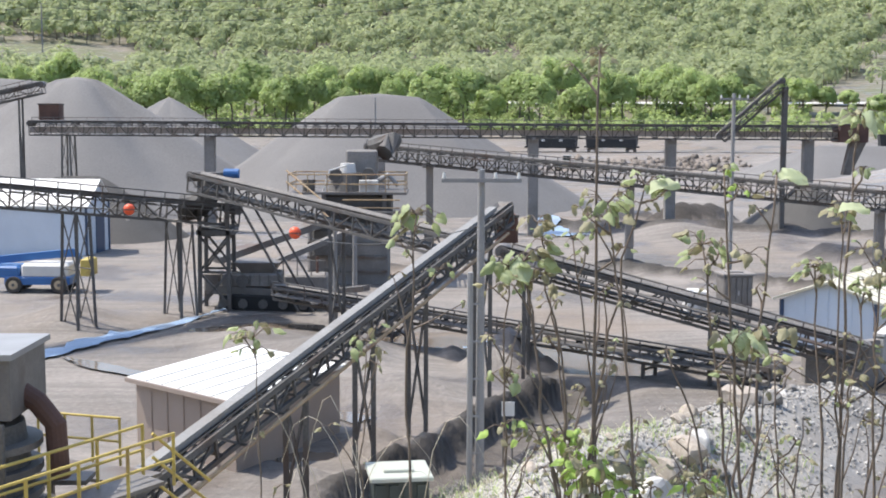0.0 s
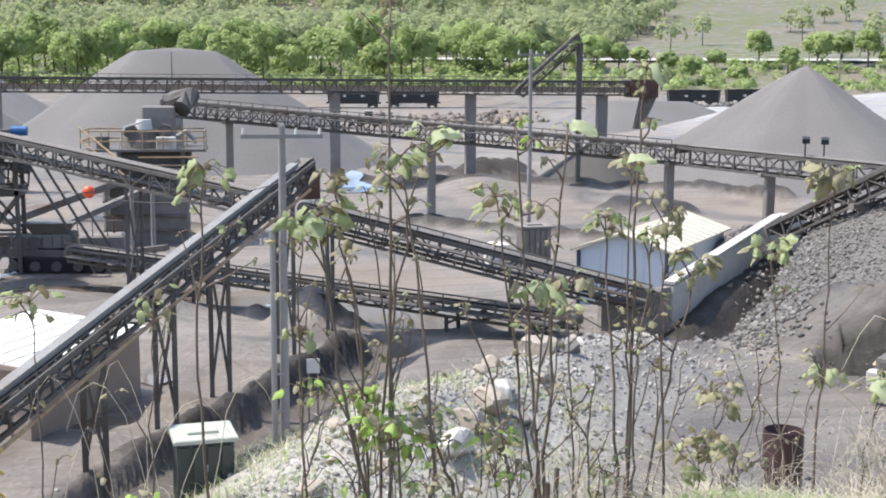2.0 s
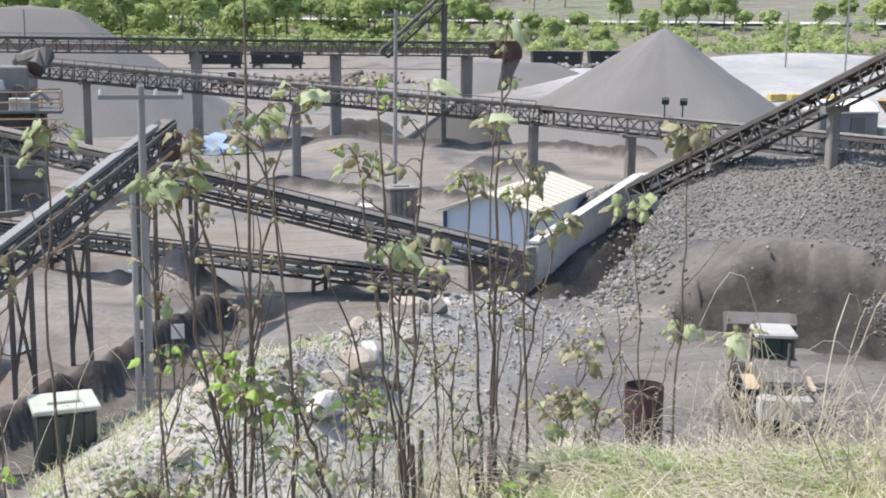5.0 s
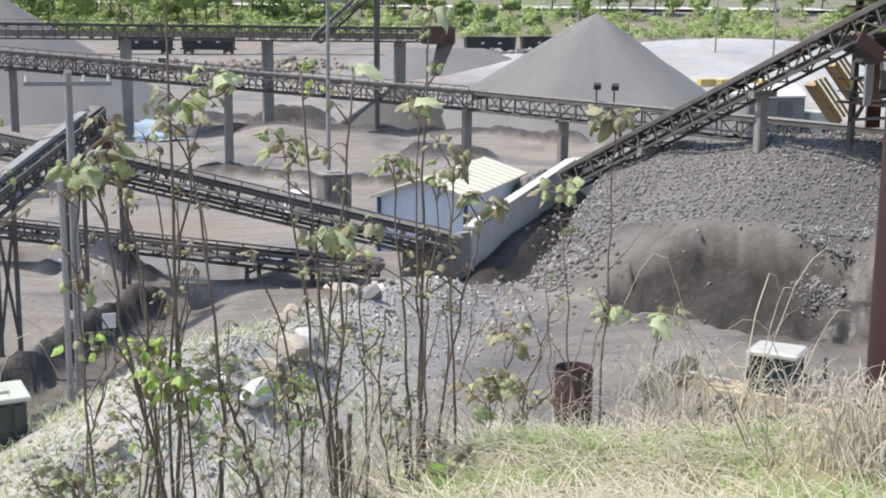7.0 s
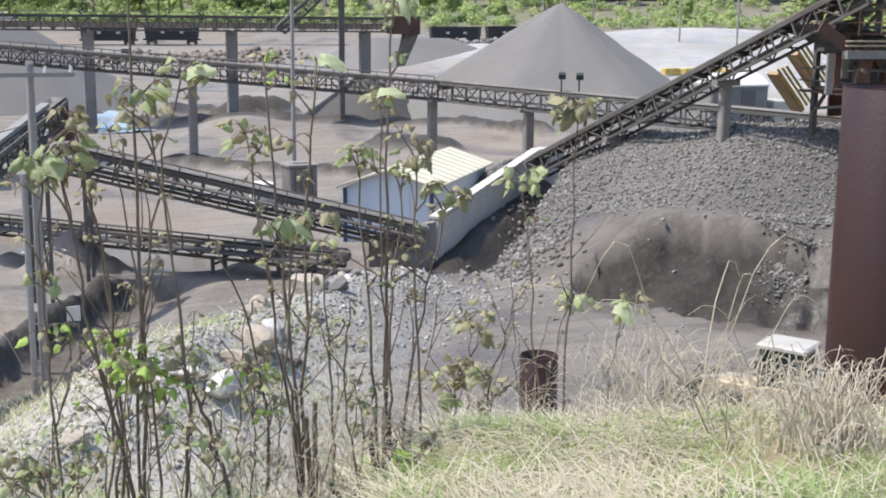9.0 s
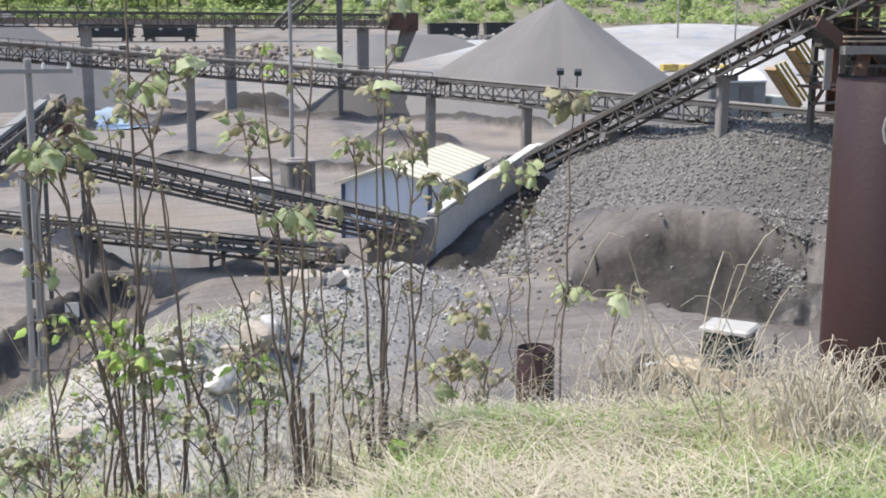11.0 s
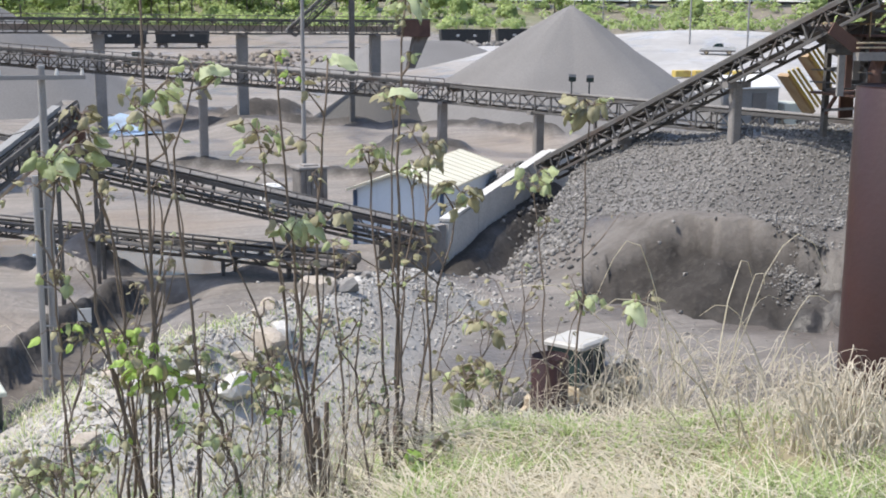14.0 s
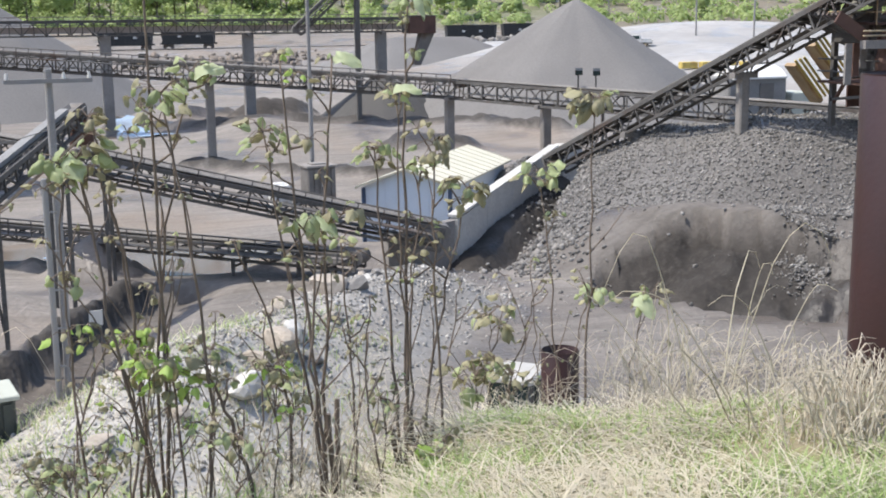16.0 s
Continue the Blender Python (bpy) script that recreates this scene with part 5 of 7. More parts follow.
def cable(points, r, label):
    """A hanging wire through points."""
    pts = []
    for a, b in zip(points, points[1:]):
        a, b = Vector(a), Vector(b)
        for k in range(12):
            p = a.lerp(b, k / 12)
            p.z -= 0.03 * (b - a).length * 4 * (k / 12) * (1 - k / 12)
            pts.append(p)
    pts.append(Vector(points[-1]))
    mid_ = pts[0]
    return single("cable", Build().path(pts, r, r, 5), "wire", tuple(mid_), label, "cable", "overhead cables")


cable([(-26, 56.5, 8.0), (-13.7, 53.1, 6.5)], 0.015, "thin dark overhead cable with marker balls")
cable([(-13.7, 53.1, 6.5), (-6.1, 49.4, 5.8), (0.95, 35.2, 7.4)], 0.015, "thin dark overhead cable with marker balls")
for p in ((-13.7, 53.1, 6.5), (-6.1, 49.4, 5.85)):
    ball = Build()
    rings, n = 8, 16
    ball.add([(p[0] + 0.25 * math.sin(math.pi * i / rings) * math.cos(2 * math.pi * j / n), p[1] + 0.25 * math.sin(math.pi * i / rings) * math.sin(2 * math.pi * j / n), p[2] + 0.25 * math.cos(math.pi * i / rings)) for i in range(rings + 1) for j in range(n)],
             [(i * n + j, (i + 1) * n + j, (i + 1) * n + (j + 1) % n, i * n + (j + 1) % n) for i in range(rings) for j in range(n)])
    ob = thing("marker_ball", p, "orange aerial marker ball on a cable", "marker ball", "marker balls")
    part("shell", ball, "orange", ob, smooth=True)
    part("clamp_band", Build().tube((p[0], p[1], p[2] - 0.02), (p[0], p[1], p[2] + 0.02), 0.256, n=20), "wire", ob)
for k, z in enumerate((64, 60, 55)):
    cable([(-420, 640, z + 18), (-183, 571, z + 0), (60, 660, z + 26), (330, 760, z + 60)], 0.12, "distant power line across the wooded hill")


# ---- vehicles and machines ----
def wheel(parent, x, y, r, w, local=True):
    t = part("wheel", Build().tube((-w / 2, 0, 0), (w / 2, 0, 0), r * 0.55, n=16), "tan", parent, local=True)
    t.location = (x, y, r)
    ty = Build()
    n = 24
    prof = [(-w / 2, 0.56), (-w / 2, 0.93), (-w / 2 * 0.8, 1.0), (w / 2 * 0.8, 1.0), (w / 2, 0.93), (w / 2, 0.56)]
    pts = [(a, math.cos(2 * math.pi * i / n) * r * (q - (0.03 if i % 2 and q == 1.0 else 0)), math.sin(2 * math.pi * i / n) * r * (q - (0.03 if i % 2 and q == 1.0 else 0))) for i in range(n) for a, q in prof]
    m = len(prof)
    ty.add(pts, [(i * m + k, i * m + (k + 1) % m, ((i + 1) % n) * m + (k + 1) % m, ((i + 1) % n) * m + k) for i in range(n) for k in range(m)])
    part("tyre", ty, "tyre", t, local=True)
    part("hub", Build().tube((-w / 2 - 0.03, 0, 0), (w / 2 + 0.03, 0, 0), r * 0.2, n=10), "dark_steel", t, local=True)
    return t


def wheel_loader(label):
    """Articulated loader, front towards +y."""
    ob = thing("wheel_loader", (0, 0, 0), label, "wheel loader")
    b = Build()
    b.add([(-0.75, -3.2, 0.95), (0.75, -3.2, 0.95), (0.8, -0.5, 0.8), (-0.8, -0.5, 0.8), (-0.7, -3.1, 2.0), (0.7, -3.1, 2.0), (0.78, -0.7, 2.25), (-0.78, -0.7, 2.25)], BOX)
    part("engine_hood", b, "steel", ob, local=True)
    part("counterweight", Build().cut_box(-0.95, -3.55, 0.75, 0.95, -3.0, 1.55, 0.1), "dusty_white", ob, "pale dusty counterweight", local=True)
    part("grille", Build().box(-0.5, -3.24, 1.25, 0.5, -3.14, 1.9), "dark_steel", ob, local=True)
    part("exhaust", Build().tube((0.35, -1.6, 2.1), (0.35, -1.6, 3.0), 0.06, n=10), "dark_steel", ob, local=True)
    part("chassis", Build().cut_box(-0.5, -2.8, 0.5, 0.5, 2.0, 1.05, 0.08), "dark_steel", ob, local=True)
    for sx in (-1, 1):
        part("fender", Build().add([(sx * 0.72, -2.35, 1.5), (sx * 1.22, -2.35, 1.5), (sx * 1.22, -0.75, 1.55), (sx * 0.72, -0.75, 1.55), (sx * 0.72, -2.2, 1.62), (sx * 1.22, -2.2, 1.62), (sx * 1.22, -0.9, 1.66), (sx * 0.72, -0.9, 1.66)], BOX), "tan", ob, local=True)
        part("step", Build().box(sx * 0.75, -0.6, 0.55, sx * 1.05, 0.1, 0.62), "dark_steel", ob, local=True)
    cab = part("cab", Build().cut_box(-0.68, -0.85, 1.05, 0.68, 0.65, 1.75, 0.05), "tan", ob, local=True)
    part("window", Build().cut_box(-0.62, -0.8, 1.76, 0.62, 0.6, 3.02, 0.03), "glass", cab, "dark green tinted cab glass", local=True)
    for sx in (-0.65, 0.65):
        for y0 in (-0.82, -0.1, 0.62):
            part("pillar", Build().bar((sx, y0, 1.7), (sx * 0.97, y0 * 0.95, 3.06), 0.08), "dark_steel", cab, local=True)
    part("roof", Build().cut_box(-0.76, -0.98, 3.04, 0.76, 0.76, 3.22, 0.08), "dusty_white", cab, "dusty white cab roof", local=True)
    part("mirror", Build().box(-1.05, 0.55, 2.3, -0.95, 0.62, 2.65), "black", cab, local=True)
    part("front_frame", Build().cut_box(-0.55, 0.75, 0.6, 0.55, 2.2, 1.7, 0.1), "tan", ob, local=True)
    arm = part("lift_arm", Build().bar((-0.42, 1.2, 1.6), (-0.42, 3.0, 0.75), 0.16, 0.3).bar((0.42, 1.2, 1.6), (0.42, 3.0, 0.75), 0.16, 0.3).bar((-0.42, 2.3, 1.08), (0.42, 2.3, 1.08), 0.14), "tan", ob, local=True)
    bk = Build()
    prof = [(2.95, 1.25), (2.85, 0.65), (3.1, 0.2), (4.0, 0.16), (4.0, 0.22), (3.16, 0.28), (2.95, 0.68), (3.03, 1.25)]
    bk.prism(prof, -1.3, 1.3)
    side = [(2.95, 1.25), (2.85, 0.65), (3.1, 0.2), (4.0, 0.16), (3.5, 1.15)]
    bk.prism(side, -1.34, -1.29)
    bk.prism(side, 1.29, 1.34)
    part("bucket", bk, "steel", arm, "worn steel bucket", local=True)
    part("tilt_cylinder", Build().tube((0, 1.5, 1.7), (0, 2.9, 1.15), 0.08, n=10), "galv", arm, local=True)
    wheels = [wheel(ob, sx * 0.98, y0, 0.75, 0.5) for sx in (-1, 1) for y0 in (-1.55, 1.5)]
    return ob, arm, wheels


loader, lift_arm, loader_wheels = wheel_loader("dusty white and tan wheel loader working the gravel")
parked = copy_thing(loader, pose(24.5, 247, ground(24.5, 247), 0, 0, 78))
loader.scale = (0.76, 0.76, 0.76)
parked["label"] = "distant tan wheel loader parked near the rail cars"


def pickup():
    ob = thing("pickup_truck", (0, 0, 0), "silver pickup truck driving on pale gravel", "pickup truck")
    body = Build().prism([(-2.8, 0.55), (-2.8, 1.15), (-0.9, 1.15), (-0.9, 1.2), (0.9, 1.2), (2.6, 1.1), (2.8, 0.85), (2.8, 0.5)], -0.95, 0.95)
    part("body", body, "white", ob, "silver-white body", local=True)
    part("lower_sill", Build().box(-0.97, -2.75, 0.45, 0.97, 2.75, 0.72), "steel", ob, local=True)
    part("cab", Build().prism([(-0.95, 1.2), (-0.75, 1.85), (0.35, 1.87), (1.1, 1.2)], -0.85, 0.85), "white", ob, local=True)
    for s in (-0.862, 0.862):
        part("side_window", Build().prism([(-0.8, 1.25), (-0.66, 1.76), (0.3, 1.78), (0.9, 1.25)], s - 0.006, s + 0.006), "glass", ob, local=True)
    part("windscreen", Build().add([(-0.75, 0.42, 1.82), (0.75, 0.42, 1.82), (0.78, 1.1, 1.26), (-0.78, 1.1, 1.26)], [(0, 1, 2, 3)]), "glass", ob, local=True)
    part("bed", Build().box(-0.8, -2.7, 1.12, 0.8, -1.05, 1.17), "black", ob, local=True)
    for s in (-0.6, 0.6):
        part("headlight", Build().box(s - 0.15, 2.76, 0.85, s + 0.15, 2.83, 1.0), "pale_top", ob, local=True)
    part("bumper", Build().cut_box(-0.95, 2.75, 0.45, 0.95, 2.95, 0.7, 0.04), "galv", ob, local=True)
    ws = [wheel(ob, sx * 0.86, y0, 0.38, 0.26) for sx in (-1, 1) for y0 in (-1.75, 1.8)]
    return ob, ws


truck, truck_wheels = pickup()


def boom_lift():
    x, y = -23.6, 73.6
    g = ground(x, y)
    ob = thing("boom_lift", (x, y, g), "blue and white boom lift parked in the yard", "boom lift")
    part("chassis", Build().cut_box(x - 2.6, y - 1.0, g + 0.5, x + 1.3, y + 1.0, g + 1.0, 0.1), "blue", ob)
    part("turret", Build().cut_box(x - 1.6, y - 0.95, g + 1.0, x + 1.2, y + 0.95, g + 1.75, 0.15), "white", ob, "white engine cover")
    part("counterweight", Build().cut_box(x - 3.4, y - 0.9, g + 0.9, x - 1.7, y + 0.9, g + 1.6, 0.12), "blue", ob)
    part("boom", Build().bar((x - 4.5, y, g + 1.75), (x + 1.4, y, g + 2.35), 0.4, 0.45), "blue", ob)
    part("boom_tip", Build().bar((x + 1.4, y, g + 2.3), (x + 2.1, y, g + 1.4), 0.25, 0.3), "blue", ob)
    part("basket", Build().cut_box(x + 1.9, y - 0.8, g + 1.0, x + 2.5, y + 0.8, g + 2.0, 0.05), "yellow", ob)
    for sx in (-2.0, 0.7):
        for sy in (-0.95, 0.95):
            w = wheel(ob, sx, sy, 0.5, 0.4)
            w.rotation_euler = (0, 0, math.pi / 2)
            w.location = (sx, sy, 0.5)


boom_lift()


def light_plant():
    x, y = -27.0, 104.5
    g = ground(x, y)
    ob = thing("skid_machine", (x, y, g), "small dark tracked machine standing in the yard", "machine")
    part("body", Build().cut_box(x - 0.9, y - 0.9, g + 0.3, x + 0.8, y + 0.9, g + 1.3, 0.12), "dark_steel", ob)
    part("hood", Build().cut_box(x - 0.5, y - 0.7, g + 1.3, x + 0.4, y + 0.6, g + 1.9, 0.1), "steel", ob)
    for s in (-0.9, 0.9):
        part("track", Build().cut_box(x - 1.0, y + s - 0.2, g, x + 1.0, y + s + 0.2, g + 0.6, 0.15), "black", ob)
    part("mast", Build().bar((x - 0.2, y, g + 1.8), (x - 0.25, y, g + 2.8), 0.12), "dark_steel", ob)


light_plant()


def rail_car(label):
    ob = thing("hopper_car", (0, 0, 0), label, "rail car", "hopper cars on the siding")
    body = Build().add([(-6.0, -1.45, 1.0), (6.0, -1.45, 1.0), (6.0, 1.45, 1.0), (-6.0, 1.45, 1.0), (-6.3, -1.5, 4.2), (6.3, -1.5, 4.2), (6.3, 1.5, 4.2), (-6.3, 1.5, 4.2)], BOX)
    part("body", body, "rail_car", ob, local=True)
    part("top_sill", Build().box(-6.4, -1.6, 4.1, 6.4, -1.48, 4.35), "rail_car", ob, local=True)
    for k in range(9):
        x = -5.0 + k * 1.25
        part("rib", Build().bar((x, -1.56, 1.4), (x, -1.56, 4.15), 0.14), "rail_car", ob, local=True)
    for x in (-2.6, 1.8):
        part("marking", Build().box(x, -1.56, 2.6, x + 0.9, -1.53, 3.1), "white", ob, "faded white marking bar", local=True)
    part("sill", Build().box(-6.6, -0.4, 1.0, 6.6, 0.4, 1.35), "rail_car", ob, local=True)
    for x in (-4.6, 4.6):
        bg = part("bogie", Build().box(x - 1.2, -1.0, 0.5, x + 1.2, 1.0, 0.95), "dark_steel", ob, local=True)
        for dx in (-0.85, 0.85):
            part("wheel", Build().tube((x + dx, -0.95, 0.45), (x + dx, -0.8, 0.45), 0.45, n=16), "steel", bg, local=True)
    part("ladder", Build().bar((6.2, -1.55, 1.5), (6.2, -1.55, 4.2), 0.06).bar((5.8, -1.55, 1.5), (5.8, -1.55, 4.2), 0.06), "galv", ob, local=True)
    return ob


car = rail_car("black open hopper rail car on a siding")
TURN = math.atan2(-12, 89)
for k, x in enumerate((26.2, 40.4, 107.7, 121.8, 135.9)):
    y = 299.2 - (x - 29) * 12 / 89
    m = pose(x, y, ground(x, y) + 0.2, 0, 0, math.degrees(TURN))
    if k == 0:
        car.matrix_basis = m
    else:
        copy_thing(car, m)
for s in (-0.72, 0.72):
    single("rail", Build().bar((-20, 306 + s, ground(0, 303) + 0.12), (240, 271 + s, ground(120, 288) + 0.12), 0.08, 0.15), "steel", (0, 303, ground(0, 303)), "steel rail of the siding", "rail", "rails", "structure")

# yellow barrier on the pale ground
bx, by = 92.0, 150.0
bz = ground(bx, by)
ob = thing("barrier", (bx, by, bz), "long low yellow barrier on pale gravel", "barrier")
for k in range(4):
    part("section", Build().cut_box(bx - 5.5 + k * 2.6, by - 0.4 + k * -0.9, bz - 0.2, bx - 3.0 + k * 2.6, by + 0.4 - k * 0.9 + 0.3, bz + 0.7, 0.1), "yellow", ob)


# ---- rusted pipes in the foreground ----
def open_pipe(name, x, y, z0, z1, r, wall_, label, mat):
    ob = thing(name, (x, y, z0), label, "pipe")
    n = 40
    ring = [(math.cos(2 * math.pi * i / n), math.sin(2 * math.pi * i / n)) for i in range(n)]
    ri = r - wall_
    pts = [(x + c * q, y + s * q, z) for q, z in ((r, z0), (r, z1 - 0.01), (r - 0.008, z1), (ri + 0.008, z1), (ri, z1 - 0.01), (ri, z0 + 0.1)) for c, s in ring]
    f = [(k * n + i, k * n + (i + 1) % n, (k + 1) * n + (i + 1) % n, (k + 1) * n + i) for k in range(5) for i in range(n)]
    part("shell", Build().add(pts, f), mat, ob, smooth=True)
    part("fill", Build().tube((x, y, z0 + 0.05), (x, y, z1 - min(0.35, (z1 - z0) * 0.4)), ri, n=24), "dark_steel", ob)
    return ob


stub = open_pipe("pipe_stub", 3.9, 8.42, 6.7, 7.79, 0.15, 0.012, "short rusted open steel pipe with a sapling in it", "pipe")
big = open_pipe("steel_pipe", 4.22, 4.86, 8.2, 10.09, 0.29, 0.014, "large red-brown rusted steel pipe standing in dry grass", "pipe")
loop = Build()
loop.path([(4.22 + 0.31 * math.cos(a) , 4.86 + 0.31 * math.sin(a), 9.86 + 0.1 * math.sin(q)) for q, a in zip(np.linspace(0, 2 * math.pi, 13), -2.2 + 0.22 * np.cos(np.linspace(0, 2 * math.pi, 13)))], 0.008, 0.008, 6)
part("wire_loop", loop, "galv", big, "pale wire loop")


# ---- water ----
def puddle(x, y, a, b, turn, level):
    n = 48
    c, s = math.cos(turn), math.sin(turn)
    if b > 5:
        c, s = math.cos(-0.4), math.sin(-0.4)
    rim = []
    for i in range(n):
        t = 2 * math.pi * i / n
        k = 1 + 0.14 * math.sin(3 * t + x) + 0.08 * math.sin(5 * t + y) + 0.05 * math.sin(11 * t)
        u, v = math.cos(t) * a * k, math.sin(t) * b * k
        rim.append((x + u * c - v * s, y + u * s + v * c, level))
    ob = new("puddle", Build().add([(x, y, level)] + rim, [(0, 1 + i, 1 + (i + 1) % n) for i in range(n)]).mesh("puddle", (x, y, level)))
    ob.location = (x, y, level)
    ob.data.materials.append(M["water"])
    tagged(ob, "shallow muddy puddle reflecting the sky", "puddle", "puddles in the yard", "structure")


for row in PUDDLES:
    if row[3] < 5:
        puddle(*row)


def sky_strip(points, width, label):
    """A strip along the ground, coloured blue for the sky that water reflects."""
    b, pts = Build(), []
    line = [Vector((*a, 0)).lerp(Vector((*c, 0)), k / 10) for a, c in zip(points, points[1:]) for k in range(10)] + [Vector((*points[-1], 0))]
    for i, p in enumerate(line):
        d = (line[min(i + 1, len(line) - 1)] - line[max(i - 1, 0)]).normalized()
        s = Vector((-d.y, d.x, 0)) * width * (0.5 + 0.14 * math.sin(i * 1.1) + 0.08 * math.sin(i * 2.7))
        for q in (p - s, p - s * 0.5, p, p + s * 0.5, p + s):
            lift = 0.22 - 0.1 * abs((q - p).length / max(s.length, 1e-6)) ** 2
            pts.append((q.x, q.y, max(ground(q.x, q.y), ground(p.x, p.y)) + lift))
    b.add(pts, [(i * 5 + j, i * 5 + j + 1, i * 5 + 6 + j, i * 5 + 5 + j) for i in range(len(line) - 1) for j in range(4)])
    single("lay_flat_hose", b, "sky_blue", (points[0][0], points[0][1], ground(*points[0])), label, "hose", "", "", True)


# reflected sky on ditch, puddle and pond, laid as blue-coloured strips
sky_strip([(-19.5, 50.0), (-18.0, 53.0), (-16.6, 57.2), (-14.4, 61.2), (-12.2, 65.8)], 0.95, "blue strip painted as sky reflected in the yard's ditch")
sky_strip([(9.4, 117.0), (10.4, 113.0), (12.0, 109.0)], 2.4, "pale blue sheet painted as sky reflected in a yard puddle")
sky_strip([(1.3, 56.8), (2.2, 58.2), (2.9, 59.8)], 1.1, "short blue strip painted as sky reflected at the pond's edge")


# ---- stones ----
def stones(name, count, where, low, high, label, seed, material="stone", power=2.5):
    """Loose broken stones, strewn where where() says."""
    rng = np.random.default_rng(seed)
    xy = where(rng, count)
    z = lay(xy[:, 0], xy[:, 1])[0]
    n = len(xy)
    size = low + (high - low) * rng.random(n) ** power
    unit = np.array([(x, y, w) for w in (-1, 1) for x, y in ((-1, -1), (1, -1), (1, 1), (-1, 1))], float) * 0.5
    v = unit[None] * (0.6 + 0.7 * rng.random((n, 8, 3))) * size[:, None, None]
    v *= (0.7 + 0.6 * rng.random((n, 1, 3)))
    q = rng.normal(size=(n, 4))
    q /= np.linalg.norm(q, axis=1, keepdims=True)
    w, x, y, zz = q.T
    R = np.stack([1 - 2 * (y * y + zz * zz), 2 * (x * y - w * zz), 2 * (x * zz + w * y), 2 * (x * y + w * zz), 1 - 2 * (x * x + zz * zz), 2 * (y * zz - w * x), 2 * (x * zz - w * y), 2 * (y * zz + w * x), 1 - 2 * (x * x + y * y)], -1).reshape(-1, 3, 3)
    v = np.einsum("nij,nkj->nki", R, v) + np.concatenate([xy, (z + size * 0.12)[:, None]], 1)[:, None]
    me = bpy.data.meshes.new(name)
    faces = (np.arange(n)[:, None, None] * 8 + np.array(BOX)[None]).reshape(-1, 4)
    me.vertices.add(n * 8)
    me.vertices.foreach_set("co", v.astype(np.float32).ravel())
    me.loops.add(faces.size)
    me.loops.foreach_set("vertex_index", faces.astype(np.int32).ravel())
    me.polygons.add(len(faces))
    me.polygons.foreach_set("loop_start", np.arange(0, faces.size, 4, dtype=np.int32))
    me.update(calc_edges=True)
    me.validate()
    me.materials.append(M[material])
    ob = new(name, me)
    tagged(ob, label, "stones", kind="stuff")


def along(line, spread):
    def where(rng, n):
        p = np.array(line)[:, :2]
        k = rng.integers(0, len(p) - 1, n)
        t = rng.random((n, 1))
        return p[k] * (1 - t) + p[k + 1] * t + rng.normal(size=(n, 2)) * spread
    return where


def on_heap(rng, n):
    xy = np.stack([rng.uniform(21, 45, n * 4), rng.uniform(36, 62, n * 4)], -1)
    keep = lay(xy[:, 0], xy[:, 1])[4] > 0.5
    return xy[keep][:n]


stones("spur_stones", 17000, along(SPUR, 2.0), 0.02, 0.11, "loose pale grey stones on the gravel spur", 3, "pale_stone", 4.0)
stones("heap_stones", 34000, on_heap, 0.035, 0.115, "coarse grey broken stone covering the heap", 4)
stones("rubble_spill", 1300, lambda rng, n: np.array((27.0, 37.2)) + rng.normal(size=(n, 2)) * np.array((0.5, 0.5)), 0.03, 0.1, "grey rubble spilled on the bench", 7)
stones("yard_stones", 350, along([(12, 26, 0), (18, 33, 0), (22, 42, 0), (20, 46, 0)], 3.0), 0.03, 0.14, "small stones strewn on the haul road", 5)
stones("wall_stones", 900, along([(19.5, 45.0, 0), (21, 46, 0), (26, 56, 0)], 0.9), 0.08, 0.22, "broken stones at the foot of the retaining wall", 6)
stones("rail_rubble", 500, along([(95, 262, 0), (128, 258, 0)], 4.0), 0.4, 1.4, "grey rubble near the rail cars", 8)


stones("brown_rubble", 420, along([(30, 262, 0), (44, 258, 0), (58, 262, 0)], 4.5), 0.3, 1.3, "brown and grey rubble heaped near the rail cars", 9, "rubble", 2.0)


def boulder(x, y, size, label, seed, material="pale_rock"):
    bm = bmesh.new()
    bmesh.ops.create_icosphere(bm, subdivisions=3, radius=1.0)
    rng = random.Random(seed)
    planes = [(Vector((rng.gauss(0, 1), rng.gauss(0, 1), rng.gauss(0, 1))).normalized(), rng.uniform(0.5, 0.85)) for _ in range(11)]
    for v in bm.verts:
        for nrm, d in planes:
            over = v.co.dot(nrm) - d
            if over > 0:
                v.co -= nrm * over
        v.co *= 1 + 0.06 * noise.noise(v.co * 3 + Vector((seed, 0, 0)))
        v.co = Vector((v.co.x * size * rng.uniform(0.99, 1.01), v.co.y * size * 0.8, v.co.z * size * 0.62))
    me = bpy.data.meshes.new("boulder")
    bm.to_mesh(me)
    bm.free()
    me.materials.append(M[material])
    ob = new("boulder", me)
    ob.location = (x, y, ground(x, y) + size * 0.2)
    ob.rotation_euler = (0, 0, rng.uniform(0, 6))
    tagged(ob, label, "rock", "rocks on the spur")


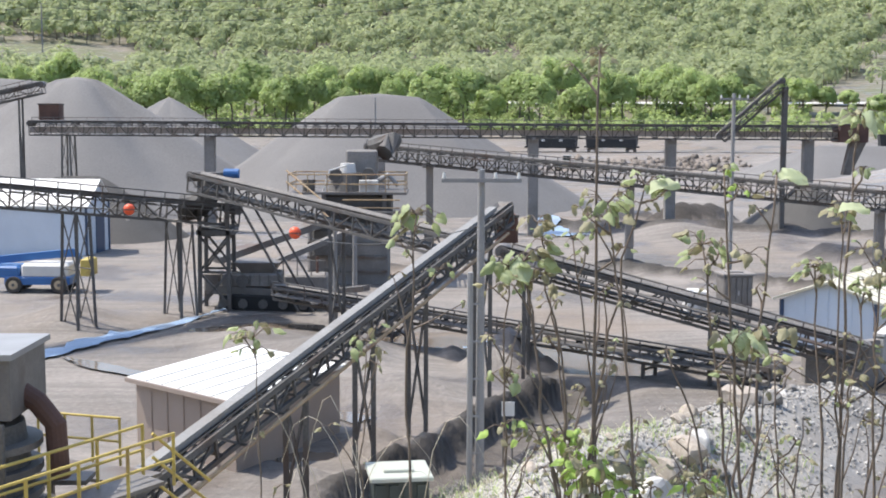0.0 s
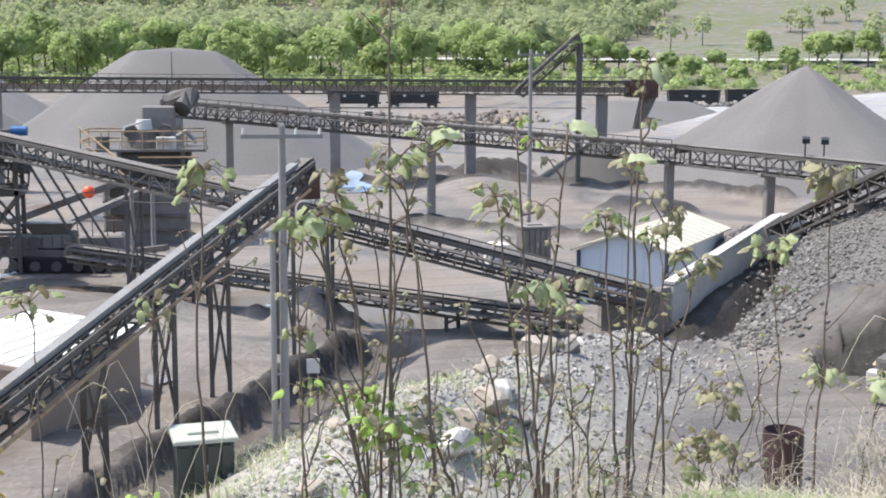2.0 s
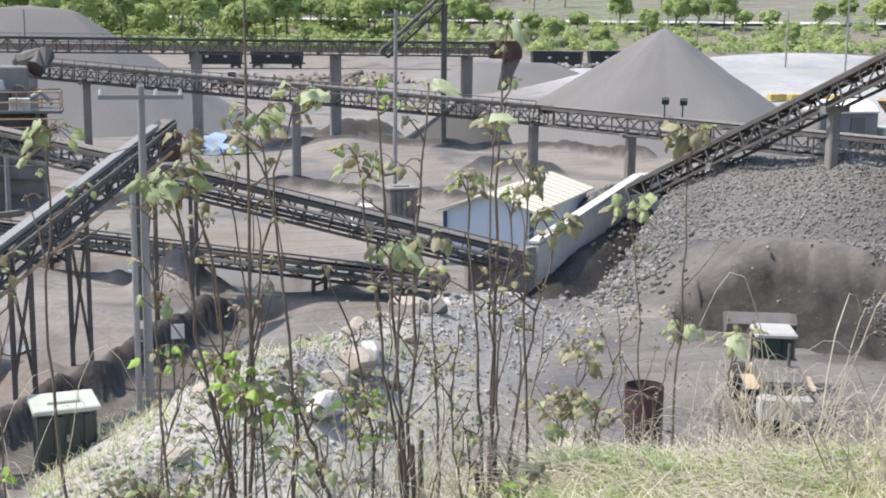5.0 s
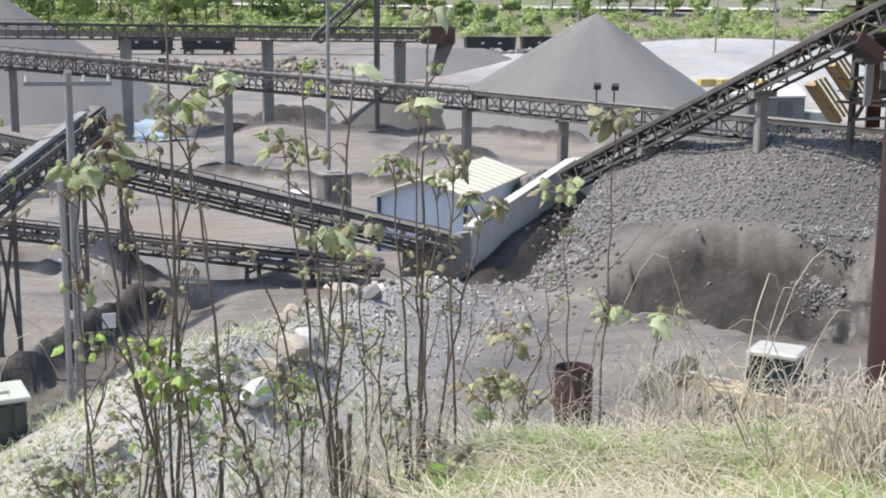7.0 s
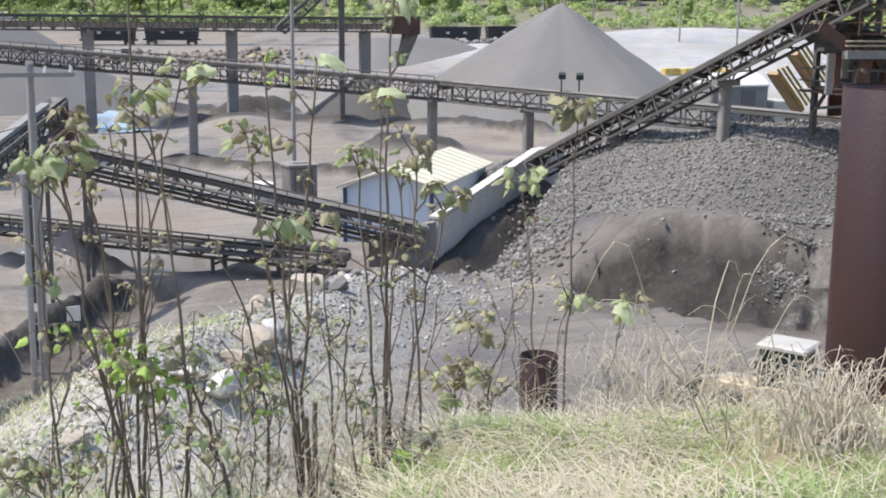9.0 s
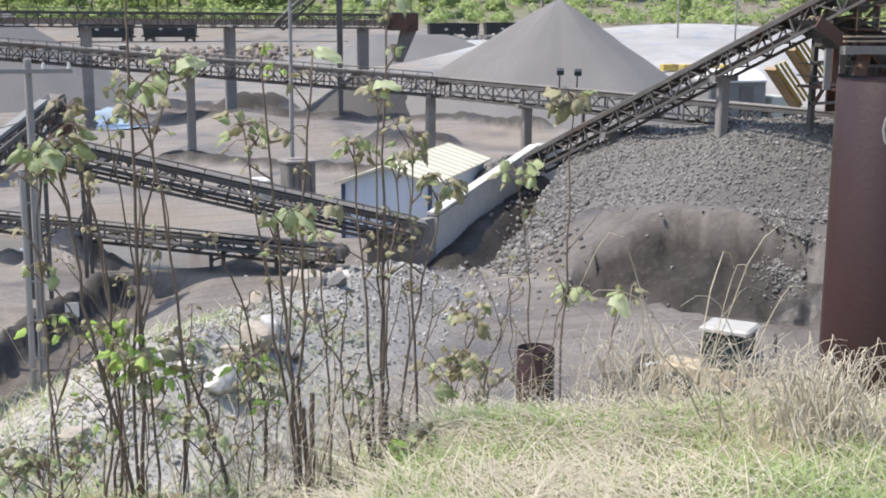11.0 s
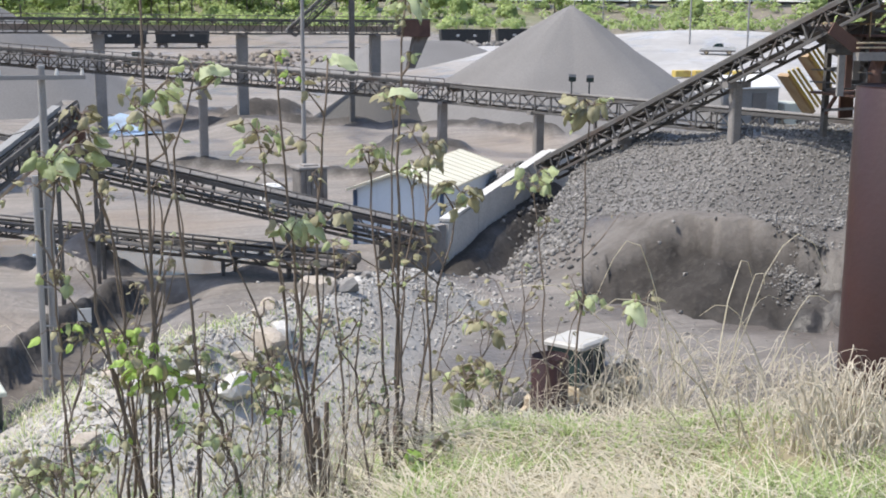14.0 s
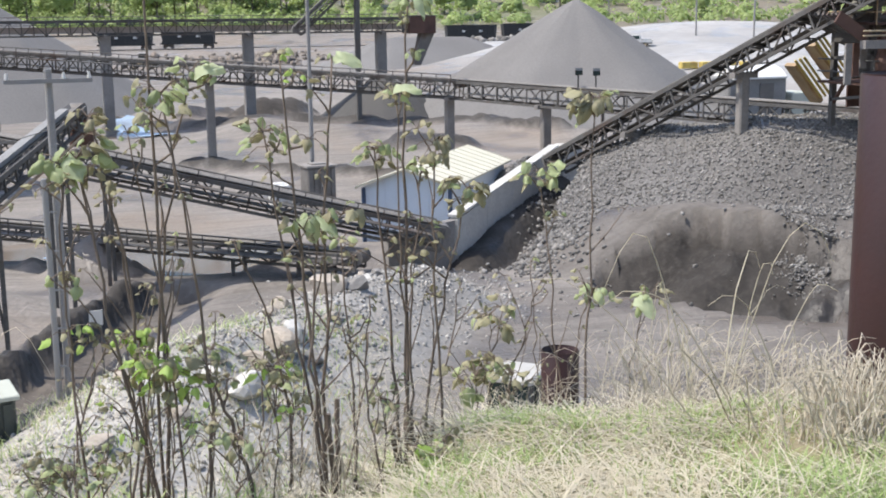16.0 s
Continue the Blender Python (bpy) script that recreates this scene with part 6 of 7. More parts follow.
boulder(6.9, 32.7, 0.55, "flat whitish rock on the gravel spur", 1, "white_concrete")
boulder(6.2, 31.2, 0.75, "pale tan rock on the gravel spur", 2)
boulder(5.4, 29.6, 0.65, "pale tan rock on the gravel spur", 3)
boulder(4.7, 28.0, 0.7, "rounded pale grey rock on the gravel spur", 4, "white_concrete")
boulder(8.9, 36.6, 0.8, "blocky tan rock near the spur's crest", 5)
boulder(9.8, 36.4, 0.5, "blocky grey rock near the spur's crest", 6, "stone")
boulder(5.5, 26.2, 0.45, "grey rock among weeds", 7, "stone")
for k in range(14):
    q = random.Random(300 + k)
    a, c = SPUR[1 + k % 5], SPUR[2 + k % 5]
    t = q.random()
    boulder(a[0] + (c[0] - a[0]) * t + q.gauss(0, 1.2), a[1] + (c[1] - a[1]) * t + q.gauss(0, 1.2), q.uniform(0.2, 0.45), "small pale rock half sunk in gravel", 300 + k, q.choice(("pale_rock", "white_concrete", "stone")))
boulder(7.2, 31.6, 0.5, "grey rock on the gravel spur", 8, "stone")


# ---- woods ----
def leaf_quads(rng, centre, radii, n, size):
    """Leaf clumps over an uneven crown, facing outwards."""
    d = rng.normal(size=(n, 3))
    d[:, 2] = np.abs(d[:, 2]) * 0.9 - 0.25
    d /= np.linalg.norm(d, axis=1, keepdims=True)
    rad = 0.7 + 0.35 * rng.random((n, 1)) ** 0.6
    lumps = rng.normal(size=(7, 3))
    lumps /= np.linalg.norm(lumps, axis=1, keepdims=True)
    rad = rad * (0.72 + 0.4 * np.max(d @ lumps.T, axis=1, keepdims=True) ** 2)
    p = np.asarray(centre) + d * rad * np.asarray(radii)
    nrm = d + rng.normal(size=(n, 3)) * 0.2 + np.array((0, 0, 0.35))
    nrm /= np.linalg.norm(nrm, axis=1, keepdims=True)
    t = np.cross(nrm, rng.normal(size=(n, 3)))
    t /= np.linalg.norm(t, axis=1, keepdims=True)
    b = np.cross(nrm, t)
    s = size * (0.5 + 0.8 * rng.random((n, 1)))
    return np.stack([p + t * s, p + b * s * 0.7, p - t * s, p - b * s * 0.7], 1)


def forest():
    rng = np.random.default_rng(12)
    n = 11500
    r = np.sqrt(rng.uniform(418 ** 2, 1230 ** 2, n))
    az = np.radians(rng.uniform(-24, 43, n))
    x, y = r * np.sin(az), r * np.cos(az)
    deg = np.degrees(az) + 3 * fbm(x, y, 80.0, 51)
    bare = (deg > 16.8 + np.maximum(r - 480, 0) * 0.012) & (r > 400) & (r < 800 + 60 * fbm(x, y, 90.0, 52))
    bare |= (deg < -13.5) & (r > 520) & (r < 640)
    bare |= (r > 560) & (r < 600) & (deg < 12) & (rng.random(n) < 0.7)
    keep = ~bare | (rng.random(n) < 0.012)
    x, y, r = x[keep], y[keep], r[keep]
    z = lay(x, y)[0]
    quads, trunks = [], Build()
    for i in range(len(x)):
        h = rng.uniform(7, 14) * (1.25 if rng.random() < 0.1 else 1)
        w = rng.uniform(3.6, 6.4)
        m, fine_ = (105, 1.0) if r[i] < 640 else ((64, 1.35) if r[i] < 800 else (36, 2.0))
        quads.append(leaf_quads(rng, (x[i], y[i], z[i] + h * 0.54), (w, w, h * 0.5), m, fine_))
        if r[i] < 900:
            trunks.tube((x[i], y[i], z[i] - 0.5), (x[i] + rng.normal() * 0.4, y[i], z[i] + h * 0.7), 0.28, 0.12, 4, False)
    ob = new("woods", sheet("woods", np.concatenate(quads), "wood"))
    tagged(ob, "spring-green wooded hillside", "woods", kind="stuff")
    tr = bpy.data.meshes.new("wood_trunks")
    tr.from_pydata(trunks.v, [], trunks.f)
    tr.materials.append(M["far_bark"])
    tagged(new("wood_trunks", tr), "grey trunks in the wooded hillside", "trunks", kind="stuff")
    # brush along the foot of the wood
    n = 1700
    r = rng.uniform(345, 398, n)
    az = np.radians(rng.uniform(-24, 43, n))
    x, y = r * np.sin(az), r * np.cos(az)
    keep = (az < radians(14)) | (rng.random(n) < 0.4)
    x, y = x[keep], y[keep]
    n = len(x)
    z = lay(x, y)[0]
    quads = [leaf_quads(rng, (x[i], y[i], z[i] + 0.9), (rng.uniform(1.2, 3.4), rng.uniform(1.2, 3.4), rng.uniform(1.0, 3.6)), 40, 0.6) for i in range(n)]
    tagged(new("brush", sheet("brush", np.concatenate(quads), "near_tree")), "bright green brush before the woods", "brush", kind="stuff")


def tree(seed, h, w):
    rng = np.random.default_rng(seed)
    ob = thing("tree", (0, 0, 0), "leafy spring-green broadleaf tree at the wood's edge", "tree", "trees at the wood's edge")
    t = Build()
    t.path([(0, 0, -0.5), (0.2, 0.1, h * 0.3), (rng.normal() * 0.4, 0.2, h * 0.6), (rng.normal() * 0.6, 0.3, h * 0.85)], 0.3, 0.06, 6)
    part("trunk", t, "far_bark", ob, local=True)
    limbs = []
    for k in range(7):
        a, z0 = rng.uniform(0, 6.28), h * rng.uniform(0.25, 0.6)
        end = (math.cos(a) * w * 0.7, math.sin(a) * w * 0.7, z0 + h * rng.uniform(0.12, 0.3))
        part("limb", Build().path([(0.1, 0.1, z0), (end[0] * 0.5, end[1] * 0.5, z0 + (end[2] - z0) * 0.65), end], 0.12, 0.03, 5), "far_bark", ob, local=True)
        limbs.append(end)
    crown = [leaf_quads(rng, (0, 0, h * 0.56), (w * 0.85, w * 0.85, h * 0.46), 1000, 0.5)]
    for e in limbs:
        crown.append(leaf_quads(rng, e, (w * 0.45, w * 0.45, h * 0.17), 210, 0.42))
    c = new("crown", sheet("crown", np.concatenate(crown), "near_tree"))
    c.parent = ob
    return ob


def wood_edge():
    rng = random.Random(77)
    kinds = [tree(100 + k, h, w) for k, (h, w) in enumerate(((15, 4.6), (13, 4.8), (16.5, 4.2), (11, 4.4), (8, 3.4), (6, 2.8)))]
    used = set()
    for k in range(125):
        az = -23 + 66 * (k + rng.uniform(-0.4, 0.4)) / 125
        small = az > 13
        if az > 15 and k % 2:
            continue
        kind = rng.choice((3, 4, 4, 5, 5)) if small else rng.choice((0, 0, 1, 1, 2, 3))
        r = rng.uniform(352, 392) if not small else rng.uniform(352, 412)
        x, y = r * math.sin(radians(az)), r * math.cos(radians(az))
        m = pose(x, y, ground(x, y), 0, 0, rng.uniform(0, 360))
        if kind in used:
            copy_thing(kinds[kind], m)
        else:
            kinds[kind].matrix_basis = m
            used.add(kind)


forest()
wood_edge()


def far_road():
    """Pale road along the foot of the woods."""
    b = Build()
    az = np.radians(np.arange(-5, 44, 0.5))
    for r0, r1, h in ((403, 409, 0.5),):
        pts = []
        for a in az:
            for r in (r0, r1):
                x, y = r * math.sin(a), r * math.cos(a)
                pts.append((x, y, ground(x, y) + h))
        b.add(pts, [(2 * i, 2 * i + 1, 2 * i + 3, 2 * i + 2) for i in range(len(az) - 1)])
    ob = new("road", b.mesh("road"))
    ob.data.materials.append(M["white_concrete"])
    tagged(ob, "pale concrete road along the foot of the woods", "road", kind="structure")


far_road()


# ---- grass and saplings on the near bank ----
def bank_spots(rng, n, a0, a1, r0, r1):
    az, r = np.radians(rng.uniform(a0, a1, n)), rng.uniform(r0, r1, n)
    x, y = r * np.sin(az), r * np.cos(az)
    return x, y, lay(x, y)[0]


def blades(name, n, spots, low, high, width, lean, material, label, seed, patch):
    """Bent grass blades of three short pieces each."""
    rng = np.random.default_rng(seed)
    x, y, z = bank_spots(rng, n, *spots)
    keep = fbm(x, y, 0.9, patch) + rng.normal(size=n) * 0.12 > -0.03
    x, y, z = x[keep], y[keep], z[keep]
    n = len(x)
    h = low + (high - low) * rng.random(n) ** 1.6
    a = rng.uniform(0, 2 * np.pi, n)
    l = lean * (0.3 + rng.random(n))
    dx, dy = np.cos(a) * l * h, np.sin(a) * l * h
    sx, sy = -np.sin(a) * width / 2, np.cos(a) * width / 2
    quads = []
    prev = None
    for t, wd in ((0.0, 1.0), (0.45, 0.85), (0.8, 0.5), (1.0, 0.1)):
        px, py = x + dx * t * t, y + dy * t * t
        pz = z - 0.02 + h * (t - 0.42 * l / (1 + l) * t * t)
        row = (np.stack([px - sx * wd, py - sy * wd, pz], -1), np.stack([px + sx * wd, py + sy * wd, pz], -1))
        if prev is not None:
            quads.append(np.stack([prev[0], prev[1], row[1], row[0]], 1))
        prev = row
    tagged(new(name, sheet(name, np.concatenate(quads), material)), label, "grass", kind="stuff")


blades("green_grass", 38000, (16, 50, 2.6, 6.2), 0.03, 0.12, 0.007, 1.0, "grass", "short green grass on the bank's edge", 1, 61)
blades("dry_grass", 30000, (15, 50, 2.6, 6.3), 0.04, 0.12, 0.006, 4.5, "straw", "matted dry straw-coloured grass on the bank", 2, 62)
blades("dry_grass_low", 9000, (-14, 18, 4.0, 7.0), 0.03, 0.14, 0.005, 3.0, "straw", "dry grass between the saplings", 3, 63)
blades("bank_weeds", 4500, (-14, 20, 4.0, 7.0), 0.03, 0.14, 0.01, 1.2, "grass", "green weeds between the saplings", 4, 64)
blades("slope_grass", 7000, (20, 40, 6.2, 10.0), 0.06, 0.2, 0.006, 2.0, "straw", "dry grass down the bank", 5, 65)


blades("spur_weeds", 5200, (-4, 17, 22, 36), 0.12, 0.5, 0.03, 1.0, "grass", "sparse green weeds on the gravel spur", 6, 66)
blades("spur_straw", 4200, (-4, 17, 22, 36), 0.12, 0.5, 0.02, 1.6, "straw", "sparse dry grass on the gravel spur", 7, 67)


def dry_clump(az, r, n, reach, height, label, seed, material="grey_twig", thick=0.0021):
    """A tangle of arching dead stalks."""
    rng = random.Random(seed)
    x, y = r * math.sin(radians(az)), r * math.cos(radians(az))
    z = ground(x, y)
    b = Build()
    for k in range(n):
        a = rng.uniform(0, 6.28)
        l, h = reach * rng.uniform(0.4, 1.2), height * rng.uniform(0.4, 1.2)
        sx, sy = x + rng.gauss(0, 0.12), y + rng.gauss(0, 0.12)
        pts, arc = [], rng.uniform(1.9, 2.6)
        for q in np.linspace(0, 1, 8):
            pts.append((sx + math.cos(a) * l * q + rng.gauss(0, 0.006), sy + math.sin(a) * l * q * 0.8 + rng.gauss(0, 0.006), z - 0.03 + h * math.sin(q * arc) + rng.gauss(0, 0.006)))
        b.path(pts, thick * rng.uniform(0.7, 1.4), thick * 0.4, 4)
    single("dry_weed", b, material, (x, y, z), label, "weed", "dry weeds on the bank", "stuff")


dry_clump(29.5, 5.9, 60, 0.5, 0.5, "tangled pale dead weed stalks", 1)
dry_clump(31.0, 5.6, 45, 0.6, 0.4, "tangled pale dead weed stalks", 2)
dry_clump(33.5, 5.6, 40, 0.6, 0.3, "arching straw-coloured dead stalks", 3, "grey_twig")
dry_clump(36.0, 5.5, 40, 0.5, 0.3, "arching straw-coloured dead stalks", 4)
dry_clump(38.3, 4.7, 120, 0.24, 0.36, "bleached bushy dead weed beside the big pipe", 5, "grey_twig", 0.003)
dry_clump(39.6, 4.6, 120, 0.26, 0.34, "bleached bushy dead weed beside the big pipe", 6, "grey_twig", 0.003)
dry_clump(12.6, 5.1, 40, 0.45, 0.5, "grey dead brush among saplings", 16)
dry_clump(30.6, 5.6, 26, 0.4, 0.42, "tangled pale dead weed stalks", 17)
for k, (az, r) in enumerate(((24.5, 4.9), (28.2, 4.8), (31.5, 4.6), (34.5, 4.9), (21.0, 5.0), (30.0, 5.2))):
    dry_clump(az, r, 150, 0.34, 0.07, "matted bleached straw lying on the grass", 60 + k, "grey_twig" if k % 2 else "straw", 0.0026)
dry_clump(26.6, 7.0, 14, 0.5, 0.5, "dead weed stalks round the pipe stub", 7)
dry_clump(22.6, 6.0, 30, 0.4, 0.3, "dead weed stalks among saplings", 8)
dry_clump(15.0, 5.3, 40, 0.5, 0.45, "grey dead brush among saplings", 9)
dry_clump(10.0, 5.2, 40, 0.5, 0.5, "grey dead brush among saplings", 10)
dry_clump(-6.0, 4.9, 14, 0.45, 0.8, "pale bare branching weed before the conveyor", 11)
dry_clump(2.0, 5.0, 30, 0.5, 0.35, "grey dead brush among saplings", 12)
dry_clump(19.5, 5.5, 25, 0.4, 0.3, "grey dead brush among saplings", 13)
dry_clump(31.6, 5.5, 7, 0.5, 0.85, "tall thin straw stalks rising from the grass", 14, "straw", 0.0032)
dry_clump(35.0, 5.0, 9, 0.8, 0.55, "tall thin straw stalks rising from the grass", 15, "straw", 0.0028)


def leaf_mesh(name, seed, material, droop):
    """A broad lobed leaf, crumpled and folded along its midrib, one metre long."""
    rng = random.Random(seed)
    b = Build()
    na, nc = 8, 7
    fold = rng.uniform(0.35, 0.9)
    for i in range(na):
        t = i / (na - 1)
        w = 0.5 * math.sin(math.pi * min(1, t * 0.84 + 0.16)) ** 0.7 * (1.15 - 0.4 * t) if 0 < t < 1 else (0.16 if t == 0 else 0.02)
        w *= 1 + 0.16 * math.sin(t * 9 + seed)
        for j in range(nc):
            u = j / (nc - 1) * 2 - 1
            y = t - 0.16 * abs(u) * (1 - t)
            crumple = 0.06 * math.sin(7 * t + 5 * u + seed) + 0.05 * math.sin(11 * u + 3 * seed)
            z = -droop * t * t - fold * abs(u) ** 1.4 * w + crumple + rng.gauss(0, 0.02)
            b.v.append((u * w * (1 - 0.25 * abs(u) * fold) * rng.uniform(0.88, 1.1), y * (1 - 0.2 * droop * t) + rng.gauss(0, 0.02), z))
    b.f += [(i * nc + j, i * nc + j + 1, (i + 1) * nc + j + 1, (i + 1) * nc + j) for i in range(na - 1) for j in range(nc - 1)]
    me = b.mesh(name, smooth=True)
    me.materials.append(M[material])
    return me


LEAVES = {k: [leaf_mesh(f"leaf", s + 10 * i, k, d) for s, d in ((1, 0.3), (2, 0.7), (3, 0.95), (4, 0.5), (5, 0.15))] for i, k in enumerate(("leaf", "bronze", "lime", "pale"))}


def place_leaf(parent, rng, base, size, kind, out=None):
    """One leaf on its stalk."""
    ob = new("leaf", rng.choice(LEAVES[kind]))
    ob.parent = parent
    a = rng.uniform(0, 360) if out is None else out
    ob.matrix_basis = pose(*base, rng.uniform(-60, 22), rng.uniform(-30, 30), a) @ Matrix.Diagonal((size, size, size, 1))


def sapling(az, r, top, bend=0.0, lean=0.0, leaves=9, size=0.1, kind="leaf", clusters=(), thick=0.012, seed=0, name="sapling", label="slender bare-stemmed sapling with drooping young leaves at its tip", foot=None, big=0):
    """A thin stem from the bank to the height top; lean shifts its tip in degrees of bearing; big adds full-grown pale leaves."""
    rng = random.Random(seed * 7 + 1)

    def spot(a, d):
        return d * math.sin(radians(a)), d * math.cos(radians(a))

    x, y = spot(az, r)
    z = ground(x, y) if foot is None else foot
    ob = thing(name, (x, y, z), label, "sapling", "saplings on the bank")
    n = 13
    pts = []
    for k in range(n):
        q = k / (n - 1)
        wob = rng.gauss(0, 0.07) if 0 < k < n - 1 else 0
        px, py = spot(az + lean * q ** 1.4 + bend * math.sin(math.pi * q) + wob, r + 0.04 * math.sin(3 * q + seed))
        pts.append(Vector((px - x, py - y, (top - z) * q - (0.05 if k == 0 else 0))))
    part("stem", Build().path(pts, thick * 0.56, thick * 0.26, 7), "bark", ob, local=True, smooth=True)

    def on_stem(q):
        f = q * (n - 1)
        i = min(int(f), n - 2)
        return pts[i].lerp(pts[i + 1], f - i)

    def tuft(c, m, s, kd):
        """A whorl of stalks that rise and spread, each with a hanging leaf."""
        for k in range(m):
            a = rng.uniform(0, 360)
            l = s * rng.uniform(0.35, 1.15)
            tip = c + Vector((-math.sin(radians(a)) * l, math.cos(radians(a)) * l, rng.uniform(-0.5, 0.8) * l))
            part("leaf_stalk", Build().path([c, c.lerp(tip, 0.5) + Vector((0, 0, 0.22 * l)), tip], 0.0026, 0.0016, 4), "bark", ob, local=True)
            k2 = kd if rng.random() < 0.62 else rng.choice(("bronze", "bronze", "leaf"))
            place_leaf(ob, rng, tip, s * rng.uniform(0.35, 0.8), k2, a + rng.uniform(-50, 50))

    tip_ = on_stem(1.0)
    tuft(tip_, round(leaves * 1.05), size * 0.8, kind)
    tuft(on_stem(0.96), round(leaves * 0.4), size * 0.6, "bronze")
    for k in range(big):
        c = tip_ + Vector((rng.uniform(-0.05, 0.05), -0.03, 0.02))
        place_leaf(ob, rng, c, rng.uniform(0.1, 0.13), "pale", rng.uniform(120, 240))
    for q, m, s in clusters:
        # side shoots that end in small whorls
        c = on_stem(q)
        e = c + Vector((rng.choice((-1, 1)) * rng.uniform(0.02, 0.11), rng.uniform(-0.05, 0.05), rng.uniform(0.04, 0.14)))
        part("twig", Build().path([c, c.lerp(e, 0.5) + Vector((0.012, 0, -0.01)), e], thick * 0.4, 0.003, 5), "bark", ob, local=True)
        tuft(e, round(m * 0.9), s * 0.7, kind if rng.random() < 0.6 else "bronze")
    for k in range(2):
        c = on_stem(rng.uniform(0.3, 0.8))
        e = c + Vector((rng.gauss(0, 0.1), rng.gauss(0, 0.06), rng.uniform(0.12, 0.3)))
        part("twig", Build().path([c, c.lerp(e, 0.5) + Vector((0.01, 0, 0)), e], thick * 0.35, 0.002, 5), "bark", ob, local=True)
        tuft(e, 2, 0.045, "bronze")
    return ob


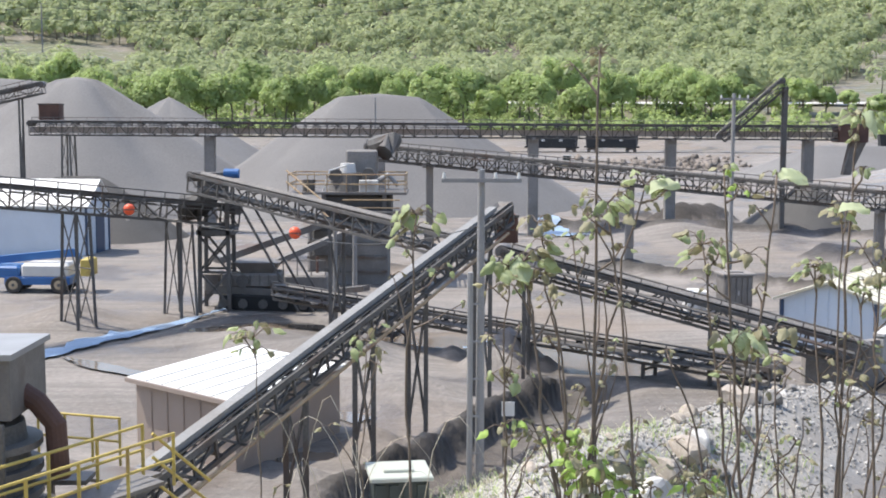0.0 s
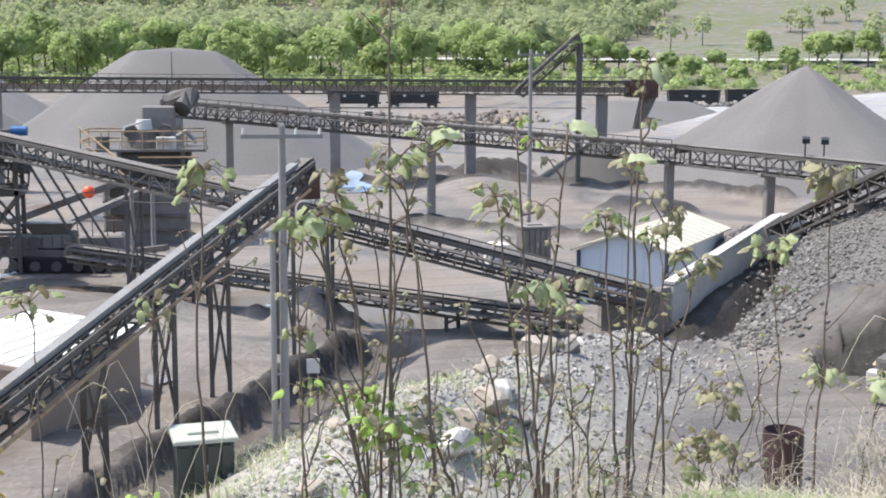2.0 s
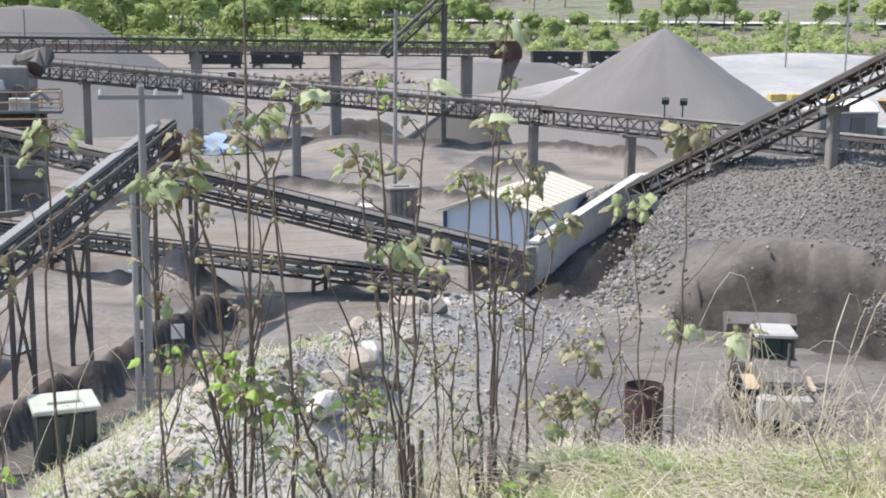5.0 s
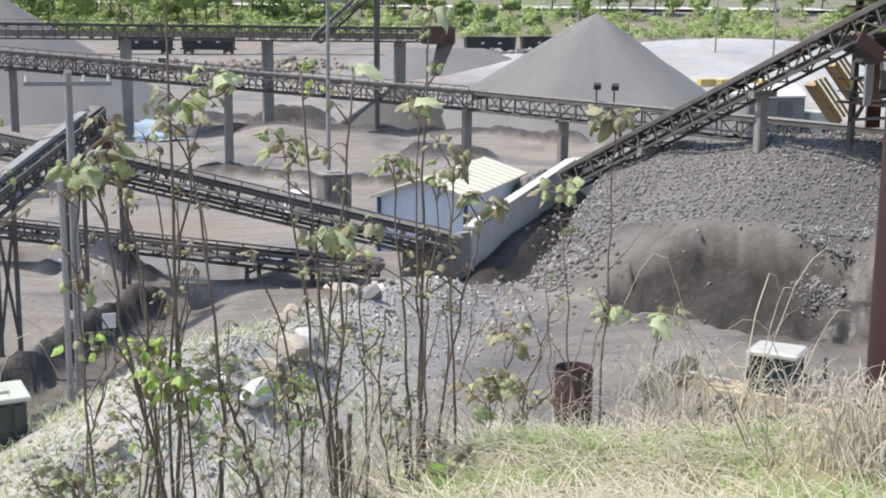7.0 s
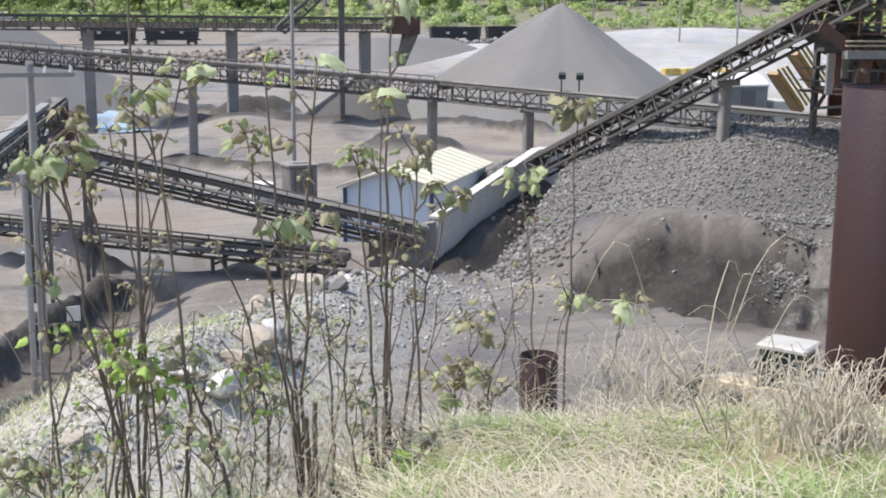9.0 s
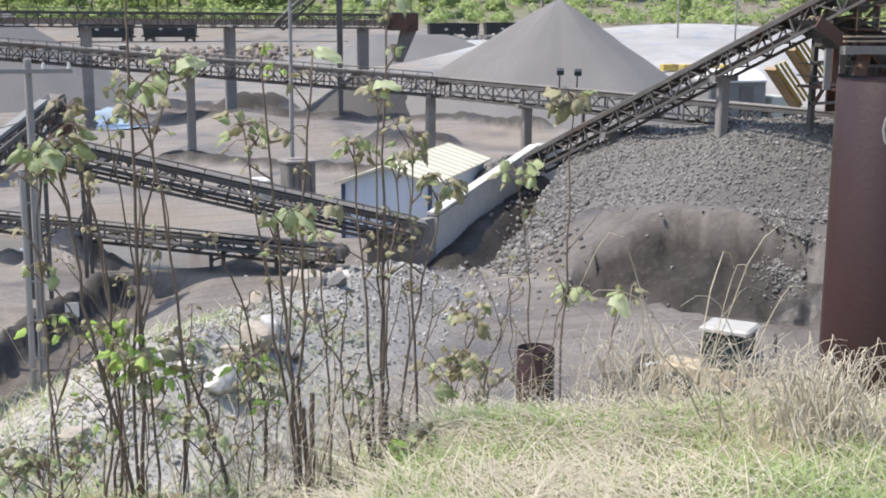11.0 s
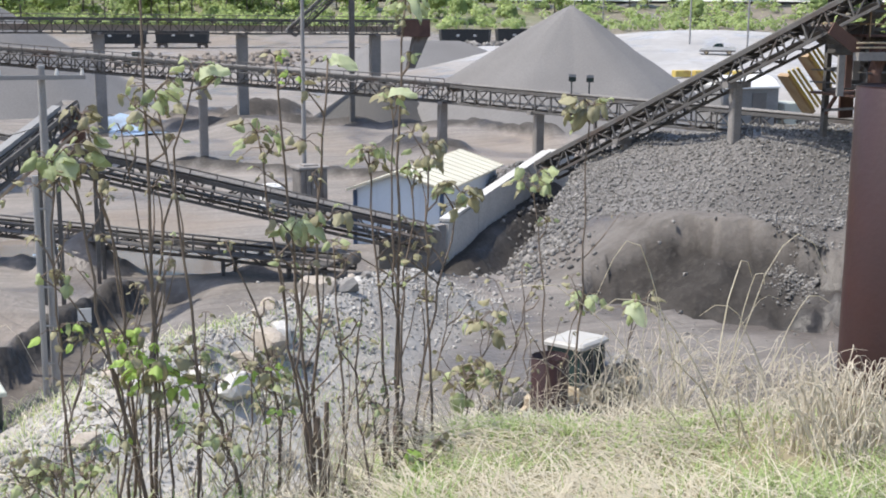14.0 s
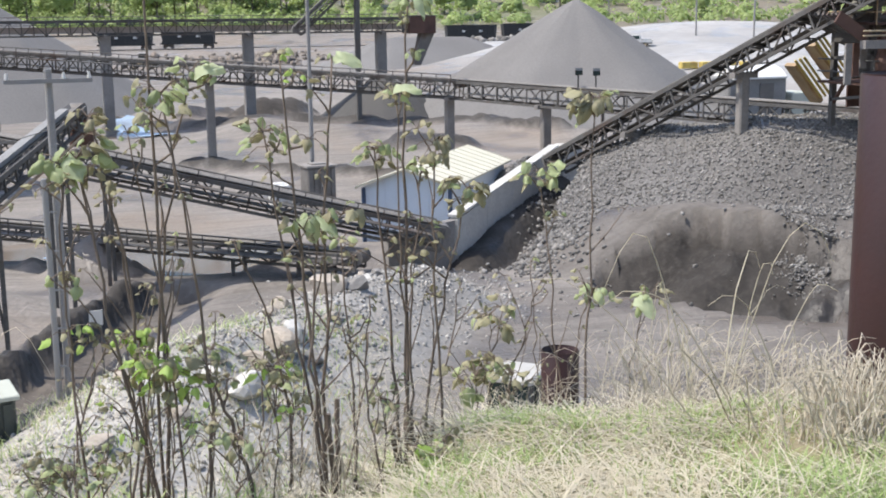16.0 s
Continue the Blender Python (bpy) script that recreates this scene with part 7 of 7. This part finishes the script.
grown = [
    sapling(5.48, 5.0, 10.73, 0.08, 0.21, 8, 0.075, "bronze", ((0.93, 4, 0.07), (0.74, 5, 0.08), (0.62, 4, 0.07)), 0.017, 1),
    sapling(5.34, 5.1, 10.18, -0.54, 2.38, 7, 0.1, "leaf", ((0.96, 5, 0.09),), 0.015, 2, big=1),
    sapling(7.46, 4.95, 10.1, 0.53, -1.4, 12, 0.12, "leaf", ((0.93, 7, 0.1), (0.86, 5, 0.08)), 0.015, 3),
    sapling(5.23, 5.0, 9.85, -0.62, -3.07, 12, 0.14, "leaf", ((0.93, 6, 0.1), (0.85, 4, 0.08)), 0.017, 4, big=1),
    sapling(4.2, 5.2, 9.7, 0.4, -0.7, 7, 0.08, "bronze", ((0.8, 3, 0.07),), 0.013, 5),
    sapling(11.32, 5.2, 9.44, 0.76, -2.11, 3, 0.06, "bronze", ((0.7, 3, 0.06), (0.5, 3, 0.06)), 0.014, 6),
    sapling(13.29, 5.3, 9.91, -0.35, -2.5, 12, 0.12, "leaf", ((0.93, 5, 0.08),), 0.015, 7),
    sapling(13.29, 5.2, 10.24, -0.2, -1.6, 6, 0.08, "lime", ((0.93, 4, 0.09), (0.8, 6, 0.1), (0.72, 5, 0.09)), 0.016, 8),
    sapling(13.35, 5.3, 10.22, -0.15, 0.8, 5, 0.08, "leaf", ((0.88, 3, 0.07), (0.7, 4, 0.08)), 0.017, 9, big=1),
    sapling(13.35, 5.1, 9.53, -0.51, -0.23, 10, 0.12, "leaf", ((0.97, 8, 0.13), (0.9, 8, 0.12), (0.82, 5, 0.1)), 0.016, 10, big=2),
    sapling(17.06, 5.6, 9.78, -0.07, -1.01, 13, 0.12, "leaf", ((0.93, 5, 0.08),), 0.016, 11),
    sapling(17.34, 5.6, 10.48, -0.06, 0.48, 12, 0.11, "leaf", ((0.85, 4, 0.08), (0.5, 3, 0.07)), 0.018, 12, big=1),
    sapling(17.4, 5.5, 10.07, 0.08, -0.32, 7, 0.09, "leaf", ((0.93, 4, 0.08),), 0.013, 13, big=1),
    sapling(19.28, 5.4, 9.83, -0.26, -0.25, 11, 0.12, "bronze", ((0.95, 6, 0.1), (0.8, 5, 0.1), (0.6, 4, 0.08)), 0.014, 14),
    sapling(17.68, 5.5, 9.74, -0.27, 0.67, 8, 0.09, "leaf", ((0.9, 4, 0.08), (0.6, 4, 0.08)), 0.013, 15),
    sapling(18.13, 5.6, 9.59, -0.05, 2.42, 11, 0.12, "bronze", ((0.93, 6, 0.1), (0.75, 5, 0.1), (0.62, 4, 0.09)), 0.015, 16),
    sapling(25.05, 8.42, 9.3, -0.07, -1.17, 14, 0.18, "leaf", ((0.93, 5, 0.12), (0.78, 6, 0.12)), 0.016, 17, foot=7.3),
    sapling(26.08, 6.5, 9.94, 0.09, 0.49, 15, 0.15, "bronze", ((0.95, 6, 0.12), (0.4, 3, 0.08)), 0.014, 18),
    sapling(24.26, 8.42, 8.68, -0.26, -0.81, 3, 0.08, "bronze", ((0.8, 2, 0.07),), 0.012, 19, foot=7.3),
    sapling(25.24, 8.4, 8.48, -0.31, 1.22, 9, 0.16, "leaf", ((0.85, 5, 0.14),), 0.012, 20, foot=7.3, big=1),
    sapling(28.24, 6.4, 8.89, -0.02, 0.74, 7, 0.12, "leaf", ((0.9, 3, 0.1),), 0.01, 21, big=1),
    sapling(6.2, 5.05, 9.94, 0.2, -1.65, 6, 0.08, "leaf", ((0.9, 3, 0.07),), 0.012, 23),
    sapling(14.77, 5.4, 9.39, 0.11, -0.44, 5, 0.09, "leaf", ((0.85, 4, 0.09), (0.6, 4, 0.08)), 0.013, 24),
    sapling(-2.9, 4.9, 10.06, -0.59, -0.22, 12, 0.12, "leaf", ((0.88, 4, 0.09), (0.8, 5, 0.08)), 0.014, 25),
    sapling(1.68, 5.0, 9.83, -0.29, -0.27, 9, 0.12, "leaf", ((0.9, 5, 0.1), (0.72, 4, 0.08), (0.5, 4, 0.08)), 0.012, 26),
    sapling(4.39, 5.1, 10.01, 0.54, -1.59, 9, 0.1, "bronze", ((0.9, 4, 0.08),), 0.014, 27),
    sapling(-5.77, 4.8, 9.55, -0.18, 0.12, 7, 0.1, "leaf", ((0.85, 3, 0.08),), 0.009, 28),
    sapling(-11.18, 4.6, 9.6, 0.24, -0.07, 9, 0.11, "leaf", ((0.93, 4, 0.1),), 0.008, 29),
    sapling(1.04, 5.0, 9.12, 0.32, 0.17, 5, 0.1, "lime", ((0.9, 3, 0.09),), 0.008, 30),
    sapling(3.54, 5.0, 9.36, 1.28, -2.32, 6, 0.1, "leaf", ((0.9, 3, 0.09),), 0.012, 31),
    sapling(9.68, 5.0, 8.94, -0.02, -2.13, 4, 0.08, "bronze", ((0.7, 3, 0.08),), 0.02, 32),
]
SHRUBS = ((4.6, 4.9, 9.0, "lime", 0.09), (5.6, 4.9, 8.95, "lime", 0.1), (3.6, 5.1, 9.05, "lime", 0.08), (7.6, 5.2, 8.95, "leaf", 0.08), (10.6, 4.9, 8.95, "lime", 0.08), (11.4, 5.3, 8.8, "leaf", 0.09),
          (2.2, 4.9, 8.6, "leaf", 0.09), (0.6, 4.7, 8.62, "leaf", 0.1), (-0.8, 4.8, 8.58, "leaf", 0.08), (21.3, 6.2, 8.82, "bronze", 0.14), (20.6, 6.0, 8.55, "leaf", 0.17), (16.0, 5.2, 8.7, "leaf", 0.08),
          (-7.2, 4.7, 8.75, "lime", 0.07), (18.3, 4.7, 8.62, "lime", 0.06), (8.6, 4.6, 8.75, "leaf", 0.09), (22.4, 5.9, 8.6, "bronze", 0.1))
for k, (az, r, top, kd, s) in enumerate(SHRUBS):
    s = s * 1.4 if kd == "lime" else s
    sapling(az, r, top, 0.2, 0.2, 9, s, kd, ((0.85, 7, s * 0.9), (0.65, 6, s * 0.9), (0.45, 5, s * 0.8)), 0.008, 40 + k, "shrub", "low leafy green shrub among the saplings")
# old stems cut low, from which the saplings sprout
def stump(az, r, height, stems, seed, label):
    rng = random.Random(seed)
    x, y = r * math.sin(radians(az)), r * math.cos(radians(az))
    g = ground(x, y)
    ob = thing("stump", (x, y, g), label, "stump", "stumps on the bank")
    for k in range(stems):
        a, h = rng.uniform(0, 6.28), height * rng.uniform(0.6, 1.0)
        foot = Vector((x + 0.035 * math.cos(a), y + 0.03 * math.sin(a), g - 0.08))
        lean = Vector((rng.gauss(0, 0.05), rng.gauss(0, 0.04), h))
        part("old_stem", Build().path([foot, foot + lean * 0.4 + Vector((0.01, 0, 0)), foot + lean * 0.8, foot + lean], 0.02 if stems > 4 else 0.014, 0.011, 8), "bark", ob)


stump(17.3, 5.6, 0.42, 5, 1, "dark split stump of several old stems")
stump(13.35, 5.15, 0.55, 3, 2, "brown forked stump with young shoots")
stump(15.0, 5.2, 0.22, 3, 4, "short cut stump among dead brush")
stump(18.1, 5.5, 0.3, 2, 5, "short cut stump at the grass edge")
stump(22.6, 6.4, 0.25, 4, 6, "dark rotten stump in the grass")
# bare slender shoots between the leafy ones
rng_shoot = random.Random(91)
for k in range(9):
    az = 2 + 22 * (k + rng_shoot.uniform(-0.4, 0.4)) / 9
    sapling(az, rng_shoot.uniform(4.9, 6.6), rng_shoot.uniform(8.7, 9.25), rng_shoot.uniform(-0.6, 0.6), rng_shoot.uniform(-2.5, 2.5), 2, 0.07, "bronze", ((rng_shoot.uniform(0.6, 0.9), 2, 0.06),), 0.011, 200 + k, "shoot", "thin nearly bare brown shoot on the bank")


# ---- what moves ----
def motions():
    # the loader backs away from the bank, swings round and leaves to the left
    drive = [(0.0, 22.18, 37.04, -54), (2.2, 21.96, 36.82, -54), (2.6, 21.40, 36.04, -54), (3.0, 20.74, 35.04, -54), (3.5, 19.85, 34.05, -54), (4.0, 18.96, 32.72, -54), (4.2, 18.74, 32.27, -52), (4.7, 18.19, 31.05, -36), (5.2, 17.74, 29.61, -10), (5.8, 17.41, 28.28, 28), (6.3, 17.41, 27.17, 48), (6.6, 17.41, 26.62, 46), (7.0, 17.58, 26.06, 42), (8.0, 18.19, 25.29, 36), (9.0, 18.30, 25.06, 34), (10.2, 17.97, 25.73, 36), (11.3, 17.41, 26.95, 44), (11.7, 16.97, 27.39, 52), (12.5, 15.86, 27.95, 74), (13.0, 14.97, 28.06, 92), (13.3, 14.31, 27.84, 106), (14.1, 12.98, 26.95, 124), (14.5, 12.20, 26.28, 130), (14.9, 11.31, 25.62, 132), (15.3, 10.48, 24.95, 134), (16.0, 10.20, 24.51, 136)]
    walk(loader, [(t, pose(x, y, ground(x, y), 0, 0, a)) for t, x, y, a in drive])

    def roll(wheels, rows, radius, dt):
        """Wheels turn by the way driven along the heading."""
        ts = np.arange(0, 16.01, dt)
        xs, ys, hs = (np.interp(ts, [r[0] for r in rows], [r[k] for r in rows]) for k in (1, 2, 3))
        ahead = np.stack([-np.sin(np.radians(hs)), np.cos(np.radians(hs))], -1)
        way = np.concatenate([[0], np.cumsum((np.diff(xs) * ahead[1:, 0] + np.diff(ys) * ahead[1:, 1]))])
        for w in wheels:
            p = w.location.copy()
            walk(w, [(float(t), pose(p.x, p.y, p.z, -math.degrees(d / radius), 0, 0)) for t, d in zip(ts, way)])

    roll(loader_wheels, drive, 0.57, 0.2)
    # its arm, raised at first, comes down
    lift = [(0.0, 52), (3.0, 58), (4.2, 60), (5.4, 44), (6.5, 30), (8.0, 16), (9.0, 10), (12.0, 4), (16.0, 0)]
    hinge = Matrix.Translation((0, 1.2, 1.6))
    walk(lift_arm, [(t, hinge @ pose(0, 0, 0, a) @ hinge.inverted()) for t, a in lift])
    # the pickup crosses the pale ground
    way = [(0.0, 172.0, 139.0, 60), (12.0, 120.5, 167.2, 60), (13.3, 112.0, 171.6, 60), (14.3, 106.4, 174.9, 59), (15.2, 101.0, 178.2, 58), (16.0, 96.0, 181.2, 58)]
    walk(truck, [(t, pose(x, y, ground(x, y), 0, 0, a)) for t, x, y, a in way])
    roll(truck_wheels, way, 0.38, 1 / 15)
    # two saplings sway a little in the wind
    for k in (1, 9):
        m = grown[k].matrix_basis.copy()
        walk(grown[k], [(t, m @ pose(0, 0, 0, 0.5 * math.sin(t * 1.7 + k), 0.7 * math.sin(t * 1.3 + 2 * k))) for t in np.arange(0, 16.1, 0.5).tolist()])


motions()
